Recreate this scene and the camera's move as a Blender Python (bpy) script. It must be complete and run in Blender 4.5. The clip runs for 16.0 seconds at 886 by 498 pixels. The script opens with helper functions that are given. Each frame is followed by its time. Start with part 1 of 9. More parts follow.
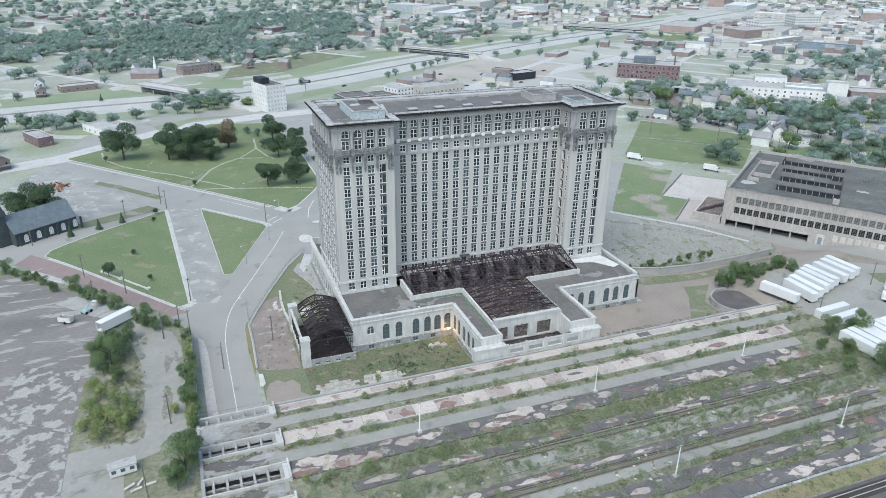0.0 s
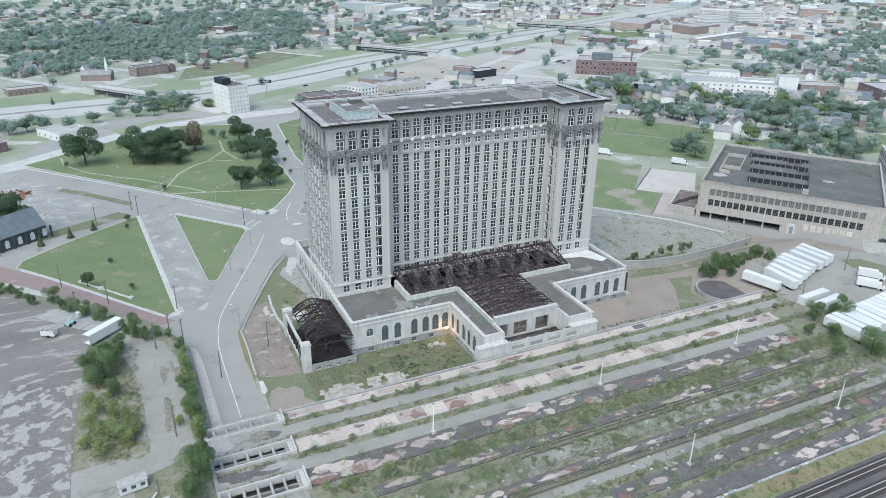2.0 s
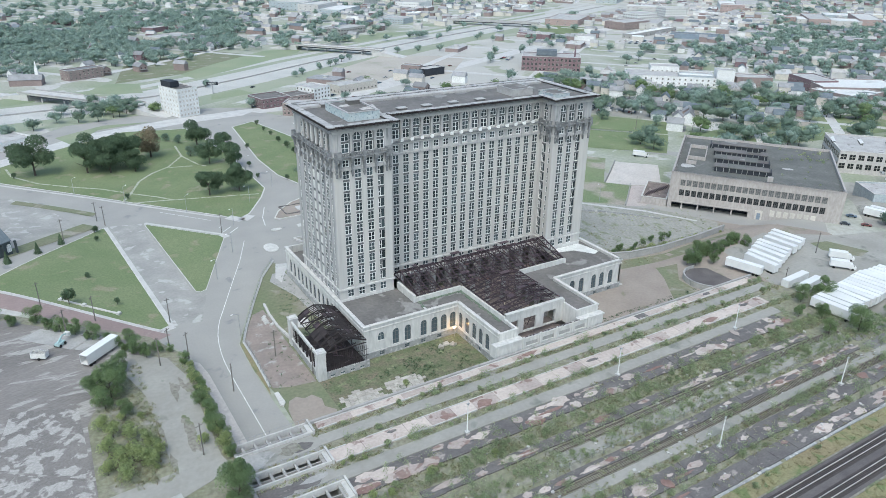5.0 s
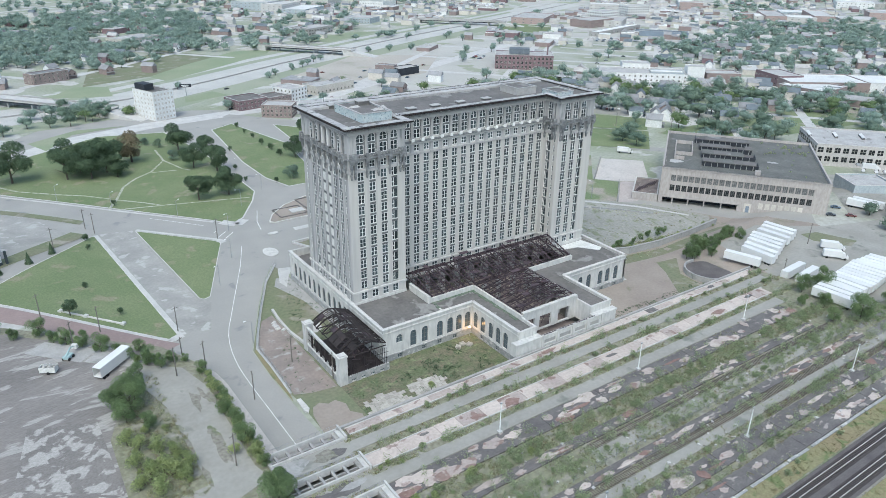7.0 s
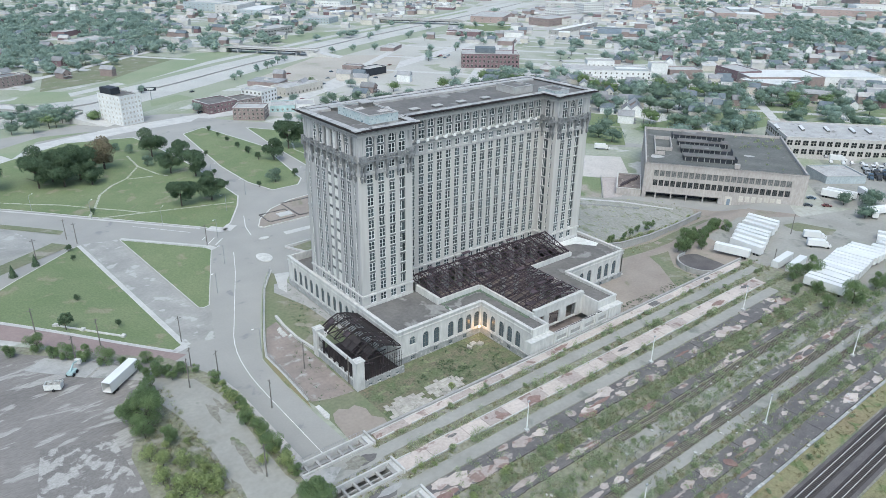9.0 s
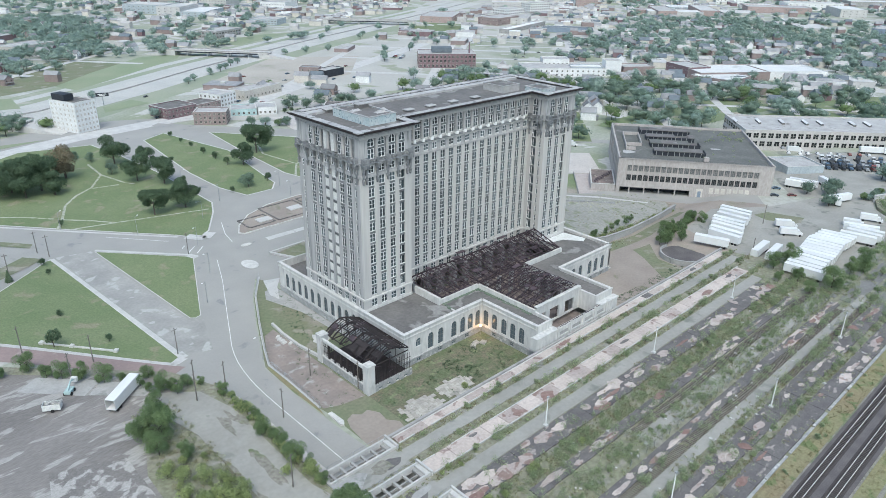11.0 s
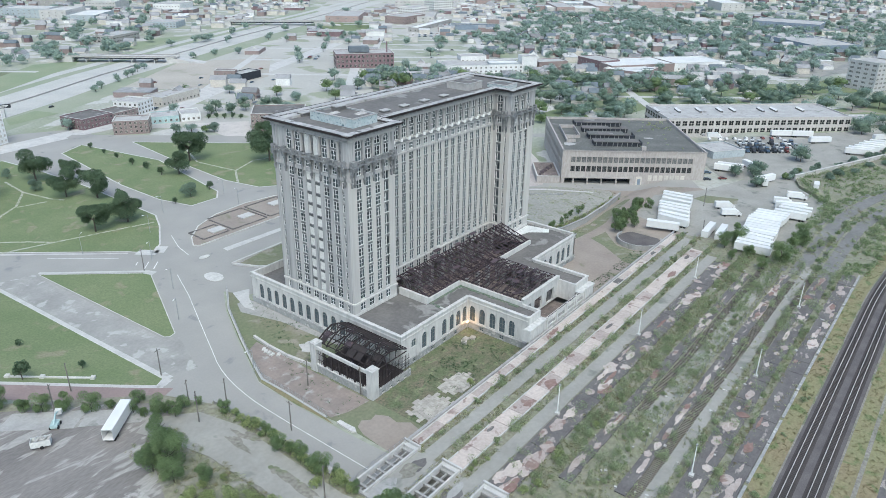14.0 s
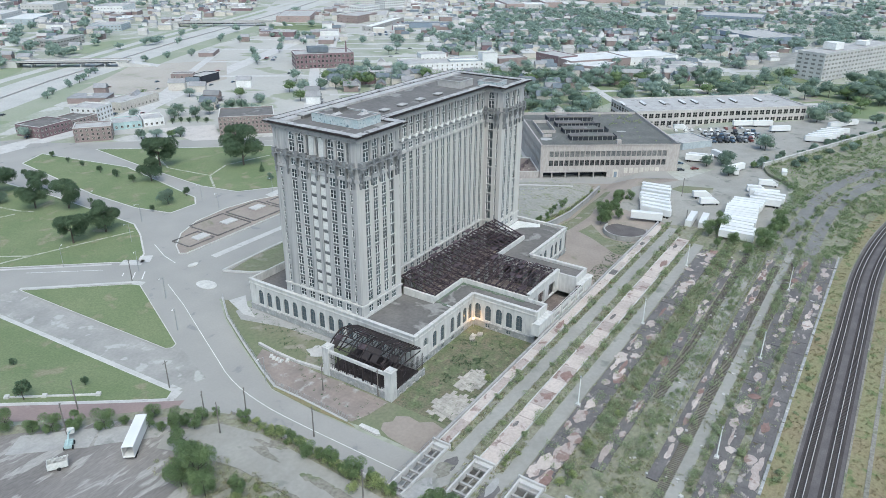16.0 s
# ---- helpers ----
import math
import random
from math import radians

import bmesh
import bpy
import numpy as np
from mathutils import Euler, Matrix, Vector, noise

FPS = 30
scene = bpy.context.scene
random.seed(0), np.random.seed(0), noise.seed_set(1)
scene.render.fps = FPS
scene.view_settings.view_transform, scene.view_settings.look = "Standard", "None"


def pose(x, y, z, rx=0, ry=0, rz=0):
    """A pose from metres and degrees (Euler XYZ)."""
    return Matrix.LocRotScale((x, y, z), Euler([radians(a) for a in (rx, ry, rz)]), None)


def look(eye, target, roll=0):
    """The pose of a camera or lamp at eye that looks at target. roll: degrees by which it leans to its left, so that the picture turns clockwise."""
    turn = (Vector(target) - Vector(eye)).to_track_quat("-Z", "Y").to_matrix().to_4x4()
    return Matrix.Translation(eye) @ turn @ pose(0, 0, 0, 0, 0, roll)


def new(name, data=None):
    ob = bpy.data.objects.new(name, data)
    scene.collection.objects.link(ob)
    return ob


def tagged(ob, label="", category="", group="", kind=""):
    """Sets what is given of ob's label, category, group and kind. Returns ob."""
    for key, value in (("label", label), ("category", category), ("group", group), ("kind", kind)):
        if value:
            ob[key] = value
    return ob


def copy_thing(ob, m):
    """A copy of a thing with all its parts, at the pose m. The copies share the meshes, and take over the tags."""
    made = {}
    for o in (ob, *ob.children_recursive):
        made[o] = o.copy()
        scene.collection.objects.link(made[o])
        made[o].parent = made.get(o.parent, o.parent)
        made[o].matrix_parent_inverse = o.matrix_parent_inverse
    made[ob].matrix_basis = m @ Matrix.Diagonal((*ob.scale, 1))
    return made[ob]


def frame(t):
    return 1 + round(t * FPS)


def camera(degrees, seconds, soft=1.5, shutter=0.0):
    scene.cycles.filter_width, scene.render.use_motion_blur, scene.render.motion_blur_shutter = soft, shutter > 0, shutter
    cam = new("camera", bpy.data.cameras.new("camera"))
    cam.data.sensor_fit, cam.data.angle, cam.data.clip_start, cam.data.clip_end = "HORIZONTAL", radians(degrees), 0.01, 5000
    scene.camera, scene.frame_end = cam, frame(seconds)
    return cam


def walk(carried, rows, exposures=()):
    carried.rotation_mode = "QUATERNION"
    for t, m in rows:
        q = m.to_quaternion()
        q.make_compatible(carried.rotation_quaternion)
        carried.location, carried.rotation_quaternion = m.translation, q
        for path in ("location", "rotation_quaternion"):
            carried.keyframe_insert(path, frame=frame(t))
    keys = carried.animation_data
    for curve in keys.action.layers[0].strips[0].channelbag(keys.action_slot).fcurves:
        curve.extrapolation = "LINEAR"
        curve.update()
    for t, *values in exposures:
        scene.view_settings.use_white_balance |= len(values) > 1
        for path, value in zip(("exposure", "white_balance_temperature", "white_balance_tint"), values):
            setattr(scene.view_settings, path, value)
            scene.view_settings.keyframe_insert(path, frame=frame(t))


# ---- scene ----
cam = camera(64.6, 16.0, 0.73)
METRES, EYE, TILT, LEAN, TURN = 135.2, 121.2, 0.0, 0.0, -20.8
ROWS = [
    (0.0, 0.0, 0.0, 0.0, 0.26, -23.84, -0.59),
    (0.5, -0.0264, 0.0016, -0.0003, -0.8, -23.86, -0.63),
    (1.0, -0.0533, 0.0038, -0.0007, -1.91, -23.88, -0.67),
    (1.5, -0.0811, 0.0062, -0.0008, -2.98, -23.91, -0.7),
    (2.0, -0.1094, 0.0093, -0.001, -4.08, -23.94, -0.72),
    (2.5, -0.1384, 0.013, -0.0011, -5.16, -23.97, -0.75),
    (3.0, -0.1678, 0.0173, -0.0014, -6.23, -23.97, -0.77),
    (3.5, -0.1978, 0.022, -0.0017, -7.3, -23.97, -0.79),
    (4.0, -0.2284, 0.0272, -0.0021, -8.3, -23.99, -0.81),
    (6.5, -0.3805, 0.0628, -0.0037, -13.0, -24.03, -0.85),
    (7.0, -0.4115, 0.0713, -0.0039, -13.76, -24.04, -0.84),
    (7.5, -0.4413, 0.08, -0.0038, -14.57, -24.03, -0.85),
    (8.0, -0.4726, 0.0895, -0.0039, -15.66, -24.04, -0.86),
    (8.5, -0.5029, 0.0995, -0.0039, -16.75, -24.05, -0.85),
    (11.0, -0.6531, 0.156, -0.0063, -22.64, -23.97, -0.82),
    (11.5, -0.6828, 0.1682, -0.0065, -24.18, -23.96, -0.83),
    (12.0, -0.7118, 0.181, -0.0069, -25.7, -23.95, -0.83),
    (12.5, -0.7407, 0.1945, -0.007, -27.22, -23.94, -0.84),
    (13.0, -0.7695, 0.2089, -0.0071, -28.74, -23.94, -0.86),
    (13.5, -0.7982, 0.2239, -0.0072, -30.24, -23.93, -0.86),
    (14.0, -0.8272, 0.2402, -0.0076, -31.25, -23.95, -0.76),
    (14.5, -0.8549, 0.2565, -0.0077, -31.92, -23.98, -0.64),
    (15.0, -0.8817, 0.2734, -0.0079, -33.13, -24.0, -0.56),
    (15.5, -0.9092, 0.292, -0.0082, -34.8, -24.02, -0.5),
    (16.0, -0.9372, 0.3125, -0.0083, -35.88, -24.05, -0.43),
]
walk(cam, [(t, pose(0, 0, EYE, TILT, LEAN, TURN) @ pose(METRES * x, METRES * y, METRES * z, 90 + pitch, roll, yaw)) for t, x, y, z, yaw, pitch, roll in ROWS], [(0.0, 0.74, 6050, 0), (16.0, 0.74, 6050, 0)])

# ---- light: an even overcast sky with a faint broad sun ----
world = bpy.data.worlds.new("overcast_sky")
scene.world = world
world.use_nodes = True
wn = world.node_tree.nodes
sky = wn.new("ShaderNodeTexSky")
sky.sky_type = "NISHITA"
sky.sun_disc = False
sky.sun_elevation, sky.sun_rotation = radians(56), radians(222)
sky.air_density, sky.dust_density, sky.ozone_density = 1.0, 3.0, 1.0
world.node_tree.links.new(sky.outputs[0], wn["Background"].inputs[0])
wn["Background"].inputs[1].default_value = 0.15
sun_data = bpy.data.lights.new("sun", "SUN")
sun_data.energy, sun_data.angle, sun_data.color = 0.95, radians(40), (1.0, 0.97, 0.93)
sun = new("sun", sun_data)
SUN_AZ, SUN_EL = radians(222), radians(56)
sun_way = Vector((math.sin(SUN_AZ) * math.cos(SUN_EL), math.cos(SUN_AZ) * math.cos(SUN_EL), math.sin(SUN_EL)))
sun.matrix_world = look(tuple(sun_way * 300), (0, 0, 0))


# ---- materials ----
def surf(name, base, other=None, scale=0.1, fine=2.0, rough=0.85, bump=0.0, metal=0.0, spots=None, spot_scale=0.3, spot_at=0.6, island=0.0, obj=0.0, sharp=0.1, grain=0.12, leafy=0.0, stretch=None):
    """A weathered surface: two tones at a coarse scale, fine grain, optional spots of a third tone, and tone by piece."""
    m = bpy.data.materials.new(name)
    m.use_nodes = True
    nt = m.node_tree
    n, link = nt.nodes, nt.links.new
    b = n["Principled BSDF"]
    b.inputs["Roughness"].default_value, b.inputs["Metallic"].default_value = rough, metal
    b.inputs["Specular IOR Level"].default_value = 0.3
    geo = n.new("ShaderNodeNewGeometry")

    pos = geo.outputs["Position"]
    if stretch:
        mp = n.new("ShaderNodeMapping")
        mp.inputs["Rotation"].default_value, mp.inputs["Scale"].default_value = (0, 0, radians(stretch[0])), (1, stretch[1], stretch[2] if len(stretch) > 2 else 1)
        link(pos, mp.inputs["Vector"])
        pos = mp.outputs[0]

    def tex(sc, detail=4.0, dist=0.0):
        t = n.new("ShaderNodeTexNoise")
        t.inputs["Scale"].default_value, t.inputs["Detail"].default_value, t.inputs["Distortion"].default_value = sc, detail, dist
        link(pos, t.inputs["Vector"])
        return t.outputs["Fac"]

    def step(value, lo, hi):
        r = n.new("ShaderNodeMapRange")
        r.inputs["From Min"].default_value, r.inputs["From Max"].default_value = lo, hi
        link(value, r.inputs["Value"])
        return r.outputs["Result"]

    def blend(fac, a, c, mode="MIX"):
        x = n.new("ShaderNodeMix")
        x.data_type, x.blend_type = "RGBA", mode
        for sock, v in ((x.inputs[0], fac), (x.inputs[6], a), (x.inputs[7], c)):
            if hasattr(v, "links"):
                link(v, sock)
            else:
                sock.default_value = v if isinstance(v, float) else (*v, 1)
        return x.outputs[2]

    other = other or tuple(c * 0.75 for c in base)
    col = blend(step(tex(scale, 5.0), 0.5 - 0.18, 0.5 + 0.18), base, other)
    if spots:
        col = blend(step(tex(spot_scale, 6.0, 0.4), spot_at, spot_at + sharp), col, spots)
    grain_tex = tex(fine, 3.0)
    g = step(grain_tex, 0.3, 0.7)
    r = n.new("ShaderNodeMapRange")
    r.inputs["To Min"].default_value, r.inputs["To Max"].default_value = 1 - grain, 1 + grain
    link(g, r.inputs["Value"])
    col = blend(1.0, col, (1.0, 1.0, 1.0), "MULTIPLY")
    hsv = n.new("ShaderNodeHueSaturation")
    link(col, hsv.inputs["Color"])
    value = r.outputs["Result"]
    for amount, out in ((island, geo.outputs["Random Per Island"]), (obj, None)):
        if amount:
            if out is None:
                out = n.new("ShaderNodeObjectInfo").outputs["Random"]
            k = n.new("ShaderNodeMapRange")
            k.inputs["To Min"].default_value, k.inputs["To Max"].default_value = 1 - amount, 1 + amount
            link(out, k.inputs["Value"])
            mu = n.new("ShaderNodeMath")
            mu.operation = "MULTIPLY"
            link(value, mu.inputs[0]), link(k.outputs["Result"], mu.inputs[1])
            value = mu.outputs[0]
    link(value, hsv.inputs["Value"])
    link(hsv.outputs["Color"], b.inputs["Base Color"])
    if bump:
        bp = n.new("ShaderNodeBump")
        bp.inputs["Strength"].default_value, bp.inputs["Distance"].default_value = bump, 0.1
        link(grain_tex, bp.inputs["Height"])
        link(bp.outputs["Normal"], b.inputs["Normal"])
    if leafy:  # thin leaves let light through
        thin, both = n.new("ShaderNodeBsdfTranslucent"), n.new("ShaderNodeMixShader")
        link(hsv.outputs["Color"], thin.inputs["Color"])
        both.inputs[0].default_value = leafy
        link(b.outputs[0], both.inputs[1]), link(thin.outputs[0], both.inputs[2])
        link(both.outputs[0], n["Material Output"].inputs["Surface"])
    return m


def glass(name, base, rough=0.08):
    m = bpy.data.materials.new(name)
    m.use_nodes = True
    b = m.node_tree.nodes["Principled BSDF"]
    b.inputs["Base Color"].default_value = (*base, 1)
    b.inputs["Roughness"].default_value = rough
    return m


def glow(name, colour, strength):
    m = bpy.data.materials.new(name)
    m.use_nodes = True
    b = m.node_tree.nodes["Principled BSDF"]
    b.inputs["Base Color"].default_value = (*colour, 1)
    b.inputs["Emission Color"].default_value = (*colour, 1)
    b.inputs["Emission Strength"].default_value = strength
    return m


STONE = surf("limestone", (0.49, 0.475, 0.45), (0.435, 0.425, 0.41), 0.3, 1.2, 0.9, 0.15, spots=(0.37, 0.37, 0.355), spot_scale=0.6, spot_at=0.6, sharp=0.2, grain=0.07, stretch=(0, 1, 0.08))
# Dark streak stains, over a base darkened and blued for the west side's shade.
STONE_STREAKED_SHADE = surf("shaded_streaked_limestone", (0.40, 0.395, 0.385), (0.31, 0.31, 0.31), 0.4, 1.2, 0.9, 0.15, spots=(0.19, 0.195, 0.205), spot_scale=0.8, spot_at=0.55, sharp=0.15, grain=0.07, stretch=(0, 1, 0.06))
# Soot on the ornaments; on the cornice also the shade under its overhang.
STONE_DARK = surf("sooty_shaded_limestone", (0.25, 0.255, 0.26), (0.135, 0.14, 0.145), 0.7, 1.8, 0.9, 0.3, spots=(0.40, 0.395, 0.38), spot_scale=0.9, spot_at=0.6)
STONE_MID = surf("weathered_limestone", (0.42, 0.41, 0.40), (0.33, 0.33, 0.33), 0.4, 1.4, 0.9, 0.25, spots=(0.22, 0.225, 0.23), spot_scale=0.8, spot_at=0.58, sharp=0.12, stretch=(0, 1, 0.15))
SOOT_SHADE = surf("soot_blackened_stone", (0.105, 0.105, 0.108), (0.07, 0.07, 0.073), 0.6, 2.0, 0.9, 0.2, spots=(0.24, 0.235, 0.23), spot_scale=0.7, spot_at=0.6)
COPING_WORN = surf("worn_coping", (0.44, 0.43, 0.42), (0.30, 0.295, 0.29), 0.35, 1.2, 0.9, 0.2, spots=(0.13, 0.13, 0.125), spot_scale=0.5, spot_at=0.56)
STONE_WHITE = surf("pale_ashlar", (0.53, 0.52, 0.50), (0.46, 0.455, 0.44), 0.3, 1.0, 0.9, 0.12, spots=(0.35, 0.345, 0.335), spot_scale=0.7, spot_at=0.6, sharp=0.15, stretch=(0, 1, 0.3))
GRANITE = surf("grey_plinth_stone", (0.35, 0.35, 0.34), (0.26, 0.265, 0.265), 0.5, 1.4, 0.9, 0.3, spots=(0.47, 0.46, 0.44), spot_scale=0.7, spot_at=0.57)
SPANDREL = surf("spandrel_metal", (0.15, 0.155, 0.16), (0.105, 0.108, 0.112), 0.4, 2.0, 0.8, island=0.25)
FRAME_WHITE = surf("white_window_paint", (0.8, 0.8, 0.79), (0.7, 0.7, 0.69), 0.5, 3.0, 0.6)
PANEL_WHITE = surf("white_boarding", (0.62, 0.62, 0.60), (0.52, 0.52, 0.50), 0.3, 2.0, 0.8)
PANE_TOWER = surf("grimy_pane", (0.06, 0.078, 0.086), (0.035, 0.045, 0.05), 0.25, 1.0, 0.25, obj=0.45, island=0.2)
PANE_DARK = glass("dark_pane", (0.025, 0.028, 0.03), 0.15)
PANE_DUSTY = glass("dusty_pane", (0.11, 0.115, 0.118), 0.3)
# Sooty steel; on the shed floor this near-black stands for interior shade.
SOOT_SHADE = surf("sooty_shaded_rust", (0.042, 0.034, 0.034), (0.026, 0.022, 0.023), 0.4, 2.0, 0.9, island=0.3)
GRAVEL = surf("weedy_gravel", (0.235, 0.22, 0.195), (0.195, 0.188, 0.155), 0.1, 1.2, 0.95, 0.3, spots=(0.15, 0.17, 0.10), spot_scale=0.12, spot_at=0.53, grain=0.25)
PANE_BLUE = glass("teal_pane", (0.085, 0.11, 0.125), 0.2)
ROOF_TAR = surf("tar_roof", (0.165, 0.155, 0.148), (0.115, 0.11, 0.106), 0.12, 1.0, 0.95, spots=(0.24, 0.235, 0.225), spot_scale=0.12, spot_at=0.58, sharp=0.06)
ROOF_BLACK = surf("charcoal_roof", (0.105, 0.107, 0.10), (0.145, 0.145, 0.135), 0.1, 1.0, 0.95, spots=(0.19, 0.185, 0.18), spot_scale=0.15, spot_at=0.62)
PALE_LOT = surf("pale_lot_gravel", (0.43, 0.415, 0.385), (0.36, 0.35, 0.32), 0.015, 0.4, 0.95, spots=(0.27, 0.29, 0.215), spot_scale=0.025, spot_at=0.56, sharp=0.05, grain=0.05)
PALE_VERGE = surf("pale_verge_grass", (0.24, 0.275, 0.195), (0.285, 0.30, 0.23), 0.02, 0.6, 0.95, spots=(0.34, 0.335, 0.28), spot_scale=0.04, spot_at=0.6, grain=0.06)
HIGHWAY = surf("highway_concrete", (0.45, 0.44, 0.415), (0.39, 0.385, 0.365), 0.05, 0.8, 0.92)
COURT_GRASS = surf("dark_court_weeds", (0.105, 0.135, 0.07), (0.165, 0.145, 0.105), 0.22, 1.5, 0.95, 0.2, spots=(0.17, 0.195, 0.11), spot_scale=0.35, spot_at=0.56, grain=0.25)
# Leaf green lifted and greyed: light haze is put into the colour.
LEAF_HAZY = surf("hazed_green_leaves", (0.225, 0.295, 0.225), (0.17, 0.235, 0.18), 0.05, 0.5, 0.8, island=0.14, leafy=0.5)
ROOF_PALE = surf("pale_roof_felt", (0.42, 0.41, 0.40), (0.33, 0.32, 0.31), 0.15, 1.2, 0.9, spots=(0.22, 0.21, 0.2), spot_scale=0.2, spot_at=0.62)
RUST = surf("rusted_steel", (0.074, 0.054, 0.063), (0.045, 0.036, 0.043), 0.4, 3.0, 0.85, island=0.4, spots=(0.15, 0.09, 0.08), spot_scale=0.5, spot_at=0.63)
HALL_FLOOR = surf("rubble_floor", (0.23, 0.19, 0.17), (0.12, 0.10, 0.098), 0.25, 1.5, 0.95, 0.4, spots=(0.36, 0.31, 0.26), spot_scale=0.5, spot_at=0.57)
PAINT_TEAL = surf("teal_graffiti", (0.50, 0.52, 0.52), (0.36, 0.44, 0.46), 0.3, 2.0, 0.8, spots=(0.12, 0.17, 0.2), spot_scale=1.2, spot_at=0.58)
PATH_WORN = surf("overgrown_path_concrete", (0.42, 0.41, 0.37), (0.30, 0.315, 0.23), 0.4, 1.5, 0.95, spots=(0.19, 0.22, 0.13), spot_scale=0.5, spot_at=0.55, sharp=0.06)
MOSS = surf("damp_moss", (0.085, 0.13, 0.09), (0.15, 0.17, 0.13), 0.6, 2.5, 0.95, 0.2, spots=(0.21, 0.205, 0.19), spot_scale=0.7, spot_at=0.57)
ASPHALT = surf("worn_asphalt", (0.325, 0.315, 0.295), (0.285, 0.278, 0.262), 0.06, 1.5, 0.95, spots=(0.23, 0.23, 0.23), spot_scale=0.12, spot_at=0.64, sharp=0.05, grain=0.03)
ASPHALT_OLD = surf("patched_asphalt", (0.34, 0.33, 0.31), (0.26, 0.255, 0.24), 0.1, 1.0, 0.95, spots=(0.39, 0.38, 0.365), spot_scale=0.18, spot_at=0.57, sharp=0.06, grain=0.07)
LEAF_SAP = surf("pale_sapling_leaves", (0.35, 0.405, 0.24), (0.295, 0.35, 0.21), 0.15, 1.0, 0.8, island=0.2, leafy=0.5)
CREOSOTE = surf("dark_sleeper_timber", (0.09, 0.082, 0.08), (0.075, 0.068, 0.066), 0.6, 3.0, 0.9)
RAIL_RUST = surf("rusty_rail", (0.16, 0.135, 0.12), (0.11, 0.09, 0.08), 0.4, 3.0, 0.7)
PINK_PAVE = surf("pinkish_pavement", (0.44, 0.385, 0.36), (0.38, 0.34, 0.32), 0.2, 1.2, 0.92, spots=(0.30, 0.28, 0.26), spot_scale=0.3, spot_at=0.62)
LOT = surf("broken_lot_paving", (0.222, 0.205, 0.192), (0.165, 0.152, 0.143), 0.022, 0.7, 0.95, spots=(0.315, 0.302, 0.282), spot_scale=0.085, spot_at=0.55, sharp=0.05, grain=0.14, stretch=(0, 3.6))
LOT_FLAKED = surf("flaking_lot_paving", (0.205, 0.19, 0.178), (0.165, 0.153, 0.145), 0.1, 2.0, 0.95, spots=(0.345, 0.33, 0.31), spot_scale=0.3, spot_at=0.5, sharp=0.06, grain=0.14)
CONCRETE = surf("pale_concrete", (0.50, 0.49, 0.47), (0.42, 0.41, 0.40), 0.2, 1.5, 0.92, 0.08, spots=(0.33, 0.32, 0.30), spot_scale=0.35, spot_at=0.62, grain=0.07)
CONCRETE_GREY = surf("grey_concrete", (0.36, 0.352, 0.338), (0.29, 0.284, 0.274), 0.2, 1.5, 0.92, 0.08, spots=(0.22, 0.225, 0.21), spot_scale=0.3, spot_at=0.6, grain=0.07)
PLATFORM = surf("pink_platform_concrete", (0.485, 0.425, 0.385), (0.42, 0.36, 0.325), 0.15, 1.2, 0.92, 0.2, spots=(0.27, 0.21, 0.19), spot_scale=0.25, spot_at=0.61, sharp=0.05, obj=0.09)
PLATFORM_WORN = surf("stained_platform_concrete", (0.40, 0.345, 0.315), (0.33, 0.28, 0.255), 0.2, 1.2, 0.92, 0.2, spots=(0.23, 0.165, 0.145), spot_scale=0.3, spot_at=0.56, sharp=0.05)
PLATFORM_RED = surf("red_worn_concrete", (0.19, 0.115, 0.10), (0.25, 0.175, 0.155), 0.3, 1.2, 0.92, 0.2)
BITUMEN = surf("dark_bitumen", (0.108, 0.10, 0.10), (0.155, 0.145, 0.14), 0.2, 1.2, 0.95, 0.2, spots=(0.30, 0.27, 0.25), spot_scale=0.3, spot_at=0.6, sharp=0.06, stretch=(0, 1.8))
CINDER_DARK = surf("dark_cinders", (0.205, 0.20, 0.195), (0.16, 0.157, 0.15), 0.1, 0.9, 0.95, spots=(0.18, 0.19, 0.135), spot_scale=0.15, spot_at=0.58)
CINDER = surf("grey_track_bed", (0.315, 0.305, 0.278), (0.26, 0.252, 0.228), 0.1, 0.9, 0.95, spots=(0.18, 0.185, 0.165), spot_scale=0.15, spot_at=0.6, grain=0.06)
BALLAST = surf("dark_ballast", (0.135, 0.122, 0.12), (0.095, 0.087, 0.087), 0.2, 2.5, 0.95, 0.5)
OILED = surf("oiled_ballast", (0.072, 0.062, 0.06), (0.055, 0.048, 0.048), 0.3, 2.5, 0.95, 0.4)
WEED_SOIL = surf("weedy_soil", (0.225, 0.215, 0.165), (0.19, 0.195, 0.13), 0.12, 1.0, 0.95, 0.4, spots=(0.25, 0.24, 0.21), spot_scale=0.2, spot_at=0.56, grain=0.22)
YELLOW_GRASS = surf("dry_yellow_grass", (0.215, 0.21, 0.115), (0.225, 0.185, 0.115), 0.08, 1.5, 0.95, 0.1, spots=(0.14, 0.165, 0.075), spot_scale=0.25, spot_at=0.55, grain=0.15)
GRASS = surf("mown_grass", (0.135, 0.175, 0.085), (0.175, 0.205, 0.11), 0.05, 1.6, 0.95, 0.08, spots=(0.225, 0.215, 0.145), spot_scale=0.11, spot_at=0.58, sharp=0.09, grain=0.14)
ROUGH_LAWN = surf("patchy_lawn", (0.15, 0.195, 0.10), (0.19, 0.215, 0.125), 0.06, 1.2, 0.95, 0.1, spots=(0.30, 0.27, 0.23), spot_scale=0.045, spot_at=0.53, sharp=0.08, grain=0.15)
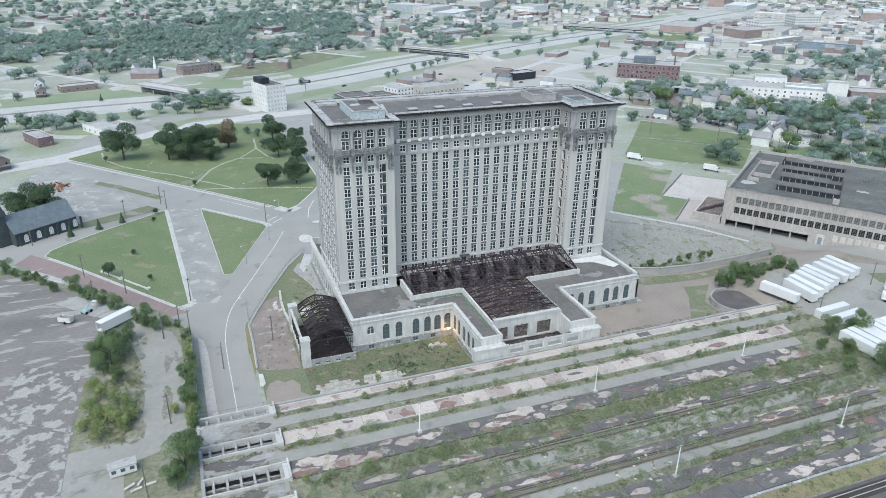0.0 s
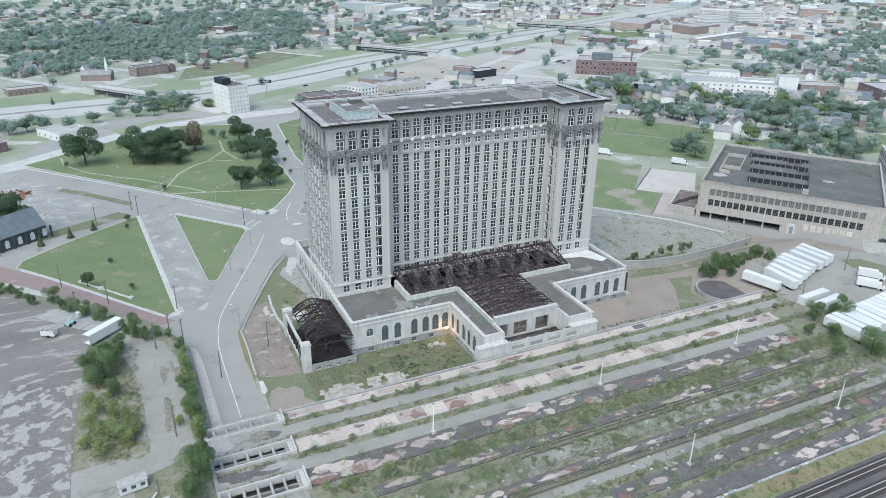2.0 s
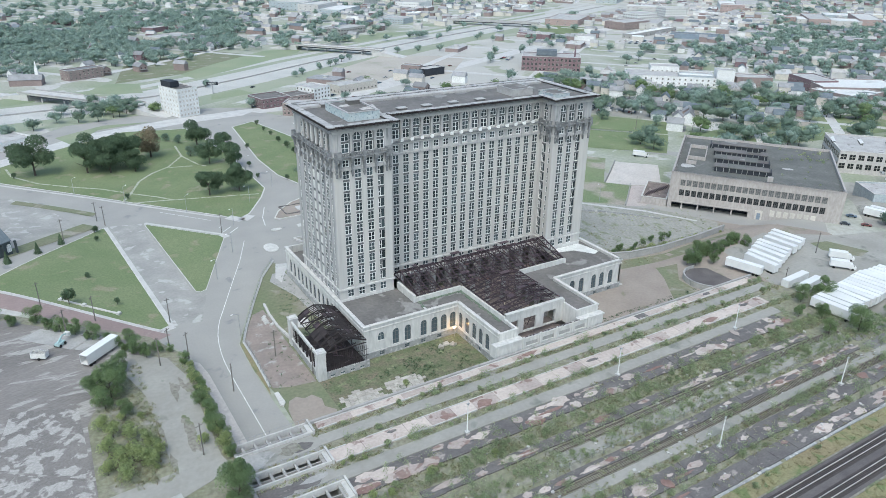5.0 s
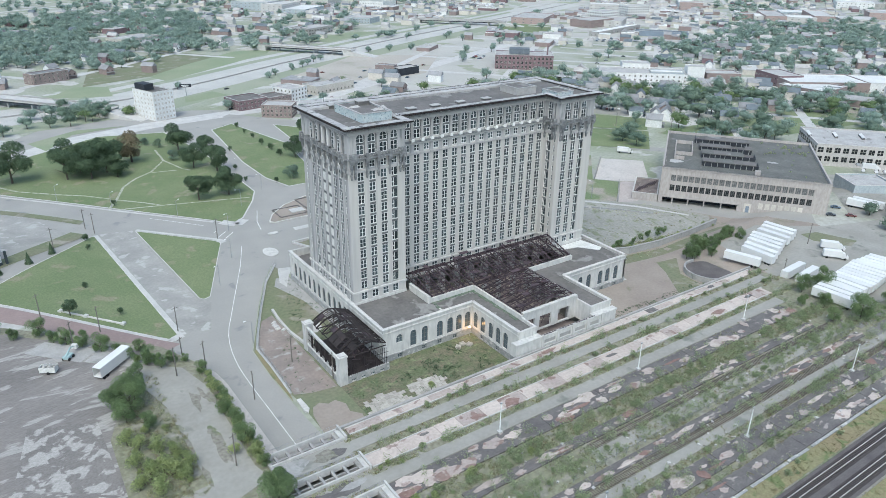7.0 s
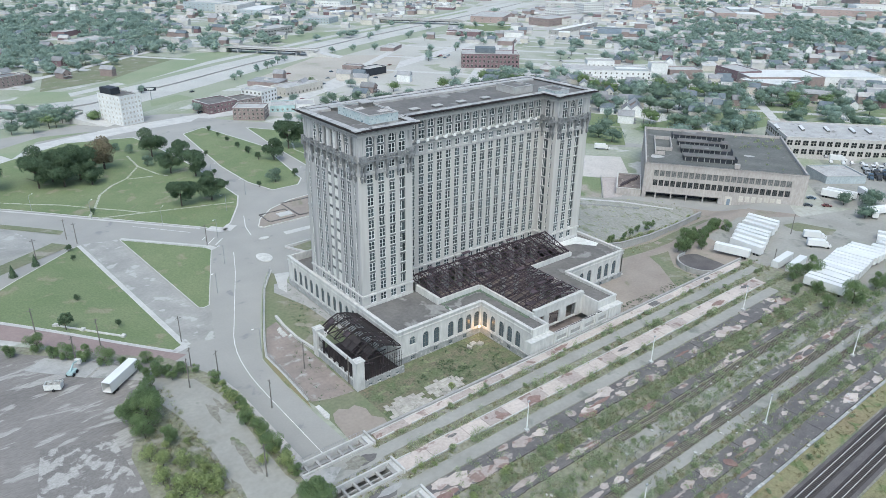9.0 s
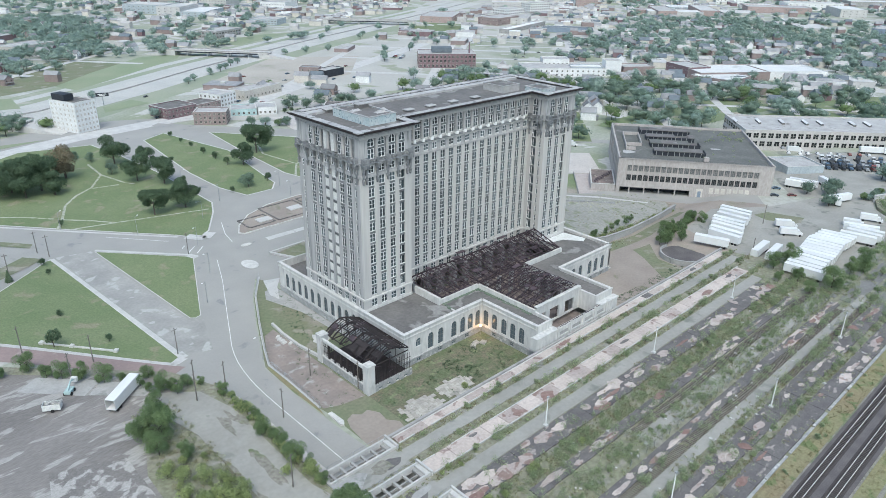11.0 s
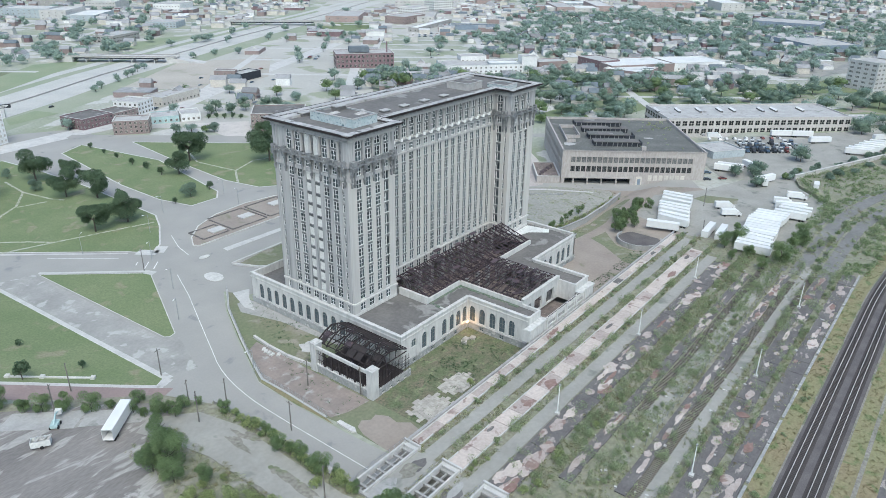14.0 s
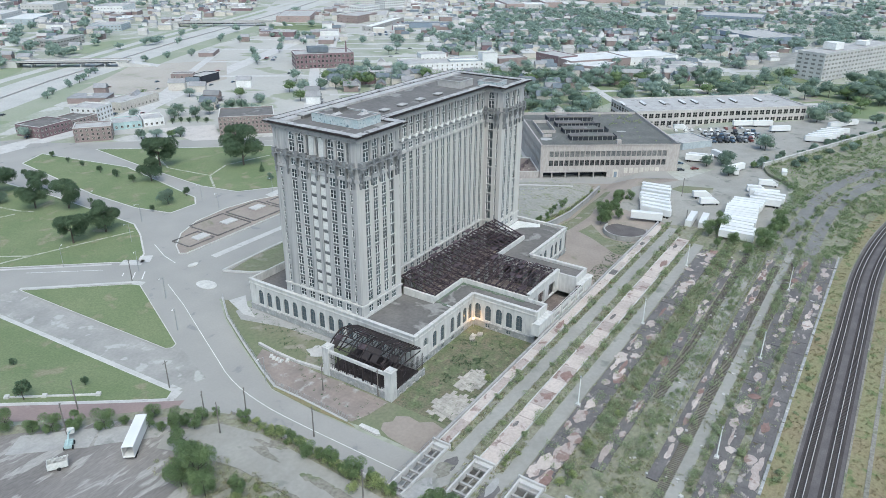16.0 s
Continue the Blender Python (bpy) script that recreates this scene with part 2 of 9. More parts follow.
SCRUB = surf("rough_grass", (0.15, 0.175, 0.10), (0.19, 0.185, 0.13), 0.06, 0.9, 0.95, 0.1, spots=(0.27, 0.25, 0.21), spot_scale=0.09, spot_at=0.57, grain=0.12)
DIRT = surf("trodden_earth", (0.30, 0.26, 0.225), (0.25, 0.215, 0.19), 0.08, 1.0, 0.95, 0.06, spots=(0.19, 0.19, 0.13), spot_scale=0.1, spot_at=0.6, grain=0.06)
DIRT_GREY = surf("grey_brown_earth", (0.28, 0.235, 0.21), (0.215, 0.185, 0.168), 0.15, 1.0, 0.95, 0.06, spots=(0.34, 0.33, 0.31), spot_scale=0.25, spot_at=0.57, sharp=0.08, grain=0.08)
BRICK_ROAD = surf("brick_paving", (0.285, 0.22, 0.205), (0.24, 0.185, 0.175), 0.1, 1.5, 0.92, 0.08, spots=(0.33, 0.27, 0.25), spot_scale=0.2, spot_at=0.6, grain=0.06)
COURT_SLAB = surf("worn_court_slab", (0.40, 0.375, 0.335), (0.34, 0.32, 0.285), 0.2, 1.5, 0.92, obj=0.14, spots=(0.27, 0.26, 0.22), spot_scale=0.5, spot_at=0.6)
PALE_PAD = surf("pale_pad_concrete", (0.50, 0.465, 0.435), (0.44, 0.41, 0.385), 0.1, 1.2, 0.92, spots=(0.36, 0.35, 0.32), spot_scale=0.2, spot_at=0.62)
LINE = surf("road_paint", (0.68, 0.68, 0.66), (0.55, 0.55, 0.54), 0.4, 2.0, 0.85)
KERB = surf("white_kerb_concrete", (0.55, 0.54, 0.515), (0.45, 0.44, 0.42), 0.25, 1.5, 0.9)
EARTH = surf("city_ground", (0.365, 0.36, 0.325), (0.235, 0.265, 0.18), 0.02, 0.5, 0.95, spots=(0.43, 0.42, 0.395), spot_scale=0.03, spot_at=0.57, sharp=0.03)
BARK = surf("bark", (0.10, 0.085, 0.07), None, 1.0, 4.0, 0.95)
LEAF = surf("leaves", (0.115, 0.165, 0.095), (0.085, 0.13, 0.075), 0.25, 1.0, 0.75, island=0.2, leafy=0.35)
# Much paler, bluer leaves: the haze over the far trees, in their colour.
LEAF_FAR_HAZE = surf("hazed_far_leaves", (0.315, 0.395, 0.335), (0.26, 0.34, 0.29), 0.03, 0.5, 0.8, island=0.14, leafy=0.5)
LEAF_BRIGHT = surf("bright_leaves", (0.225, 0.30, 0.145), (0.165, 0.23, 0.115), 0.2, 1.0, 0.75, island=0.2, leafy=0.5)
LEAF_WEED = surf("olive_weeds", (0.40, 0.42, 0.275), (0.33, 0.355, 0.225), 0.1, 1.0, 0.85, island=0.2, leafy=0.5)
LEAF_LIME = surf("yellow_green_leaves", (0.38, 0.43, 0.20), (0.31, 0.37, 0.18), 0.2, 1.0, 0.75, island=0.25, leafy=0.55)
LEAF_BROWN = surf("bronze_leaves", (0.225, 0.19, 0.125), (0.18, 0.155, 0.105), 0.3, 1.0, 0.8, island=0.2, leafy=0.3)
STEEL = surf("galvanised_steel", (0.42, 0.43, 0.43), None, 0.5, 3.0, 0.5, metal=0.5)
RAIL = surf("worn_rail_steel", (0.5, 0.49, 0.48), (0.42, 0.39, 0.36), 0.4, 3.0, 0.45, metal=0.2)
TIMBER = surf("grey_timber", (0.19, 0.17, 0.155), (0.13, 0.12, 0.11), 0.5, 3.0, 0.9, island=0.3)
# Red pulled toward purple-grey: haze over the far brick, in its colour.
BRICK_RED = surf("red_brick", (0.205, 0.14, 0.15), (0.17, 0.12, 0.13), 0.2, 1.5, 0.92)
BRICK_BROWN = surf("brown_brick", (0.275, 0.22, 0.205), (0.225, 0.18, 0.17), 0.2, 1.5, 0.92)
WALL_CREAM = surf("cream_render", (0.52, 0.49, 0.44), (0.45, 0.42, 0.38), 0.1, 1.0, 0.9, obj=0.1)
WALL_WHITE = surf("white_render", (0.68, 0.68, 0.67), (0.58, 0.58, 0.57), 0.1, 1.0, 0.85)
WALL_CONC = surf("buff_concrete", (0.40, 0.37, 0.348), (0.35, 0.322, 0.305), 0.12, 1.2, 0.92, spots=(0.30, 0.28, 0.265), spot_scale=0.3, spot_at=0.62, sharp=0.2, stretch=(0, 1, 0.4))
# Paler, softer brick, used only for the distant blocks.
BRICK_PALE_PINK = surf("pale_pink_brick", (0.37, 0.29, 0.27), (0.31, 0.245, 0.23), 0.1, 1.0, 0.9)
WALL_BUFF = surf("pale_buff_concrete", (0.47, 0.445, 0.425), (0.41, 0.385, 0.37), 0.1, 1.0, 0.92, spots=(0.36, 0.34, 0.325), spot_scale=0.2, spot_at=0.66)
WALL_SLAB = surf("pale_grey_render", (0.47, 0.47, 0.465), (0.40, 0.40, 0.395), 0.1, 1.0, 0.88, spots=(0.33, 0.33, 0.325), spot_scale=0.15, spot_at=0.62)
ROOF_WHITE = surf("white_roof_coating", (0.60, 0.60, 0.59), (0.53, 0.53, 0.52), 0.05, 0.8, 0.9, spots=(0.42, 0.42, 0.41), spot_scale=0.06, spot_at=0.6)
# Blue lightened to carry the haze on the far plants.
WALL_BLUE = surf("blue_cladding", (0.22, 0.265, 0.32), (0.18, 0.22, 0.27), 0.2, 1.5, 0.7)
WALL_TEAL_GREY = surf("blue_grey_cladding", (0.38, 0.42, 0.44), (0.33, 0.37, 0.39), 0.2, 1.0, 0.7)
WALL_TEAL = surf("pale_teal_render", (0.42, 0.55, 0.55), None, 0.2, 1.5, 0.85)
CHURCH_STONE = surf("dark_teal_stone", (0.075, 0.09, 0.095), (0.05, 0.06, 0.065), 0.3, 1.5, 0.9)
WEEDY_LOT = surf("weedy_lot_asphalt", (0.315, 0.305, 0.275), (0.255, 0.25, 0.22), 0.08, 1.2, 0.95, 0.1, spots=(0.20, 0.215, 0.145), spot_scale=0.22, spot_at=0.56, sharp=0.08, grain=0.16, stretch=(-40, 0.5))
PALE_MEADOW = surf("pale_meadow_grass", (0.205, 0.25, 0.155), (0.25, 0.275, 0.185), 0.03, 0.8, 0.95, grain=0.08)
BROWN_LOT = surf("bare_brown_lot", (0.40, 0.365, 0.325), (0.35, 0.325, 0.285), 0.02, 0.5, 0.95, spots=(0.29, 0.29, 0.23), spot_scale=0.04, spot_at=0.6, grain=0.06)
BLACK_WALL = surf("black_cladding", (0.035, 0.04, 0.05), None, 0.3, 1.0, 0.7)
SHINGLE = surf("grey_shingles", (0.25, 0.25, 0.255), (0.19, 0.19, 0.195), 0.2, 1.5, 0.92, obj=0.25)
SHINGLE_BLUE = surf("slate_shingles", (0.15, 0.175, 0.195), (0.11, 0.13, 0.15), 0.3, 1.5, 0.85)
TRAILER_WHITE = surf("white_trailer_skin", (0.66, 0.66, 0.65), (0.61, 0.61, 0.60), 0.12, 0.6, 0.5, grain=0.03, obj=0.06)
TYRE = surf("tyre_rubber", (0.025, 0.025, 0.026), None, 1.0, 5.0, 0.9)
CAR_PAINTS = [surf("car_paint_" + k, c, None, 0.5, 3.0, 0.3, obj=0.1) for k, c in (("white", (0.6, 0.6, 0.6)), ("silver", (0.35, 0.36, 0.37)), ("dark", (0.05, 0.055, 0.065)), ("red", (0.19, 0.065, 0.06)), ("blue", (0.08, 0.12, 0.17)))]


# ---- mesh builders ----
class Geo:
    """Collects vertices, faces and material slots of one mesh."""

    def __init__(self):
        self.v, self.f, self.m = [], [], []

    def poly(self, pts, mi=0):
        k = len(self.v)
        self.v.extend(tuple(p) for p in pts)
        self.f.append(tuple(range(k, k + len(pts))))
        self.m.append(mi)

    def box(self, x0, y0, z0, x1, y1, z1, mi=0):
        self.hexa([(x0, y0, z0), (x1, y0, z0), (x1, y1, z0), (x0, y1, z0), (x0, y0, z1), (x1, y0, z1), (x1, y1, z1), (x0, y1, z1)], mi)

    def hexa(self, p, mi=0):
        k = len(self.v)
        self.v.extend(tuple(q) for q in p)
        for f in ((3, 2, 1, 0), (4, 5, 6, 7), (0, 1, 5, 4), (1, 2, 6, 5), (2, 3, 7, 6), (3, 0, 4, 7)):
            self.f.append(tuple(k + i for i in f))
            self.m.append(mi)

    def prism(self, pts, z0, z1, mi=0, mi_top=None):
        n, k = len(pts), len(self.v)
        if sum(a[0] * b[1] - b[0] * a[1] for a, b in zip(pts, pts[1:] + pts[:1])) < 0:
            pts = pts[::-1]
        self.v.extend((x, y, z0) for x, y in pts)
        self.v.extend((x, y, z1) for x, y in pts)
        self.f.append(tuple(k + n - 1 - i for i in range(n)))
        self.f.append(tuple(k + n + i for i in range(n)))
        self.m.extend((mi, mi if mi_top is None else mi_top))
        for i in range(n):
            j = (i + 1) % n
            self.f.append((k + i, k + j, k + n + j, k + n + i))
            self.m.append(mi)

    def disc(self, pts, z0, z1, mi=0):
        """A flat piece with an uneven outline, fanned from its middle."""
        n, k = len(pts), len(self.v)
        self.v.extend((x, y, z0) for x, y in pts)
        self.v.extend((x, y, z1) for x, y in pts)
        self.v.append((sum(p[0] for p in pts) / n, sum(p[1] for p in pts) / n, z1))
        for i in range(n):
            j = (i + 1) % n
            self.f.extend(((k + i, k + j, k + n + j, k + n + i), (k + n + i, k + n + j, k + 2 * n)))
            self.m.extend((mi, mi))

    def bar(self, a, b, w, h=None, mi=0):
        """A square bar of width w and height h from a to b."""
        a, b, h = Vector(a), Vector(b), h or w
        d = (b - a).normalized()
        side = d.cross(Vector((0, 0, 1)))
        side = (side.normalized() if side.length > 0.05 else Vector((1, 0, 0))) * w / 2
        up = side.normalized().cross(d) * h / 2
        self.hexa([a - side - up, a + side - up, a + side + up, a - side + up, b - side - up, b + side - up, b + side + up, b - side + up][:4] + [b - side - up, b + side - up, b + side + up, b - side + up], mi)

    def tube(self, a, b, r0, r1=None, n=8, mi=0):
        a, b = Vector(a), Vector(b)
        r1 = r0 if r1 is None else r1
        d = (b - a).normalized()
        u = d.orthogonal().normalized()
        w = d.cross(u)
        k = len(self.v)
        for c, r in ((a, r0), (b, r1)):
            for i in range(n):
                t = 2 * math.pi * i / n
                self.v.append(tuple(c + (u * math.cos(t) + w * math.sin(t)) * r))
        for i in range(n):
            j = (i + 1) % n
            self.f.append((k + i, k + j, k + n + j, k + n + i))
        self.f.append(tuple(k + n - 1 - i for i in range(n)))
        self.f.append(tuple(k + n + i for i in range(n)))
        self.m.extend([mi] * (n + 2))

    def ribbon(self, pts, w, h, mi=0):
        """One bent bar of width w and height h along a chain of points."""
        k, n = len(self.v), len(pts)
        for i, p in enumerate(pts):
            a, b = Vector(pts[max(i - 1, 0)]), Vector(pts[min(i + 1, n - 1)])
            s = (b - a).cross(Vector((0, 0, 1))).normalized() * w / 2
            p = Vector(p)
            self.v.extend(tuple(q) for q in (p - s, p + s, p + s + Vector((0, 0, h)), p - s + Vector((0, 0, h))))
        for i in range(n - 1):
            for j in range(4):
                a, b = k + 4 * i + j, k + 4 * i + (j + 1) % 4
                self.f.append((a, b, b + 4, a + 4))
                self.m.append(mi)
        self.f.extend(((k + 3, k + 2, k + 1, k), (k + 4 * n - 4, k + 4 * n - 3, k + 4 * n - 2, k + 4 * n - 1)))
        self.m.extend((mi, mi))

    def wall_arch(self, x0, x1, z0, z1, holes, y0, y1, mi=0):
        """A wall in the xz plane from x0 to x1 and y0 (outside) to y1, with holes (xc, width, sill, spring, arched) cut through it."""
        last = x0
        for xc, w, zs, zt, arched in sorted(holes):
            a, b = xc - w / 2, xc + w / 2
            if a > last:
                self.box(last, y0, z0, a, y1, z1, mi)
            if zs > z0:
                self.box(a, y0, z0, b, y1, zs, mi)
            steps = 8 if arched else 1
            for i in range(steps):
                p, q = a + w * i / steps, a + w * (i + 1) / steps
                hp, hq = (zt + math.sqrt(max(0.0, (w / 2) ** 2 - (v - xc) ** 2)) if arched else zt for v in (p, q))
                self.hexa([(p, y0, hp), (q, y0, hq), (q, y1, hq), (p, y1, hp), (p, y0, z1), (q, y0, z1), (q, y1, z1), (p, y1, z1)], mi)
            last = b
        if x1 > last:
            self.box(last, y0, z0, x1, y1, z1, mi)

    def weld(self):
        """Joins corners that lie on one another."""
        at, to, v = {}, [], []
        for p in self.v:
            key = tuple(round(c, 2) for c in p)
            if key not in at:
                at[key] = len(v)
                v.append(p)
            to.append(at[key])
        keep = [(tuple(dict.fromkeys(to[i] for i in f)), m) for f, m in zip(self.f, self.m)]
        keep = [(f, m) for f, m in keep if len(f) > 2]
        self.v, self.f, self.m = v, [f for f, _ in keep], [m for _, m in keep]

    def mesh(self, name, mats):
        me = bpy.data.meshes.new(name)
        me.from_pydata(self.v, [], self.f)
        for m in mats if isinstance(mats, (list, tuple)) else [mats]:
            me.materials.append(m)
        if any(self.m):
            me.polygons.foreach_set("material_index", self.m)
        me.update()
        return me


def part(name, geo, material, parent, label="", place=None):
    """Links a mesh as one object under a thing or part."""
    me = geo.mesh(name, material) if isinstance(geo, Geo) else geo
    ob = new(name, me)
    ob.parent = parent
    if place is not None:
        ob.matrix_basis = place
    return tagged(ob, label)


def thing(name, label, category, place=None, group="", kind=""):
    ob = tagged(new(name), label, category, group, kind)
    ob.empty_display_size = 0.5
    if place is not None:
        ob.matrix_basis = place
    return ob


def setting(name, geo, material, label, category="", place=None, kind="structure"):
    ob = new(name, geo.mesh(name, material))
    if place is not None:
        ob.matrix_basis = place
    return tagged(ob, label, category, "", kind)


def smooth(a, b, v):
    u = min(1.0, max(0.0, (v - a) / (b - a)))
    return u * u * (3 - 2 * u)


def lift(x, y):
    """Height of the ground: the west lawn and the trailer yard rise."""
    if x < 2:
        return 4.6 * smooth(2, -58, x) * (1 - smooth(310, 420, y))
    return 3.2 * smooth(172, 212, x) * (1 - smooth(192, 206, y))

# ---- ground, streets and lawns ----
gx = [-4000, -2200, -1200, -700, -420, -260, -180, -140] + list(range(-120, 261, 4)) + [290, 340, 420, 540, 700, 900, 1200, 1700, 2500, 4000]
gy = [-1500, -600, -200, 0] + list(range(60, 433, 4)) + [470, 520, 600, 720, 900, 1200, 1700, 2500, 4000]
g = Geo()
for y in gy:
    g.v.extend((x, y, lift(x, y)) for x in gx)
for j in range(len(gy) - 1):
    for i in range(len(gx) - 1):
        k = j * len(gx) + i
        g.f.append((k, k + 1, k + 1 + len(gx), k + len(gx)))
        g.m.append(0)
setting("ground", g, EARTH, "city ground of worn paving and rough grass", "ground")


def clip(pts, axis, at, keep_low):
    out = []
    for a, b in zip(pts, pts[1:] + pts[:1]):
        ia, ib = ((a[axis] <= at) == keep_low or a[axis] == at), ((b[axis] <= at) == keep_low or b[axis] == at)
        if ia:
            out.append(a)
        if ia != ib:
            s = (at - a[axis]) / (b[axis] - a[axis])
            out.append((a[0] + s * (b[0] - a[0]), a[1] + s * (b[1] - a[1])))
    return out


def drape(g, pts, off, mi=0):
    """Lays an area on the ground at that height above it."""
    x0, x1, y0, y1 = min(p[0] for p in pts), max(p[0] for p in pts), min(p[1] for p in pts), max(p[1] for p in pts)
    if sum(a[0] * b[1] - b[0] * a[1] for a, b in zip(pts, pts[1:] + pts[:1])) < 0:
        pts = pts[::-1]
    hilly = (x0 < 2 and y0 < 420) or (x1 > 172 and y0 < 206)
    if not hilly:
        g.poly([(x, y, off) for x, y in pts], mi)
        return
    for i in range(int(x0 // 4), int(x1 // 4) + 1):
        col = clip(clip(pts, 0, i * 4, False), 0, i * 4 + 4, True)
        if len(col) < 3:
            continue
        for j in range(int(y0 // 4), int(y1 // 4) + 1):
            c = clip(clip(col, 1, j * 4, False), 1, j * 4 + 4, True)
            if len(c) >= 3:
                area = sum(a[0] * b[1] - b[0] * a[1] for a, b in zip(c, c[1:] + c[:1]))
                if abs(area) > 1e-3:
                    g.poly([(x, y, lift(x, y) + off) for x, y in c], mi)


def area(name, pts, material, off, label, category="ground"):
    g = Geo()
    drape(g, pts, off)
    g.weld()
    return setting(name, g, material, label, category)


def strip(pts, w):
    """The outline of a band of width w along a chain of points."""
    left, right = [], []
    for i, p in enumerate(pts):
        a, b = Vector(pts[max(i - 1, 0)]), Vector(pts[min(i + 1, len(pts) - 1)])
        d = (b - a).normalized()
        n = Vector((-d.y, d.x)) * w / 2
        left.append((p[0] + n.x, p[1] + n.y))
        right.append((p[0] - n.x, p[1] - n.y))
    return left + right[::-1]


def band(g, pts, w, off, mi=0):
    for a, b in zip(pts, pts[1:]):
        drape(g, strip([a, b], w), off, mi)


area("road", [(-75, 455), (-80, 300), (-8, 226), (-4, 215), (-2.4, 170), (-2.4, 40), (11.4, 40), (11.4, 163), (10.3, 183), (10.0, 204), (10.6, 217.7), (14.5, 226.5), (21.5, 242), (31, 261), (42, 278), (60, 300), (150, 300), (200, 262), (262, 178), (275, 187), (232, 243), (250, 330), (215, 400), (150, 480), (120, 520), (120, 545), (90, 560), (0, 560), (-60, 500)], ASPHALT, 0.05, "worn grey asphalt streets with cracks", "road")

LAWNS = {
    "lawn_west": [(-57.8, 291.2), (-9.5, 238.2), (-6.3, 240.2), (-13.3, 341.0), (-15.0, 340.5), (-56.4, 296.6)],
    "lawn_triangle": [(3.0, 339.0), (29.5, 309.2), (30.0, 306.6), (11.0, 261.0), (8.8, 260.2), (7.4, 261.5)],
    "park": [(-67.0, 452.0), (35.8, 333.4), (41.5, 324.0), (48.5, 330.2), (60.0, 349.0), (66.0, 362.0), (66.3, 425.0), (63.0, 470.0), (58.0, 505.0), (20.0, 515.0), (-20.0, 490.0)],
    "lawn_median": [(86.6, 495.0), (103.4, 504.6), (116.0, 440.0), (104.8, 368.5), (98.7, 360.5), (84.0, 360.2), (79.0, 380.0), (78.7, 414.0)],
    "park_east": [(127.0, 487.5), (164.5, 440.2), (197.8, 401.3), (185.0, 370.0), (143.5, 342.7), (122.5, 357.7), (118.0, 380.0), (121.0, 430.0)],
}
EAST_LAWNS = {
    "lawn_field": [(255.0, 355.0), (303.0, 306.7), (338.0, 337.5), (285.5, 390.0)],
    "lawn_upper_field": [(287.5, 392.5), (340.0, 340.0), (366.0, 364.0), (318.0, 428.0)],
    "lawn_plot": [(244.0, 339.6), (262.0, 317.4), (229.5, 284.0), (238.0, 272.0), (212.8, 251.6), (191.7, 271.5), (206.0, 290.6)],
}
LAWNS.update(EAST_LAWNS)
for nm, pts in LAWNS.items():
    area(nm, pts, ROUGH_LAWN if nm == "lawn_plot" else GRASS, 0.2, "mown green lawn with worn patches", "lawn")

# kerbs and pavements: real steps round the lawns
g = Geo()
for nm, w in (("lawn_west", 0.35), ("lawn_triangle", 0.28), ("park", 0.7), ("lawn_median", 0.7), ("park_east", 0.7)):
    pts = LAWNS[nm]
    for a, b in zip(pts, pts[1:] + pts[:1]):
        band(g, [a, b], w, 0.24)
setting("kerb", g, KERB, "pale concrete kerbs round the lawns", "kerb")
g = Geo()
band(g, [(-5.4, 241.0), (-12.7, 342.0)], 1.7, 0.18)
band(g, [(-8.5, 236.4), (-56.0, 288.5)], 1.6, 0.18)
band(g, [(3.5, 340.6), (31.0, 310.2)], 1.6, 0.18)
band(g, [(-68, 449), (35.0, 331.8)], 1.5, 0.18)
band(g, [(38.0, 330.0), (43.0, 323.0), (48.0, 327.5)], 5.0, 0.22)
band(g, [(30.0, 310.5), (31.5, 306.5)], 3.0, 0.22)
band(g, [(-8.5, 237.5), (-5.0, 239.0), (-5.2, 243.0)], 2.6, 0.22)
PINK_WALK = [(-4.6, 214.5), (-3.0, 212.5), (-2.0, 205), (-1.3, 168), (-4.0, 168)]
band(g, [(127, 340), (143.5, 341.2), (150, 346)], 5.0, 0.22)
setting("pavement", g, CONCRETE, "pale concrete pavements", "pavement")
area("pink_pavement", PINK_WALK, PALE_PAD, 0.2, "pinkish concrete pavement beside the road", "pavement")
g = Geo()
for pts in ([(-48.2, 459.5), (-45.9, 443.6), (-34.4, 424.2), (-18.6, 408.9), (-7.4, 399.7), (2.0, 388.7)], [(-0.8, 374.3), (4.6, 385.3), (11.6, 403.5), (20.0, 414.5), (30.2, 422.6), (41.3, 440.8), (42.6, 464.6)], [(41.3, 440.8), (45.8, 420.1), (49.0, 414.2)], [(30.0, 421.0), (42.4, 418.3)], [(4.6, 385.3), (15.0, 374.3), (21.1, 365.9), (60.6, 354.6)], [(2.4, 370.8), (21.1, 365.9)], [(120, 372), (132, 390), (150, 398), (178, 392)], [(132, 390), (128, 420), (140, 450)], [(286.8, 391.2), (339.0, 338.7)]):
    band(g, pts, 1.2, 0.25)
setting("park_path", g, PATH_WORN, "narrow worn concrete paths across the park", "path")

area("brick_street", [(-7.0, 233.8), (-13.0, 231.0), (-67.9, 286.4), (-63.2, 294.9)], BRICK_ROAD, 0.12, "pinkish brick-paved side street", "road")
area("cobbled_street", [(-5.0, 240), (-11.0, 343), (2.0, 341), (6.5, 262), (10.5, 258), (4, 238)], ASPHALT_OLD, 0.1, "badly patched pale asphalt street", "road")
g = Geo()
band(g, [(36.5, 299), (29.3, 280.6), (20.8, 261.7), (15.0, 248.7), (11.8, 241.5), (9.3, 236), (7.5, 231), (6.1, 226), (5.1, 221), (4.4, 216), (3.9, 211), (3.7, 206), (3.6, 196), (3.7, 184), (3.8, 163)], 0.22, 0.1)
band(g, [(57, 335), (52, 322), (50, 312)], 0.3, 0.1)
band(g, [(12, 352), (30, 330)], 0.25, 0.1)
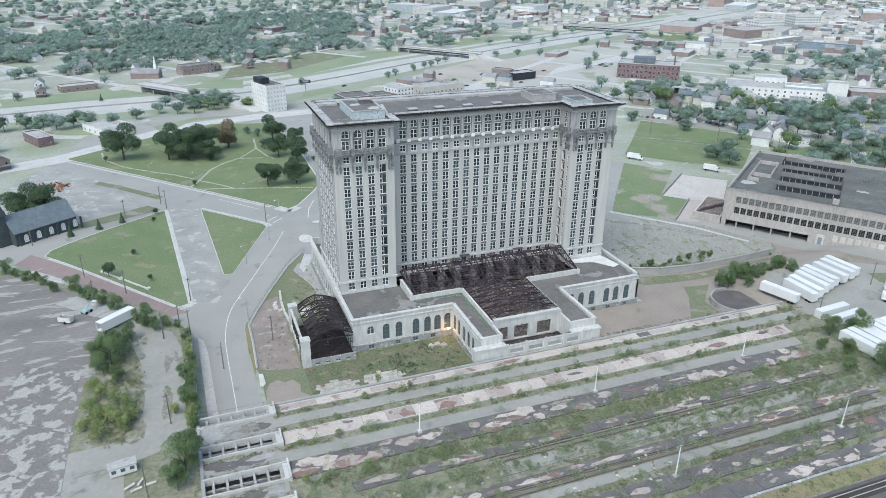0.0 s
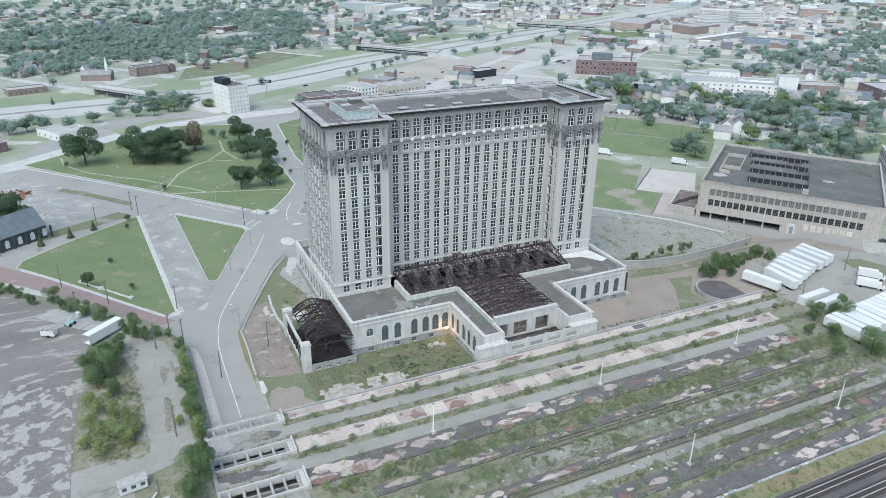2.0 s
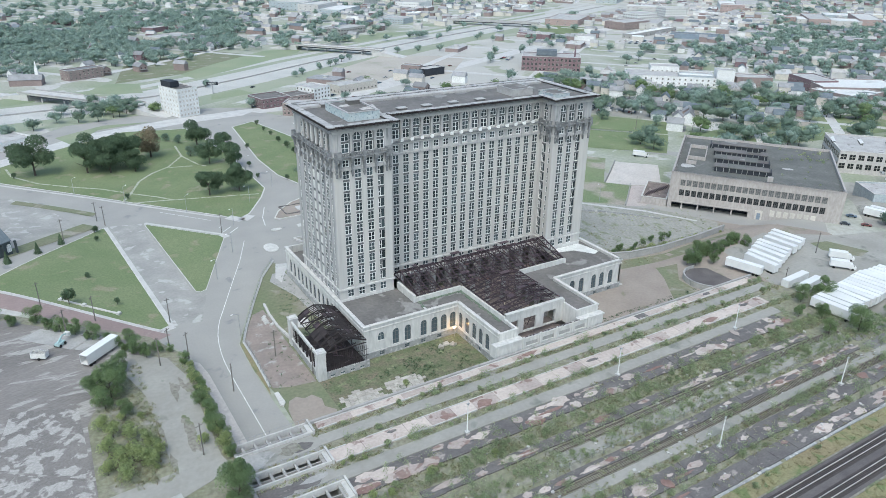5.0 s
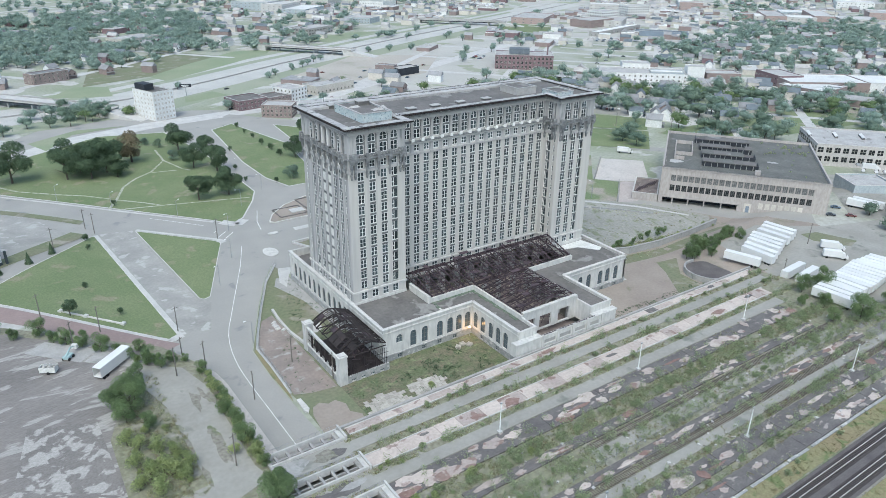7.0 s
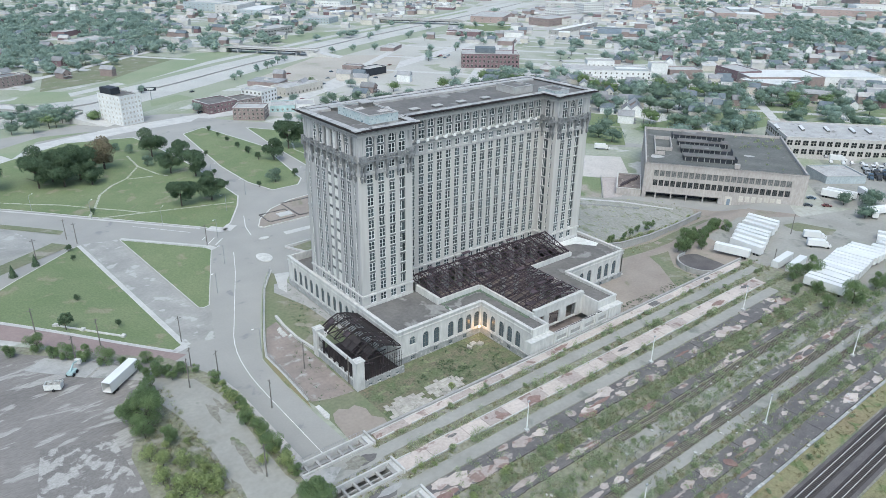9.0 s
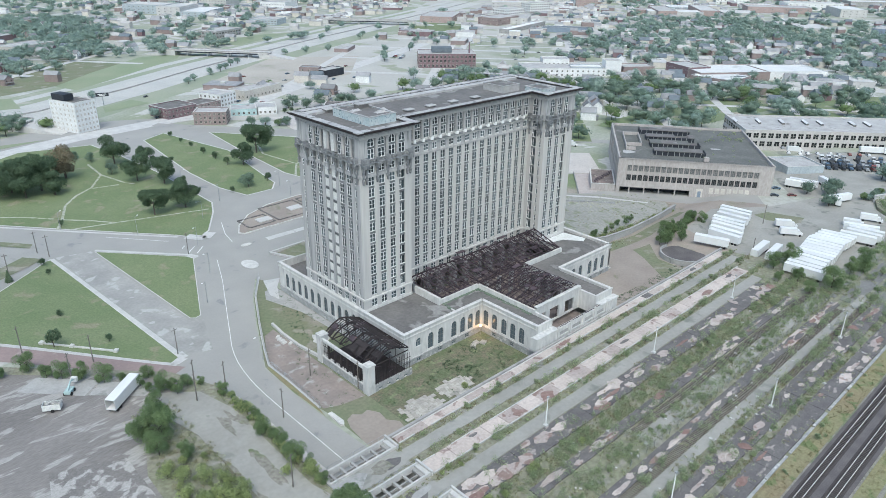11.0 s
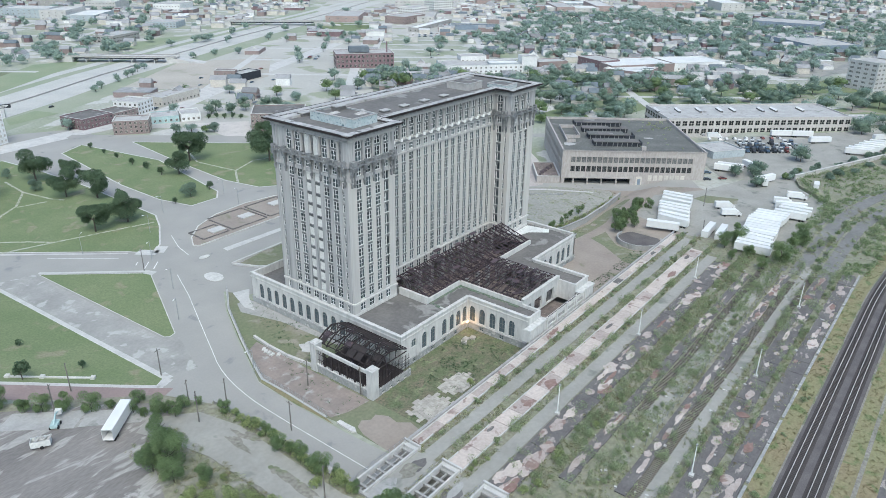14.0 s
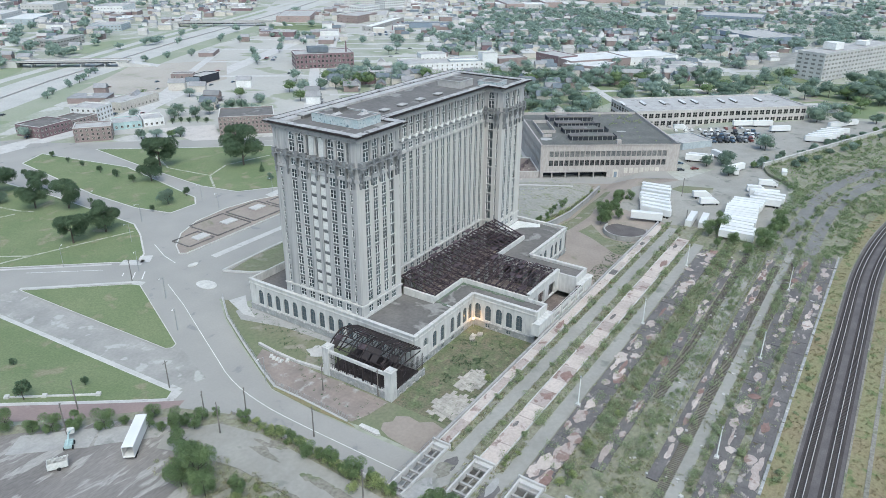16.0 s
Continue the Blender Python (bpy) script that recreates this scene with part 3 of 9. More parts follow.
for a, b in (((36, 318), (31, 313)), ((38.5, 315.5), (33.5, 310.5)), ((31, 319), (33, 321))):
    band(g, [a, b], 0.4, 0.1)
setting("road_marking", g, LINE, "faded white road lines", "marking")

# forecourt islands
g = Geo()
g.prism([(56.6, 318.2), (58.2, 315.9), (113.7, 316.8), (150, 318), (140, 332), (118, 341), (102.7, 343.4), (84, 341.5), (70.4, 335.1), (61, 326)], 0, 0.3)
setting("forecourt_island", g, DIRT, "raised forecourt island of brown earth", "island")
g = Geo()
isl = [(56.6, 318.2), (58.2, 315.9), (113.7, 316.8), (150, 318), (140, 332), (118, 341), (102.7, 343.4), (84, 341.5), (70.4, 335.1), (61, 326)]
for a, b in zip(isl, isl[1:] + isl[:1]):
    g.bar((*a, 0.25), (*b, 0.25), 0.5, 0.5)
setting("island_kerb", g, KERB, "pale stone kerb of the forecourt island", "kerb")
g = Geo()
for x0, x1, y0, y1 in ((63, 76, 320, 331), (78, 97, 320, 339), (99, 118, 320, 339), (120, 138, 320, 334)):
    for a, b in (((x0, y0), (x1, y0)), ((x1, y0), (x1, y1)), ((x1, y1), (x0, y1)), ((x0, y1), (x0, y0))):
        g.bar((*a, 0.4), (*b, 0.4), 0.6, 0.4)
setting("planter_edging", g, BITUMEN, "dark edging of the empty planting beds", "edging")
g = Geo()
for x, y in ((73, 325), (92, 329), (112, 332)):
    g.box(x - 3.4, y - 2.4, 0.3, x + 3.4, y + 2.4, 0.75)
setting("planter_slab", g, CONCRETE, "square pale slabs in the beds", "slab")
for x, y, a, b in ((44.0, 286.5, 2.7, 4.6), (52.6, 305.0, 2.2, 1.3)):
    g = Geo()
    g.prism([(x + a * math.cos(t) * (1.0 if math.cos(t) < 0 else 1.2), y + b * math.sin(t)) for t in np.linspace(0, 2 * math.pi, 17)[:-1]], 0, 0.3)
    setting("traffic_island", g, KERB, "small white concrete traffic island", "island")

# the street and a grassy bed before the station's front
area("front_street", [(38, 276), (56, 312), (160, 312), (200, 262), (152, 246), (152, 240), (60, 262), (44, 264)], ASPHALT, 0.08, "grey asphalt before the station front", "road")
area("front_bed", [(56.3, 288.5), (60.6, 281.0), (73, 268), (128, 268), (128, 292), (78, 292)], SCRUB, 0.3, "grassy bed before the station front", "bed")
g = Geo()
for a, b in (((55.8, 290.5), (60.4, 280.6)), ((60.4, 280.6), (73, 267.4)), ((55.8, 290.8), (128, 293))):
    g.bar((*a, 0.35), (*b, 0.35), 0.9, 0.7)
setting("bed_kerb", g, CONCRETE, "pale stone edge of the grassy bed", "kerb")
area("front_pavement", [(62.7, 306.3), (62.4, 302.8), (140, 302.5), (140, 305)], CONCRETE, 0.22, "pale pavement strip before the station", "pavement")
area("wing_corner_pavement", [(40.5, 270.0), (46.5, 268.0), (41.8, 262), (37.2, 253), (36.4, 258)], CONCRETE, 0.2, "pale pavement at the wing corner", "pavement")

# grounds round the station
area("station_yard", [(12.0, 163), (12.0, 186), (10.2, 200), (10.8, 217.7), (14.9, 226.5), (22, 242), (31.4, 261), (41.6, 275), (41.6, 163)], SCRUB, 0.07, "rough grass and earth west of the station", "yard")
area("court", [(25, 163.3), (75.5, 163.3), (75.5, 189), (41.6, 189), (41.6, 185.6), (25, 185.6)], COURT_GRASS, 0.09, "overgrown sunken court beside the station", "court")
area("yard_dirt", [(11.8, 163.4), (11.9, 170), (12.6, 177), (14.0, 180.5), (16.5, 181.6), (18.4, 179.8), (20.8, 180.4), (22.6, 177.2), (22.0, 173.5), (24.3, 170.6), (23.4, 166.8), (25.2, 163.4)], DIRT, 0.12, "bare pinkish earth by the street", "yard")
area("east_yard", [(116, 163), (116, 188), (150, 188), (152, 222), (170, 226), (230, 232), (262, 176), (250, 140), (186, 158)], DIRT, 0.06, "bare trodden earth east of the station", "yard")
area("east_lot", [(150, 214), (160, 246), (190, 272), (222, 246), (236, 214), (228, 207), (186, 205), (168, 207)], WEEDY_LOT, 0.1, "cracked weedy parking lot", "lot")
area("trailer_yard", [(204, 186), (236, 190), (262, 172), (330, 150), (481, 71), (306, 140.5), (296, 137), (279, 123), (250, 119), (196, 122), (195, 150)], CINDER, 0.1, "pale gravel trailer yard", "yard")
area("yard_median", [(243.7, 172.7), (252.0, 170.0), (257.5, 155.0), (249.1, 153.5), (241.3, 165.5)], SCRUB, 0.18, "grassy median in the trailer yard", "verge")
area("truck_yard", [(285, 172), (345, 222), (452, 135), (484, 70), (308, 139.5)], CINDER, 0.12, "pale gravel truck yard", "yard")
area("church_verge", [(-15, 343.5), (-21, 350), (-54, 322), (-49.5, 317)], SCRUB, 0.22, "rough grass verge by the street", "verge")
area("lot_verge", [(-45.5, 399.5), (-13.8, 363), (-16.0, 358.5), (-48, 395)], SCRUB, 0.22, "rough grass verge by the street", "verge")
area("warehouse_street", [(196, 272), (224, 238), (238, 212), (262, 176), (275, 186), (232, 240.5), (206, 278)], ASPHALT, 0.15, "grey asphalt street before the warehouse", "road")
area("yard_grass", [(150, 212), (160, 205), (186, 200), (226, 202), (226, 198), (190, 194), (160, 198), (148, 205)], SCRUB, 0.09, "rough grass below the retaining wall", "verge")
area("pit_grass", [(160, 163), (158, 170), (168, 184), (172, 192), (182, 190), (172, 180), (171, 170), (176, 163)], SCRUB, 0.09, "rough grass beside the round pit", "verge")
area("loading_pad", [(262.0, 309.0), (279.6, 292.0), (252.0, 263.6), (239.0, 273.0), (229.6, 282.5)], PALE_PAD, 0.24, "pale concrete loading pad", "pad")
area("loading_pad_lower", [(239.0, 272.6), (252.0, 263.2), (232.0, 252.0), (222.0, 246.0), (213.3, 250.3)], PINK_PAVE, 0.22, "worn concrete apron below the loading pad", "pad")
g = Geo()
for a, b in (((262.0, 309.6), (229.4, 283.0)), ((238.6, 273.2), (213.0, 250.8))):
    g.bar((*a, 0.7), (*b, 0.7), 0.35, 1.4)
setting("wall_pad", g, CONCRETE_GREY, "stained low concrete walls beside the loading pad", "wall")
g = Geo()
band(g, [(183.0, 260.5), (196.3, 251.5), (206.8, 240.2), (215.5, 230.2)], 0.9, 0.26)
for a, b in zip(((183.0, 260.0), (196.3, 251.0), (206.8, 239.7)), ((196.3, 251.0), (206.8, 239.7), (214.7, 229.7))):
    g.bar((*a, 0.45), (*b, 0.45), 0.3, 0.9)
setting("wall_street", g, GRANITE, "low dark wall between the street and the weedy lot", "wall")
area("street_pavement", [(191.0, 272.6), (216.9, 241.6), (229.0, 219.8), (227.4, 219.0), (215.4, 240.2), (189.6, 270.8)], CONCRETE, 0.21, "pale pavement along the street", "pavement")

# ---- raised railway yard ----
DECK = 4.8
g = Geo()
g.prism([(12.2, 162.5), (190, 161.0), (196, 145), (197, 121), (250, 117), (279, 120), (296, 136), (306, 140), (480, 71), (1200, -140), (1200, -150), (12.2, -150)], -0.2, DECK - 0.12)
g.prism([(-7.0, 60), (-7.0, 212), (-14, 228), (-68, 282), (-160, 300), (-300, 300), (-300, -150), (-7.0, -150)], -0.2, DECK - 0.12)
g.prism([(-7.0, 90.8), (12.2, 90.8), (12.2, -150), (-7.0, -150)], DECK - 1.0, DECK - 0.12)
setting("rail_embankment", g, WEED_SOIL, "raised weedy railway ground", "embankment")


def flat(name, rects, material, z, label, category):
    g = Geo()
    for x0, y0, x1, y1 in rects:
        g.box(x0, y0, DECK - 0.3, x1, y1, z)
    return setting(name, g, material, label, category)


flat("bridge_deck", [(-7, 150.7, 12.2, 158.1), (-7, 138.7, 12.2, 145.5), (-7, 126.9, 12.2, 132.3), (-7, 91, 12.2, 122.1)], CINDER, DECK + 0.02, "grey bridge decks over the underpass", "bridge")
for bed in ((12.2, 153.1, 188, 156.9), (12.2, 138.9, 176, 142.9), (12.2, 106.0, 190, 109.0), (60, 116.5, 180, 120.6)):
    flat("track_bed", [bed], CINDER, DECK + 0.02, "grey cinder path where a track was lifted", "track bed")

# ---- the railway station: office tower ----
def window_geo(w, h, arched=False, lights=2, transoms=1, bar=0.16):
    """A window seen from -y, centred on x, sill at z 0, one joined sheet: frame bars in slot 0, sunk panes in slot 1."""
    g, at, deep = Geo(), {}, 0.07
    top = h - w / 2 if arched else h

    def v(x, y, z):
        key = (round(x, 4), y, round(z, 4))
        if key not in at:
            at[key] = len(g.v)
            g.v.append((x, y, z))
        return at[key]

    def face(mi, *pts):
        g.f.append(tuple(v(*p) for p in pts))
        g.m.append(mi)

    def cuts(lo, hi, n, thick, first, last):
        """Bar and gap edges along one side, as (from, to, solid)."""
        edges = [(lo, lo + first)] + [(lo + (hi - lo) * i / n - thick / 2, lo + (hi - lo) * i / n + thick / 2) for i in range(1, n)] + [(hi - last, hi)]
        out = []
        for (a0, a1), (b0, _) in zip(edges, edges[1:]):
            out += [(a0, a1, True), (a1, b0, False)]
        return out + [(*edges[-1], True)]

    cols = cuts(-w / 2, w / 2, lights, bar * 1.2, bar, bar)
    rows = cuts(0, top, transoms + (0 if arched else 1), bar * 0.75, bar, bar * (0.7 if arched else 1))
    for x0, x1, sx in cols:
        for z0, z1, sz in rows:
            if sx or sz:
                face(0, (x0, 0, z0), (x1, 0, z0), (x1, 0, z1), (x0, 0, z1))
            else:
                q = [(x0, z0), (x1, z0), (x1, z1), (x0, z1)]
                face(1, *[(x, deep, z) for x, z in q])
                for (ax, az), (bx, bz) in zip(q, q[1:] + q[:1]):
                    face(0, (ax, 0, az), (bx, 0, bz), (bx, deep, bz), (ax, deep, az))
    if arched:
        n = 12
        ring = [[(r * math.cos(math.pi * i / n), top + r * math.sin(math.pi * i / n)) for i in range(n + 1)] for r in (w / 2 - bar, w / 2)]
        for (p, q), (p2, q2) in zip(zip(*ring), list(zip(*ring))[1:]):
            face(0, (p[0], 0, p[1]), (q[0], 0, q[1]), (q2[0], 0, q2[1]), (p2[0], 0, p2[1]))
            face(0, (p[0], 0, p[1]), (p2[0], 0, p2[1]), (p2[0], deep, p2[1]), (p[0], deep, p[1]))
        face(1, *[(x, deep, z) for x, z in ring[0]])
        if lights > 1:  # the mullion goes on into the arch
            k, hi = bar * 0.5, h - bar
            face(0, (-k, 0, top), (k, 0, top), (k, 0, hi), (-k, 0, hi))
            for x in (-k, k):
                face(0, (x, 0, top), (x, 0, hi), (x, deep, hi), (x, deep, top))
    return g


def gutted_geo(w, h, bar=0.14):
    """A window that has lost half of its sashes."""
    g = Geo()
    g.box(-w / 2, 0, 0, -w / 2 + bar, 0.12, h)
    g.box(-w * 0.16, 0, 0, -w * 0.16 + bar, 0.12, h)
    g.box(-w / 2 + bar, 0, h * 0.5, -w * 0.16, 0.12, h * 0.5 + bar)
    g.box(-w / 2, 0, -0.02, w / 2, 0.12, 0.1)
    g.poly([(-w / 2, 0.3, 0), (w / 2, 0.3, 0), (w / 2, 0.3, h), (-w / 2, 0.3, h)], 1)
    return g


WIN = [FRAME_WHITE, PANE_TOWER]
SASH = window_geo(2.2, 2.75, bar=0.125).mesh("sash_window", WIN)
SASH_B = gutted_geo(2.2, 2.75, 0.16).mesh("gutted_window", WIN)
SLIT = window_geo(0.9, 2.3, lights=1).mesh("slit_window", WIN)
SMALL = window_geo(2.1, 2.2, bar=0.15).mesh("small_window", WIN)
TALL = window_geo(2.5, 3.0, bar=0.14).mesh("loggia_window", WIN)
ROUND = window_geo(2.5, 2.6, True, 2, 1, 0.14).mesh("arched_loggia_window", WIN)
panel_geo = Geo()
panel_geo.box(-0.95, -0.02, 0, 0.95, 0.1, 2.45)
BOARD = panel_geo.mesh("blind_panel", PANEL_WHITE)
panel_geo = Geo()
panel_geo.box(-0.95, -0.02, 0, 0.95, 0.1, 5.7)
BOARD_TALL = panel_geo.mesh("blind_panel_tall", PANEL_WHITE)

ROW0, STOREY, ROWS_UP = 17.3, 3.65, 11
TOWER_BASE, TOWER_TOP = 10.6, 68.2
spare_windows = Geo()


def add_geo_from(me, m, into, shift=0):
    k = len(into.v)
    into.v.extend(tuple(m @ v.co) for v in me.vertices)
    for p in me.polygons:
        into.f.append(tuple(k + i for i in p.vertices))
        into.m.append(p.material_index + shift)


def tower_face(parent, place, length, cols, slits=(), blind=(), wing=True, joined=False, base=TOWER_BASE, name="wall", side=False, stone=None):
    """One face of the tower in its own frame: x along it, the outside at -y."""
    g = Geo()  # slots: stone, spandrel, dark stone, pale stone
    full, ext = length, 0.0 if side else 1.0
    if side:
        length -= 0.8
    marks = sorted([(c, 2.2) for c in cols] + [(c, 0.9) for c in slits])
    last, lastw = 0.0, 0.0
    for c, w in marks + [(length, 0.0)]:
        a = c - w / 2
        if a - last > 0.05:
            g.box(last, 0, base, a, 0.8, 55.3)
            g.box(last, 0, 55.3, a, 0.8, 60.65, 4)
            t0, t1 = (0.15 if last > 0 and lastw > 1 else 0), (0.15 if w > 1 else 0)
            shafted = w and lastw and 1.2 < a - last < 2.6
            # piers behind shafts take the dark stone, to set the shafts off
            g.box(last + t0, 0, 60.65, a - t1, 0.8, 67.4, 2 if shafted else 4)
            if shafted:  # engaged shafts between the upper windows
                m = (a + last) / 2
                g.box(m - 0.6, -0.8, 60.6, m + 0.6, 0.0, 61.2, 4)
                g.tube((m, -0.3, 61.2), (m, -0.3, 66.3), 0.46, 0.4, 12, 4)
                g.hexa([(m - 0.45, -0.75, 66.3), (m + 0.45, -0.75, 66.3), (m + 0.45, 0.0, 66.3), (m - 0.45, 0.0, 66.3), (m - 0.7, -0.95, 66.95), (m + 0.7, -0.95, 66.95), (m + 0.7, 0.0, 66.95), (m - 0.7, 0.0, 66.95)], 4)
        last, lastw = c + w / 2, w
    g.box(0.8, 0.8, base, length - 0.8 * ext, 1.3, 68.0, 1)  # back of the recesses
    windows = []
    for c, w in marks:
        a, b = c - w / 2, c + w / 2
        slit = w < 1
        g.box(a, 0.0, base, b, 0.8, 12.0, 3)
        g.box(a, 0.0, 14.6, b, 0.8, 15.6, 3)
        windows.append((SLIT if slit else SASH, c, 12.0))
        for k in range(ROWS_UP):
            zc = ROW0 + STOREY * k
            hi = zc + STOREY - 1.25 if k < ROWS_UP - 1 else 55.3
            g.box(a, 0.17, zc + 1.45, b, 0.8, hi - 0.15, 0 if slit else 1)
            if not slit:
                g.box(a - 0.02, 0.04, zc + STOREY - 1.45, b + 0.02, 0.5, zc + STOREY - 1.34, 0)
            if c in blind:
                windows.append((BOARD, c, zc - 1.25))
            else:
                windows.append((SLIT if slit else (SASH_B if (wing and c == max(cols) and not slit and not blind) else SASH), c, zc - 1.3))
        head = 4 if wing else 0
        g.box(a, 0.15, 55.3, b, 0.8, 56.4, head)
        g.box(a, 0.15, 58.5, b, 0.8, 60.65, head)
        if slit:
            g.box(a, 0.2, 56.4, b, 0.8, 67.4, 0)
            continue
        windows.append((SMALL, c, 56.4))
        if c in blind:
            windows.append((BOARD_TALL, c, 60.8))
        else:
            g.box(a - 0.15, 0.17, 63.6, b + 0.15, 0.8, 64.4, 1)
            windows.extend(((TALL, c, 60.7), (ROUND, c, 64.4)))
        for i in range(6):  # spandrels of the arch
            for sgn in (-1, 1):
                x0, x1 = c + sgn * i / 6 * 1.25, c + sgn * (i + 1) / 6 * 1.25
                z0, z1 = (65.68 + math.sqrt(max(0, 1.5625 - (x - c) ** 2)) for x in (x0, x1))
                lo, hi = ((x0, z0), (x1, z1)) if sgn > 0 else ((x1, z1), (x0, z0))
                g.hexa([(lo[0], 0.05, lo[1]), (hi[0], 0.05, hi[1]), (hi[0], 0.8, hi[1]), (lo[0], 0.8, lo[1]), (lo[0], 0.05, 67.4), (hi[0], 0.05, 67.4), (hi[0], 0.8, 67.4), (lo[0], 0.8, 67.4)], 0)
    # courses
    g.box(-0.05 * ext, -0.5, 66.95, full + 0.05 * ext, 0.0, 67.3, 0)
    g.box(-0.3 * ext, -0.35, 14.75, full + 0.3 * ext, 0.0, 15.35, 3)
    g.box(-0.15 * ext, -0.18, base, full + 0.15 * ext, 0.0, base + 1.0, 3)
    g.box(-0.1 * ext, -0.3, 55.25, full + 0.1 * ext, 0.0, 55.95, 4)
    if wing:
        g.box(-0.2 * ext, -1.1, 59.5, full + 0.2 * ext, 0.0, 59.95, 2)
        g.box(-0.1 * ext, -0.25, 55.95, full + 0.1 * ext, 0.0, 56.2, 4)
        spots = [0.7] + [m + 2.0 for m in (min(cols) - 4.0, *cols)] + [length - 0.7]
        for s in spots[1:] if joined else spots:
            if 0.3 < s < length - 0.3:  # long brackets with pendants
                g.hexa([(s - 0.32, -0.35, 54.6), (s + 0.32, -0.35, 54.6), (s + 0.32, 0, 54.6), (s - 0.32, 0, 54.6), (s - 0.4, -1.05, 59.5), (s + 0.4, -1.05, 59.5), (s + 0.4, 0, 59.5), (s - 0.4, 0, 59.5)], 2)
                g.box(s - 0.55, -1.2, 59.95, s + 0.55, -0.1, 61.3, 2)
                g.hexa([(s - 0.5, -1.25, 58.2), (s + 0.5, -1.25, 58.2), (s + 0.5, -0.2, 58.2), (s - 0.5, -0.2, 58.2), (s - 0.62, -1.4, 59.5), (s + 0.62, -1.4, 59.5), (s + 0.62, -0.2, 59.5), (s - 0.62, -0.2, 59.5)], 2)
                g.hexa([(s - 0.14, -0.6, 53.3), (s + 0.14, -0.6, 53.3), (s + 0.14, 0, 53.3), (s - 0.14, 0, 53.3), (s - 0.36, -0.75, 54.9), (s + 0.36, -0.75, 54.9), (s + 0.36, 0, 54.9), (s - 0.36, 0, 54.9)], 2)
        x = 0.4
        while x < length - 0.4:  # balusters and rail
            g.box(x, -1.0, 59.95, x + 0.22, -0.78, 60.7, 2)
            x += 0.55
        g.box(0, -1.05, 60.7, length, -0.73, 60.95, 2)
    else:
        g.box(-0.1 * ext, -0.55, 59.4, full + 0.1 * ext, 0.0, 60.0, 2)
        g.box(-0.1 * ext, -0.3, 58.9, full + 0.1 * ext, 0.0, 59.4, 0)
        for c in cols:
            g.box(c - 1.92 - 0.5, -1.0, 59.75, c - 1.92 + 0.5, 0.0, 60.85, 5)
    g.box(-0.1 * ext, -0.25, 67.3, full + 0.1 * ext, 0.8, 67.8, 0)
    wall = part(name, g, [stone or STONE, SPANDREL, STONE_DARK, STONE_WHITE, STONE_MID, FRAME_WHITE], parent, "", place)
    for me, c, z in windows:
        m = pose(c, 0.13 if me not in (ROUND, TALL) else 0.12, z)
        if joined:
            add_geo_from(me, place @ m, spare_windows, 2 if me in (BOARD, BOARD_TALL) else 0)
        else:
            part("window", me, None, wall, "", m)
    return wall


def cornice(parent, pts):
    """The crowning cornice and parapet along a chain of corners, outside to the right of the way."""
    g = Geo()
    n = len(pts)
    ring = []
    for i in range(n):
        p = Vector(pts[i])
        d0 = (p - Vector(pts[i - 1])).normalized()
        d1 = (Vector(pts[(i + 1) % n]) - p).normalized()
        ring.append((p, Vector((d0.y, -d0.x)) + Vector((d1.y, -d1.x))))
    def at(i, out, z):
        p, o = ring[i % n]
        return (p.x + o.x * out, p.y + o.y * out, z)
    layers = ((-0.8, 67.6, 0.35, 68.2), (-0.8, 68.2, 0.9, 68.55), (-0.8, 68.55, 1.6, 68.9), (-0.8, 68.9, 2.05, 69.3), (-0.8, 69.3, 1.8, 69.5))
    # Layers below the coping are dark: soot plus painted underside shade.
    for a, z0, b, z1 in layers:
        for i in range(n):
            g.hexa([at(i, b, z0), at(i + 1, b, z0), at(i + 1, a, z0), at(i, a, z0), at(i, b, z1), at(i + 1, b, z1), at(i + 1, a, z1), at(i, a, z1)], 1 if z1 > 69.4 else (2 if z1 < 68.3 else (3 if z1 > 69 else 0)))
    for i in range(n):  # modillions under the edge
        a, b = Vector(at(i, 0, 0)), Vector(at(i + 1, 0, 0))
        d = (b - a).normalized()
        o = Vector((d.y, -d.x, 0))
        s = 0.4
        while s < (b - a).length - 0.4:
            p = a + d * s
            q0, q1 = p - d * 0.2, p + d * 0.2
            g.hexa([(*(q0 + o * 0.8).xy, 68.2), (*(q1 + o * 0.8).xy, 68.2), (*(q1 + o * 0.2).xy, 68.2), (*(q0 + o * 0.2).xy, 68.2), (*(q0 + o * 1.5).xy, 68.55), (*(q1 + o * 1.5).xy, 68.55), (*(q1 + o * 0.2).xy, 68.56), (*(q0 + o * 0.2).xy, 68.56)], 0)
            for half in (0.0, 0.47):  # upright ornaments along the worn edge
                q = a + d * (s + half)
                e0, e1 = q - d * 0.15, q + d * 0.15
                g.hexa([(*(e + o * k).xy, z) for z in (69.05, 69.56) for e, k in ((e0, 2.12), (e1, 2.12), (e1, 1.8), (e0, 1.8))], 3)
            s += 0.95
    return part("cornice", g, [STONE_DARK, COPING_WORN, STONE_MID, SOOT_SHADE], parent, "sooty stone cornice with modillions, underside shade in its colour")


TW, TE, TS, TN, CW, CE, CS = 42.7, 144.6, 209.0, 242.0, 62.3, 127.4, 216.5
tower = thing("station_tower", "derelict eighteen-storey limestone railway station office tower", "tower", pose(0, 0, 0))
tower_face(tower, pose(TW, TS, 0), CW - TW, [3.9, 7.9, 11.9, 15.7])
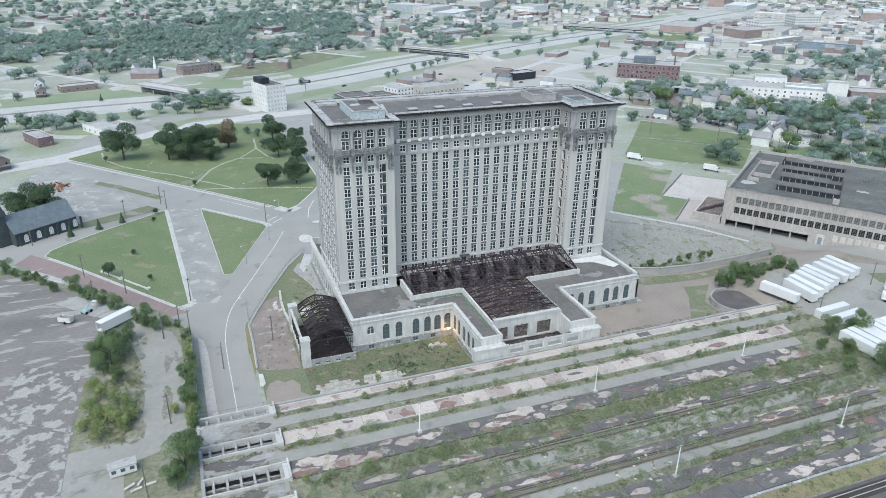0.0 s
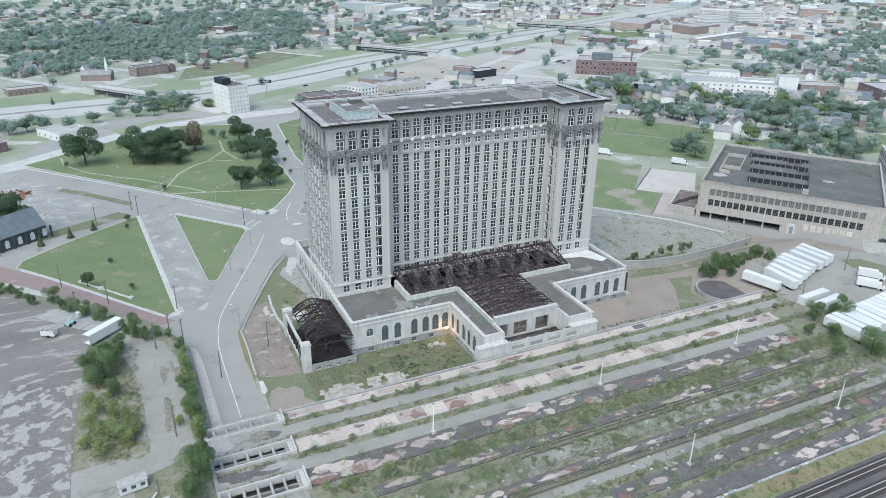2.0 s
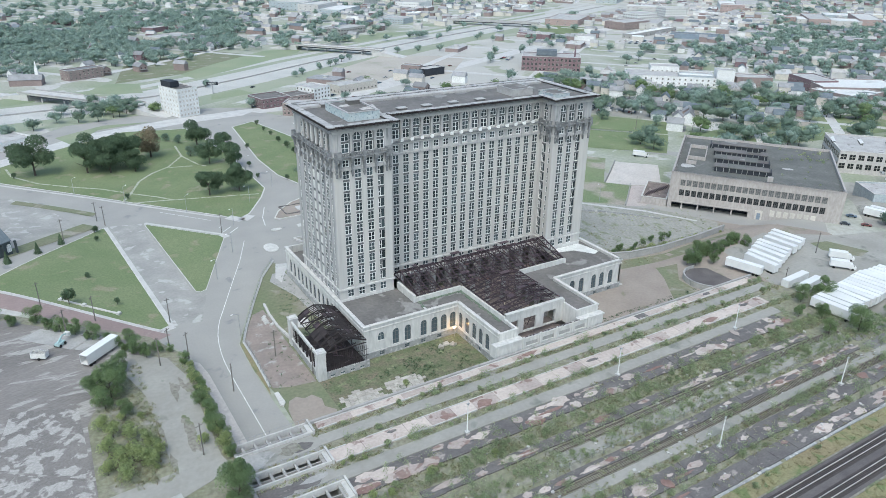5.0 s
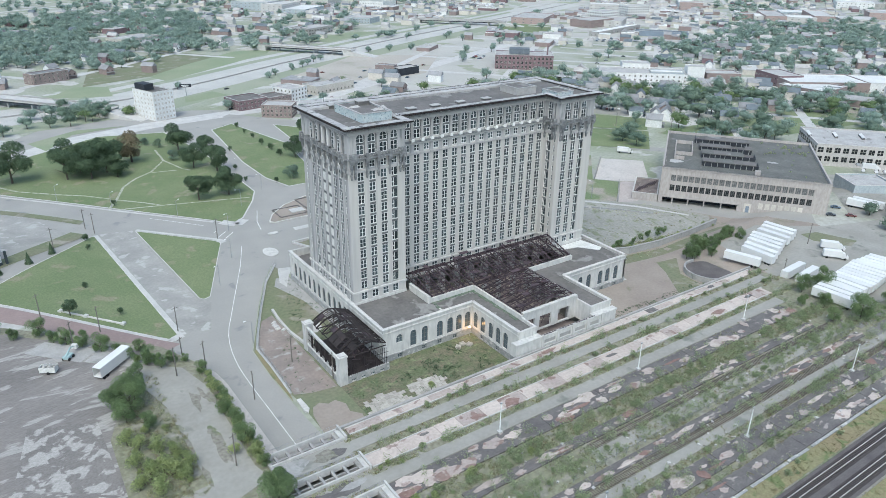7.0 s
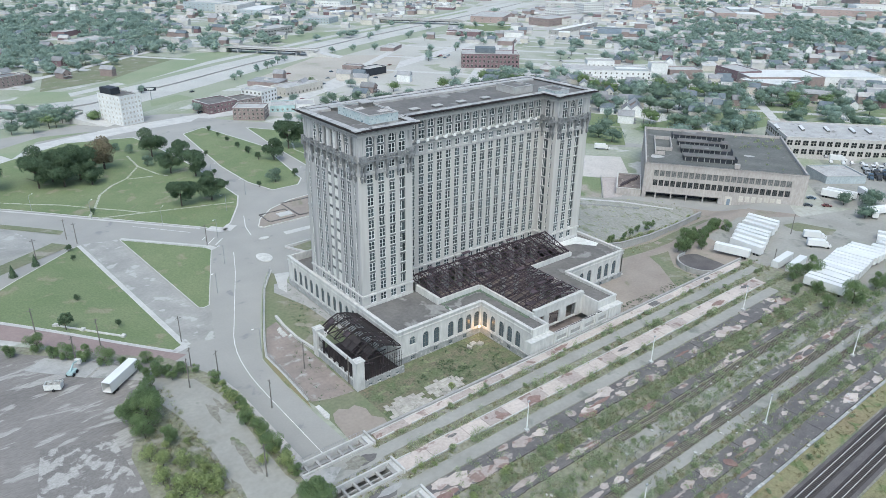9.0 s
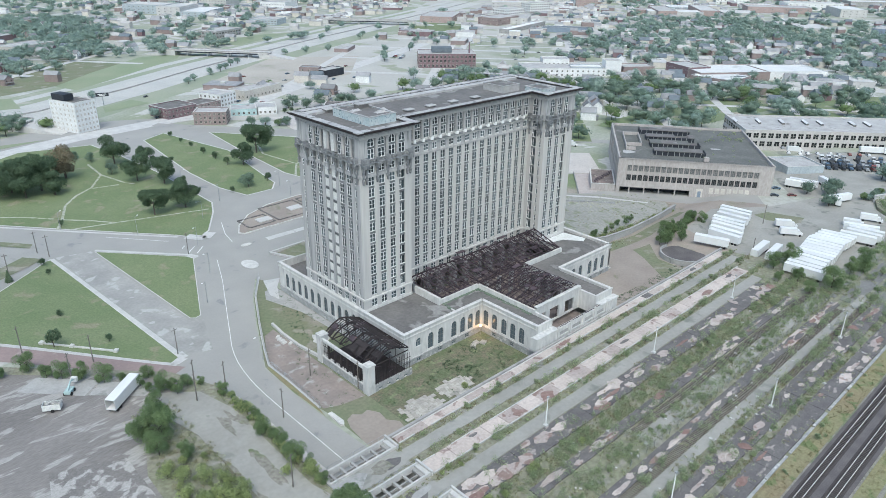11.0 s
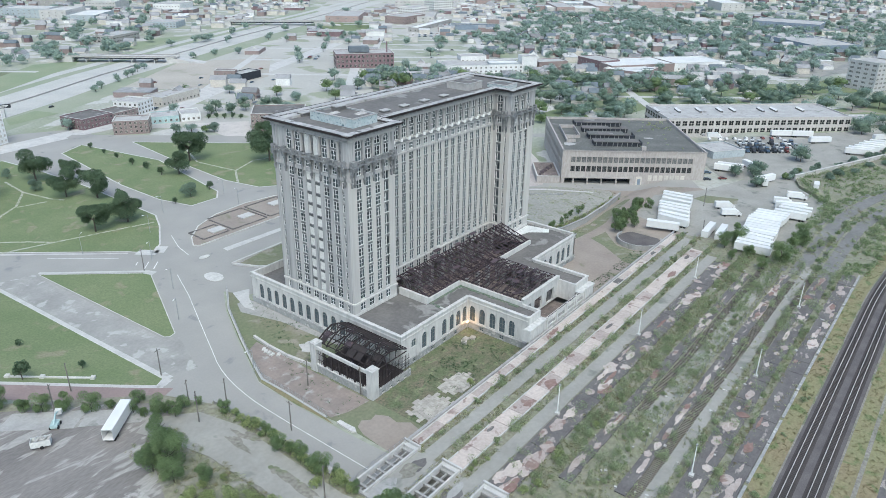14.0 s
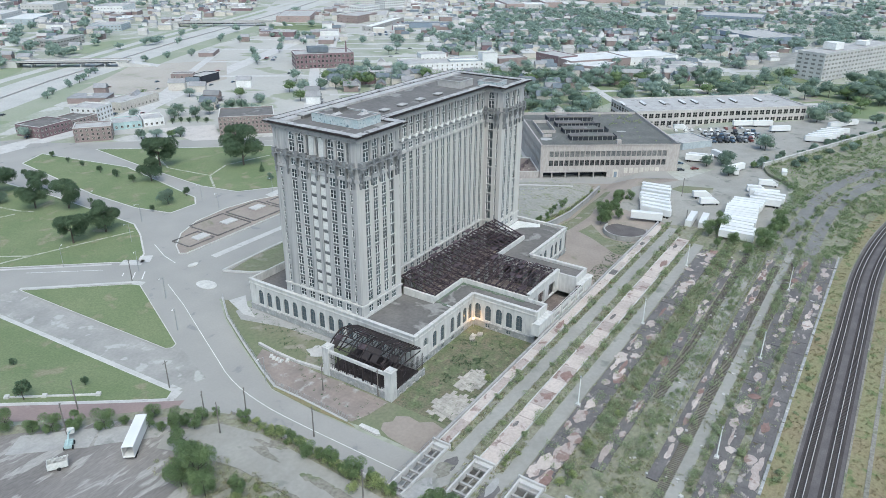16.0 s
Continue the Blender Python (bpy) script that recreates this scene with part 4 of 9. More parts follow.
# The west face alone: streaked stone with its side shade in the colour.
tower_face(tower, pose(TW, TN, 0, 0, 0, -90), TN - TS, [7.7, 11.5, 15.4, 19.2, 23.1, 26.9], (2.4, 30.2), (15.4, 19.2), side=True, stone=STONE_STREAKED_SHADE)
tower_face(tower, pose(CW, CS, 0), CE - CW, [5.3 + 3.83 * k for k in range(16)], wing=False)
tower_face(tower, pose(CE, TS, 0), TE - CE, [3.8, 7.8, 11.8])
tower_face(tower, pose(CE, CS, 0, 0, 0, -90), CS - TS, [2.6], (5.6,), joined=True, side=True)
spare = part("window_rest", spare_windows, [FRAME_WHITE, PANE_TOWER, PANEL_WHITE], tower, "white-framed dark windows, some boarded")
tagged(spare, kind="stuff")
core = Geo()
core.box(TW + 1.3, TN - 1.3, 0, TE, TN, 68)
core.box(TE - 1.3, TS + 0.8, 0, TE, TN - 1.3, 68)
core.box(CW - 1.0, TS + 1.3, TOWER_BASE, CW, CS, 68)
part("wall", core, STONE, tower)
cornice(tower, [(TW, TS), (CW, TS), (CW, CS), (CE, CS), (CE, TS), (TE, TS), (TE, TN), (TW, TN)])
roof = Geo()
roof.prism([(TW + 0.8, TS + 0.8), (CW - 0.8, TS + 0.8), (CW - 0.8, CS + 0.8), (CE + 0.8, CS + 0.8), (CE + 0.8, TS + 0.8), (TE - 0.8, TS + 0.8), (TE - 0.8, TN - 0.8), (TW + 0.8, TN - 0.8)], 67.9, 68.6)
part("roof", roof, ROOF_TAR, tower, "dark tar roof with puddle stains")
para = Geo()
para.box(TW + 1.2, TN - 4.4, 68.6, TE - 1.2, TN - 1.2, 69.3)
para.box(CW - 0.6, TS + 3, 68.6, CW + 0.2, TN - 3.2, 69.3)
para.hexa([(CW - 0.5, CS - 1, 68.6), (CW + 0.4, CS - 1, 68.6), (CW + 0.4, CS + 6, 68.6), (CW - 0.5, CS + 6, 68.6), (CW - 0.5, CS - 1, 69.7), (CW + 0.4, CS - 1, 69.7), (CW + 0.4, CS + 6, 71.4), (CW - 0.5, CS + 6, 71.4)])
part("parapet", para, ROOF_PALE, tower)


def penthouse(x0, y0, x1, y1, h, paint):
    t = thing("penthouse", "flat-roofed roof house with graffiti on its walls", "roof house", pose(x0, y0, 68.6), "roof houses")
    g = Geo()
    w, d = x1 - x0, y1 - y0
    for a in ((0, 0, w, 0.4), (0, d - 0.4, w, d), (0, 0.4, 0.4, d - 0.4), (w - 0.4, 0.4, w, d - 0.4)):
        g.box(a[0], a[1], 0, a[2], a[3], h)
    part("wall", g, paint, t, "pale wall with teal graffiti")
    g = Geo()
    g.box(0.4, 0.4, h - 0.5, w - 0.4, d - 0.4, h - 0.25)
    part("roof", g, ROOF_TAR, t)
    g = Geo()
    for a in ((-0.15, -0.15, w + 0.15, 0.5), (-0.15, d - 0.5, w + 0.15, d + 0.15), (-0.15, 0.5, 0.5, d - 0.5), (w - 0.5, 0.5, w + 0.15, d - 0.5)):
        g.box(a[0], a[1], h, a[2], a[3], h + 0.18)
    part("coping", g, ROOF_PALE, t)
    return t


penthouse(50.6, 214.8, 61.2, 233.0, 2.6, PAINT_TEAL)
rnd = random.Random(3)
for px, py, w, d in ((54.2, 226.0, 3.6, 2.2), (59.0, 219.6, 4.2, 2.4)):
    t = thing("tarpaulin_heap", "pale sagging tarpaulin heap on the roof house", "tarpaulin", pose(px, py, 70.95), "tarpaulins")
    g = Geo()
    for i in range(9):
        for j in range(6):
            x, y = w * (i / 8 - 0.5), d * (j / 5 - 0.5)
            edge = min(i, 8 - i, 2) / 2 * min(j, 5 - j, 2) / 2
            g.v.append((x, y, edge * (0.45 + 0.4 * noise.noise((x * 0.9, y * 1.1, px)))))
    g.f = [(i * 6 + j, (i + 1) * 6 + j, (i + 1) * 6 + j + 1, i * 6 + j + 1) for i in range(8) for j in range(5)]
    g.m = [0] * len(g.f)
    part("sheet", g, ROOF_PALE, t)
penthouse(129.0, 212.5, 136.5, 221.0, 1.5, PAINT_TEAL)
penthouse(118.0, 222.0, 127.0, 232.0, 2.4, ROOF_PALE)


def roof_hatch(x, y, w, d, h):
    t = thing("roof_hatch", "low pale roof hatch with flat cover", "hatch", pose(x, y, 68.6), "roof hatches")
    g = Geo()
    g.box(-w / 2, -d / 2, 0, w / 2, d / 2, h)
    part("curb", g, ROOF_TAR, t)
    g = Geo()
    g.box(-w / 2 - 0.2, -d / 2 - 0.2, h, w / 2 + 0.2, d / 2 + 0.2, h + 0.25)
    part("lid", g, ROOF_PALE, t, "pale sheet-metal cover")


for hx in (73.0, 82.5, 93.0, 104.0):
    roof_hatch(hx, 222.5, 3.0, 2.0, 0.5)
roof_hatch(52.5, 238.0, 3.4, 2.6, 1.0)
roof_hatch(58.0, 228.0, 4.0, 2.4, 3.6)


# ---- the station's low wings and concourse ----
ARCHW = window_geo(2.3, 5.6, True, 2, 3, 0.1).mesh("arched_window", [SPANDREL, PANE_BLUE])
ARCHW_SHORT = window_geo(2.3, 2.9, True, 2, 1, 0.1).mesh("short_arched_window", [PANEL_WHITE, PANE_BLUE])
BASEW = window_geo(1.7, 1.5, False, 2, 1, 0.1).mesh("basement_window", [CONCRETE_GREY, PANE_BLUE])


def low_wall(parent, place, length, z0, z1, arches=(), shorts=(), cellar=(), sill=2.9, plinth=2.2, thick=0.7):
    holes = [(c, 2.3, sill, sill + 4.45, True) for c in arches] + [(c, 2.3, sill + 2.7, sill + 4.45, True) for c in shorts]
    g = Geo()
    g.wall_arch(0, length, plinth, z1, holes, 0, thick)
    g.box(-0.2, -0.25, z1 - 1.7, length + 0.2, 0, z1 - 1.35)
    g.box(-0.25, -0.35, z1 - 0.35, length + 0.25, thick + 0.1, z1 + 0.05)
    g.box(-0.05, -0.08, z1 - 1.35, length + 0.05, 0, z1 - 0.35)
    wall = part("wall", g, STONE_WHITE, parent, "", place)
    if plinth > z0:
        g = Geo()
        g.wall_arch(-0.13, length + 0.13, z0, plinth, [(c, 1.7, plinth - 1.85, plinth - 0.4, False) for c in cellar if plinth - z0 > 2], -0.15, thick)
        g.box(-0.3, -0.32, plinth - 0.15, length + 0.3, 0, plinth + 0.2)
        part("plinth", g, GRANITE, parent, "grey stone plinth", place)
        if plinth - z0 > 2:
            for c in cellar:
                part("window", BASEW, None, wall, "", pose(c, 0.15, plinth - 1.88))
    for c in arches:
        part("window", ARCHW, None, wall, "", pose(c, 0.3, sill))
    for c in shorts:
        part("window", ARCHW_SHORT, None, wall, "", pose(c, 0.3, sill + 2.7))
    return wall


PW, PS, PZ = 41.6, 189.0, 11.8
wing = thing("station_west_wing", "pale stone west wing of the station with arched windows", "building")
low_wall(wing, pose(PW, PS, 0), 33.9, -2.2, PZ, [11.0, 15.3, 21.1, 25.1, 28.6, 32.1], [5.9], [6, 15, 21, 27])
low_wall(wing, pose(PW, 259.0, 0, 0, 0, -90), 69.28, -0.5, PZ - 0.006, [5 + 4.0 * k for k in range(11)], [51.5, 55.5, 59.5, 63.5, 67.2], ())
low_wall(wing, pose(75.5, PS, 0, 0, 0, -90), 23.0, -2.2, PZ, [1.8, 5.7, 9.8, 13.6, 17.3], (), (5.7, 13.6))
g = Geo()
g.prism([(PW + 0.7, PS + 0.7), (75.5, PS + 0.7), (75.5, 166.0), (81.8, 166.0), (81.8, 197.0), (64.5, 197.0), (64.5, 209.0), (PW + 0.7, 209.0)], 10.2, 10.75)
g.box(PW + 0.7, 242.0, 8.6, 62.0, 258.3, 9.0)
g.box(PW + 0.7, 209.0, 10.2, TW, 242.0, 10.7)
part("roof", g, ROOF_TAR, wing, "dark tar roof with moss along its edges")
g = Geo()
g.box(75.5, 165.3, 4.8, 82.5, 166.0, PZ)
g.box(81.8, 166.0, 4.8, 82.5, 172.0, PZ)
g.box(81.8, 172.0, 10.2, 82.5, 197.0, 12.4)
g.box(64.4, 197.0, 10.2, 81.8, 197.7, 12.4)
g.box(63.5, 197.0, 8.2, 64.4, 209.0, 13.2)
part("parapet", g, STONE_WHITE, wing)
g = Geo()
g.box(64.4, 189.7, 10.75, 65.0, 192.5, 11.0)
part("roof_curb", g, STONE_WHITE, wing)
g = Geo()
g.box(PW + 0.7, 258.3, 0, 62.0, 259.0, PZ)
g.box(60.5, 242.0, 0, 61.99, 258.3, PZ + 2)
part("end_wall", g, STONE_WHITE, wing)

g = Geo()
rnd = random.Random(6)
for x0, y0, x1, y1 in ((64.6, 196.0, 81.7, 196.95), (80.7, 173.0, 81.75, 195.9), (64.5, 190.0, 65.4, 196.0), (76.2, 166.2, 77.0, 176.0)):
    n = int(max(x1 - x0, y1 - y0) / 1.6)
    for i in range(n):
        ax, ay = x0 + (x1 - x0) * (i / n if x1 - x0 > y1 - y0 else 0), y0 + (y1 - y0) * (i / n if y1 - y0 >= x1 - x0 else 0)
        w, d = ((x1 - x0) / n * 1.1, (y1 - y0) * rnd.uniform(0.5, 1.3)) if x1 - x0 > y1 - y0 else ((x1 - x0) * rnd.uniform(0.5, 1.3), (y1 - y0) / n * 1.1)
        if x1 - x0 > y1 - y0:
            g.box(ax, y1 - d, 10.7, ax + w, y1, 10.84 + rnd.uniform(0, 0.1))
        else:
            g.box(x1 - w, ay, 10.7, x1, ay + d, 10.84 + rnd.uniform(0, 0.1))
tagged(part("moss", g, MOSS, wing, "dark green moss along the roof's edge"), kind="stuff")

ewing = thing("station_east_wing", "pale stone east wing of the station with arched windows", "building")
low_wall(ewing, pose(115.0, 187.5, 0), 32.0, -1.5, PZ - 0.2, [4.5, 8.5, 12.9, 18.9, 22.8, 27.2], (), (9, 14, 20, 27), sill=2.7, plinth=1.8)
low_wall(ewing, pose(147.0, 187.5, 0, 0, 0, 90), 30.0, -0.5, PZ - 0.2, [5 + 4.2 * k for k in range(6)], (), ())
low_wall(ewing, pose(115.0, 165.5, 0, 0, 0, 90), 22.0, 0, PZ - 0.2, [], (), ())
g = Geo()
g.prism([(106.5, 166.0), (114.3, 166.0), (114.3, 188.0), (146.3, 188.2), (146.3, 217.5), (127.4, 217.5), (127.4, 197.0), (106.5, 197.0)], 10.0, 10.6)
part("roof", g, ROOF_TAR, ewing, "dark tar roof with torn pale felt")
g = Geo()
g.box(105.8, 165.3, 4.8, 115.0, 166.0, PZ - 0.2)
g.box(105.8, 166.0, 4.8, 106.5, 172.0, PZ - 0.2)
g.box(105.8, 172.0, 10.0, 106.5, 197.0, 12.4)
g.box(106.5, 197.0, 10.0, 127.4, 197.7, 12.4)
g.box(127.4, 197.0, 10.0, 128.1, 209.0, 12.2)
part("parapet", g, STONE_WHITE, ewing)
g = Geo()
g.prism([(131, 208.5), (144, 208.5), (146, 199), (143, 197.5), (138, 204), (131, 205.5)], 10.62, 10.7)
part("felt", g, PANEL_WHITE, ewing, "torn white roofing felt")

hall = thing("station_concourse", "roofless concourse with rusted steel roof frame", "concourse")
g = Geo()
g.box(64.4, 197.7, 2.4, 127.4, CS, 2.9)
g.box(82.5, 165.6, 2.4, 105.8, 197.7, 2.9)
part("floor", g, HALL_FLOOR, hall, "dark rubble-strewn floor")
g = Geo()
g.wall_arch(82.5, 105.8, 4.8, 13.0, [(85.8, 3.6, 5.2, 9.9, False), (92.3, 5.0, 5.2, 9.9, False), (100.4, 5.0, 5.2, 9.9, False)], 172.0, 172.7)
g.box(82.5, 171.7, 12.6, 105.8, 172.9, 13.2)
part("wall", g, STONE_WHITE, hall)
def pier(*q):
    g = Geo()
    g.box(*q)
    part("pier", g, GRANITE, hall)


for x in np.arange(67, 126, 6.5):
    pier(x, 214.0, 0.9, x + 2.0, CS - 0.5, 11)
    pier(x, 197.7, 0.9, x + 1.6, 198.6, 11)
for y in np.arange(174, 196, 5.0):
    pier(82.5, y, 0.9, 83.6, y + 1.4, 11)
    pier(104.7, y, 0.9, 105.8, y + 1.4, 11)


def truss(parent, a, b, rise, ridge, name="truss"):
    """A rusted roof truss from a to b with its ridge at that share of the span."""
    g = Geo()
    a, b = Vector(a), Vector(b)
    top = a.lerp(b, ridge) + Vector((0, 0, rise))
    g.bar(a, b, 0.26, 0.34)
    g.bar(a, top, 0.26, 0.34)
    g.bar(top, b, 0.26, 0.34)
    n = 7
    up = []
    for i in range(1, n):
        s = i / n
        p = a.lerp(b, s)
        q = a.lerp(top, s / ridge) if s <= ridge else top.lerp(b, (s - ridge) / (1 - ridge))
        up.append((p, q))
        g.bar(p, q, 0.16)
    for (p, q), (p2, q2) in zip(up, up[1:]):
        g.bar(p, q2, 0.13)
    return part(name, g, RUST, parent)


for x in np.arange(65.6, 127.3, 4.4):
    g = Geo()
    g.bar((x + 2.2, 197.9, 12.7), (x + 2.2, 210.4, 16.3), 0.2, 0.28)
    if x < 124:
        part("rafter", g, RUST, hall)
    truss(hall, (x, 197.6, 12.5), (x, 215.4, 12.9), 3.6, 0.72)
for y in np.arange(173.0, 197.5, 4.0):
    truss(hall, (82.6, y, 12.5), (105.6, y, 12.5), 2.6, 0.5)
rnd = random.Random(5)
g = Geo()
for y in np.arange(175.0, 197.5, 4.0):
    for x0, x1 in ((82.6, 94.1), (105.6, 94.1)):
        g = Geo()
        g.bar((x0, y, 12.6), (x1, y, 15.1), 0.18, 0.24)
        part("rafter", g, RUST, hall)
for i in range(12):
    s = i / 11
    y, z = (197.7 + 12.7 * s / 1.0, 12.7 + 3.6 * s)
    for x in np.arange(65.6, 123.0, 4.4):
        if rnd.random() < 0.8:
            g.bar((x, y, z + 0.2), (x + 4.4, y, z + 0.2), 0.16, 0.24)
for y in (212.0, 214.0):
    g.bar((65.6, y, 15.2 - (y - 212) * 0.7), (127, y, 15.2 - (y - 212) * 0.7), 0.25)
for i in range(17):
    s = i / 16
    x, z = 82.6 + 23.0 * s, 12.8 + 2.6 * (1 - abs(2 * s - 1))
    for y in np.arange(173.0, 196.5, 4.0):
        if rnd.random() < 0.88:
            g.bar((x, y, z + 0.1), (x, y + 4.0, z + 0.1), 0.14, 0.2)
for k in range(30):  # fallen and diagonal members
    x, y = rnd.uniform(66, 124), rnd.uniform(199, 212)
    g.bar((x, y, rnd.uniform(9, 14)), (x + rnd.uniform(-5, 5), y + rnd.uniform(-4, 4), rnd.uniform(3, 13)), 0.16)
for k in range(26):
    x, y = rnd.uniform(84, 104), rnd.uniform(174, 195)
    g.bar((x, y, rnd.uniform(8, 13)), (x + rnd.uniform(-5, 5), y + rnd.uniform(-4, 4), rnd.uniform(4, 12)), 0.14)
for x in np.arange(66.2, 127, 0.55):  # short struts along the eaves
    g.bar((x, 197.75, 12.3), (x, 197.75, 13.0), 0.16)
for y in np.arange(173.2, 197, 0.55):
    g.bar((82.55, y, 12.3), (82.55, y, 13.0), 0.16)
    g.bar((105.75, y, 12.3), (105.75, y, 13.0), 0.16)
tagged(part("purlin", g, RUST, hall, "rusted purlins and loose bars"), kind="stuff")
g = Geo()
for k in range(30):
    x, y = rnd.uniform(65, 122), rnd.uniform(198, 213)
    s = (y - 197.7) / 12.7
    z = 12.9 + 3.6 * min(s, 1)
    if rnd.random() < 0.35:
        x, y = rnd.uniform(83, 102), rnd.uniform(173, 195)
        z = 13.1 + 2.6 * (1 - abs((x - 94.1) / 11.5))
    w, d = rnd.uniform(1.5, 4.0), rnd.uniform(1.0, 2.0)
    g.box(x, y, z, x + w, y + d, z + 0.08)
tagged(part("roof_board", g, RUST, hall, "rusty remnants of the roof deck"), kind="stuff")

front = thing("station_front_wall", "pale concrete wall with boarded panels beside the platform", "wall")
g = Geo()
g.wall_arch(72.8, 115.8, 4.8, 8.7, [(86.5, 4.6, 5.9, 7.4, False), (93.0, 4.6, 5.9, 7.4, False), (99.6, 4.6, 5.9, 7.4, False), (106.0, 4.0, 5.9, 7.4, False)], 163.3, 164.0)
g.box(72.6, 163.0, 8.7, 83.0, 165.3, 9.2)
g.box(105.5, 163.0, 8.7, 116.0, 165.3, 9.2)
g.box(72.8, 164.0, 4.8, 73.6, 166.0, 8.7)
g.box(115.0, 164.0, 4.8, 115.8, 166.0, 8.7)
g.box(83.0, 163.1, 8.7, 105.5, 164.1, 8.95)
for x in (83.2, 89.6, 96.2, 102.6, 109.2):
    g.box(x - 0.35, 162.95, 4.8, x + 0.35, 163.3, 9.5)
part("wall", g, STONE_WHITE, front)
g = Geo()
for x, w in ((86.5, 4.6), (93.0, 4.6), (99.6, 4.6), (106.0, 4.0)):
    g.box(x - w / 2, 163.6, 5.9, x + w / 2, 163.8, 7.4)
part("panel", g, CONCRETE_GREY, front, "grey board panels")
g = Geo()
g.bar((82.8, 163.4, 9.3), (105.7, 163.4, 9.3), 0.15)
for x in np.arange(84, 105, 3.0):
    g.bar((x, 163.4, 8.9), (x, 163.4, 9.3), 0.12)
part("rail", g, RUST, front)

# ---- open carriage shed west of the station ----
shed = thing("carriage_shed", "roofless carriage shed with rusted gable frames and stone piers", "shed")
g = Geo()
for y in (186.3, 209.4):
    g.box(24.9, y - 1.2, 0, 27.5, y + 1.2, 9.4)
    g.box(24.7, y - 1.4, 9.4, 27.7, y + 1.4, 9.75)
    g.box(25.2, y - 0.9, 9.75, 27.2, y + 0.9, 10.0)
g.box(27.5, 185.4, 0, PW, 186.1, 0.5)
part("pier", g, STONE_WHITE, shed, "pale stone piers and low walls")
g = Geo()
g.box(25.2, 187.5, 0, 25.9, 208.2, 2.6)
part("low_wall", g, GRANITE, shed, "stained grey stone wall under the openings")
g = Geo()
g.box(25.0, 187.5, 2.6, 26.1, 208.2, 2.9)
part("sill", g, STONE_WHITE, shed)
for y in np.arange(190.0, 207, 4.1):
    g = Geo()
    g.box(25.12, y - 0.6, 0.5, 25.3, y + 0.6, 1.7)
    part("vent", g, CONCRETE_GREY, shed, "boarded cellar vent")
g = Geo()
g.wall_arch(27.5, PW, -2.2, 2.4, [(29.5 + 3.2 * k, 1.4, -0.4, 1.2, False) for k in range(4)], 185.2, 185.8)
part("plinth", g, GRANITE, shed)
for k in range(4):
    part("window", BASEW, None, shed, "", pose(29.5 + 3.2 * k, 185.5, -0.4))
g = Geo()
g.bar((25.5, 187.5, 8.4), (25.5, 208.2, 8.4), 0.7, 0.9)
part("beam", g, STONE_WHITE, shed, "pale stone architrave")
for y in np.arange(189.5, 208, 3.1):
    g = Geo()
    g.bar((25.5, y, 2.9), (25.5, y, 8.0), 0.45)
    part("column", g, SOOT_SHADE, shed)
RIB = [(27.8, 8.3), (29.8, 9.7), (31.6, 10.7), (33.9, 11.5), (36.4, 10.9), (38.8, 10.0), (41.2, 8.9)]


def rib_z(x):
    for (x0, z0), (x1, z1) in zip(RIB, RIB[1:]):
        if x <= x1:
            return z0 + (z1 - z0) * (x - x0) / (x1 - x0)
    return RIB[-1][1]


for k, y in enumerate(np.arange(186.6, 211.5, 4.0)):
    g = Geo()
    for (x0, z0), (x1, z1) in zip(RIB, RIB[1:]):
        g.bar((x0, y, z0), (x1, y, z1), 0.26, 0.4)
    g.bar((27.8, y, 8.1), (41.2, y, 8.1), 0.2, 0.3)
    for x in (31.6, 33.9, 36.4):
        g.bar((x, y, 8.1), (x, y, rib_z(x)), 0.14)
    part("gable_frame", g, SOOT_SHADE, shed)
g = Geo()
for x in (27.9, 30.0, 31.6, 33.9, 35.3, 36.6, 38.0, 39.5, 41.0):
    g.bar((x, 186.6, rib_z(x) + 0.25), (x, 210.6, rib_z(x) + 0.25), 0.2)
for y in np.arange(187.2, 210.4, 0.95):  # rafters: whole on the upper west slope, broken lower down
    g.bar((31.6, y, rib_z(31.6) + 0.35), (33.9, y, rib_z(33.9) + 0.35), 0.17)
    if rnd.random() < 0.25:
        g.bar((28.4, y, rib_z(28.4) + 0.2), (31.6, y, rib_z(31.6) + 0.3), 0.14)
    g.bar((33.9, y, rib_z(33.9) + 0.35), (41.1, y, rib_z(41.1) + 0.35), 0.14)
for x in np.arange(28.3, 41.3, 0.62):  # the glazing bars of the south gable
    g.bar((x, 185.5, 2.4), (x, 185.5, 8.1), 0.09)
for y in np.arange(187.9, 208, 0.78):  # and of the west side
    g.bar((25.5, y, 2.9), (25.5, y, 8.0), 0.08)
for z in (4.4, 6.4):
    g.bar((27.6, 185.5, z), (41.4, 185.5, z), 0.1)
    g.bar((25.5, 187.6, z), (25.5, 208, z), 0.1)
tagged(part("rafter", g, SOOT_SHADE, shed, "blackened rafters, purlins and glazing bars"), kind="stuff")
# Floor coloured near black: the dimness under the shed roof is painted in.
g = Geo()
g.box(26, 186.2, 0.1, PW, 211, 0.5)
part("floor", g, SOOT_SHADE, shed)
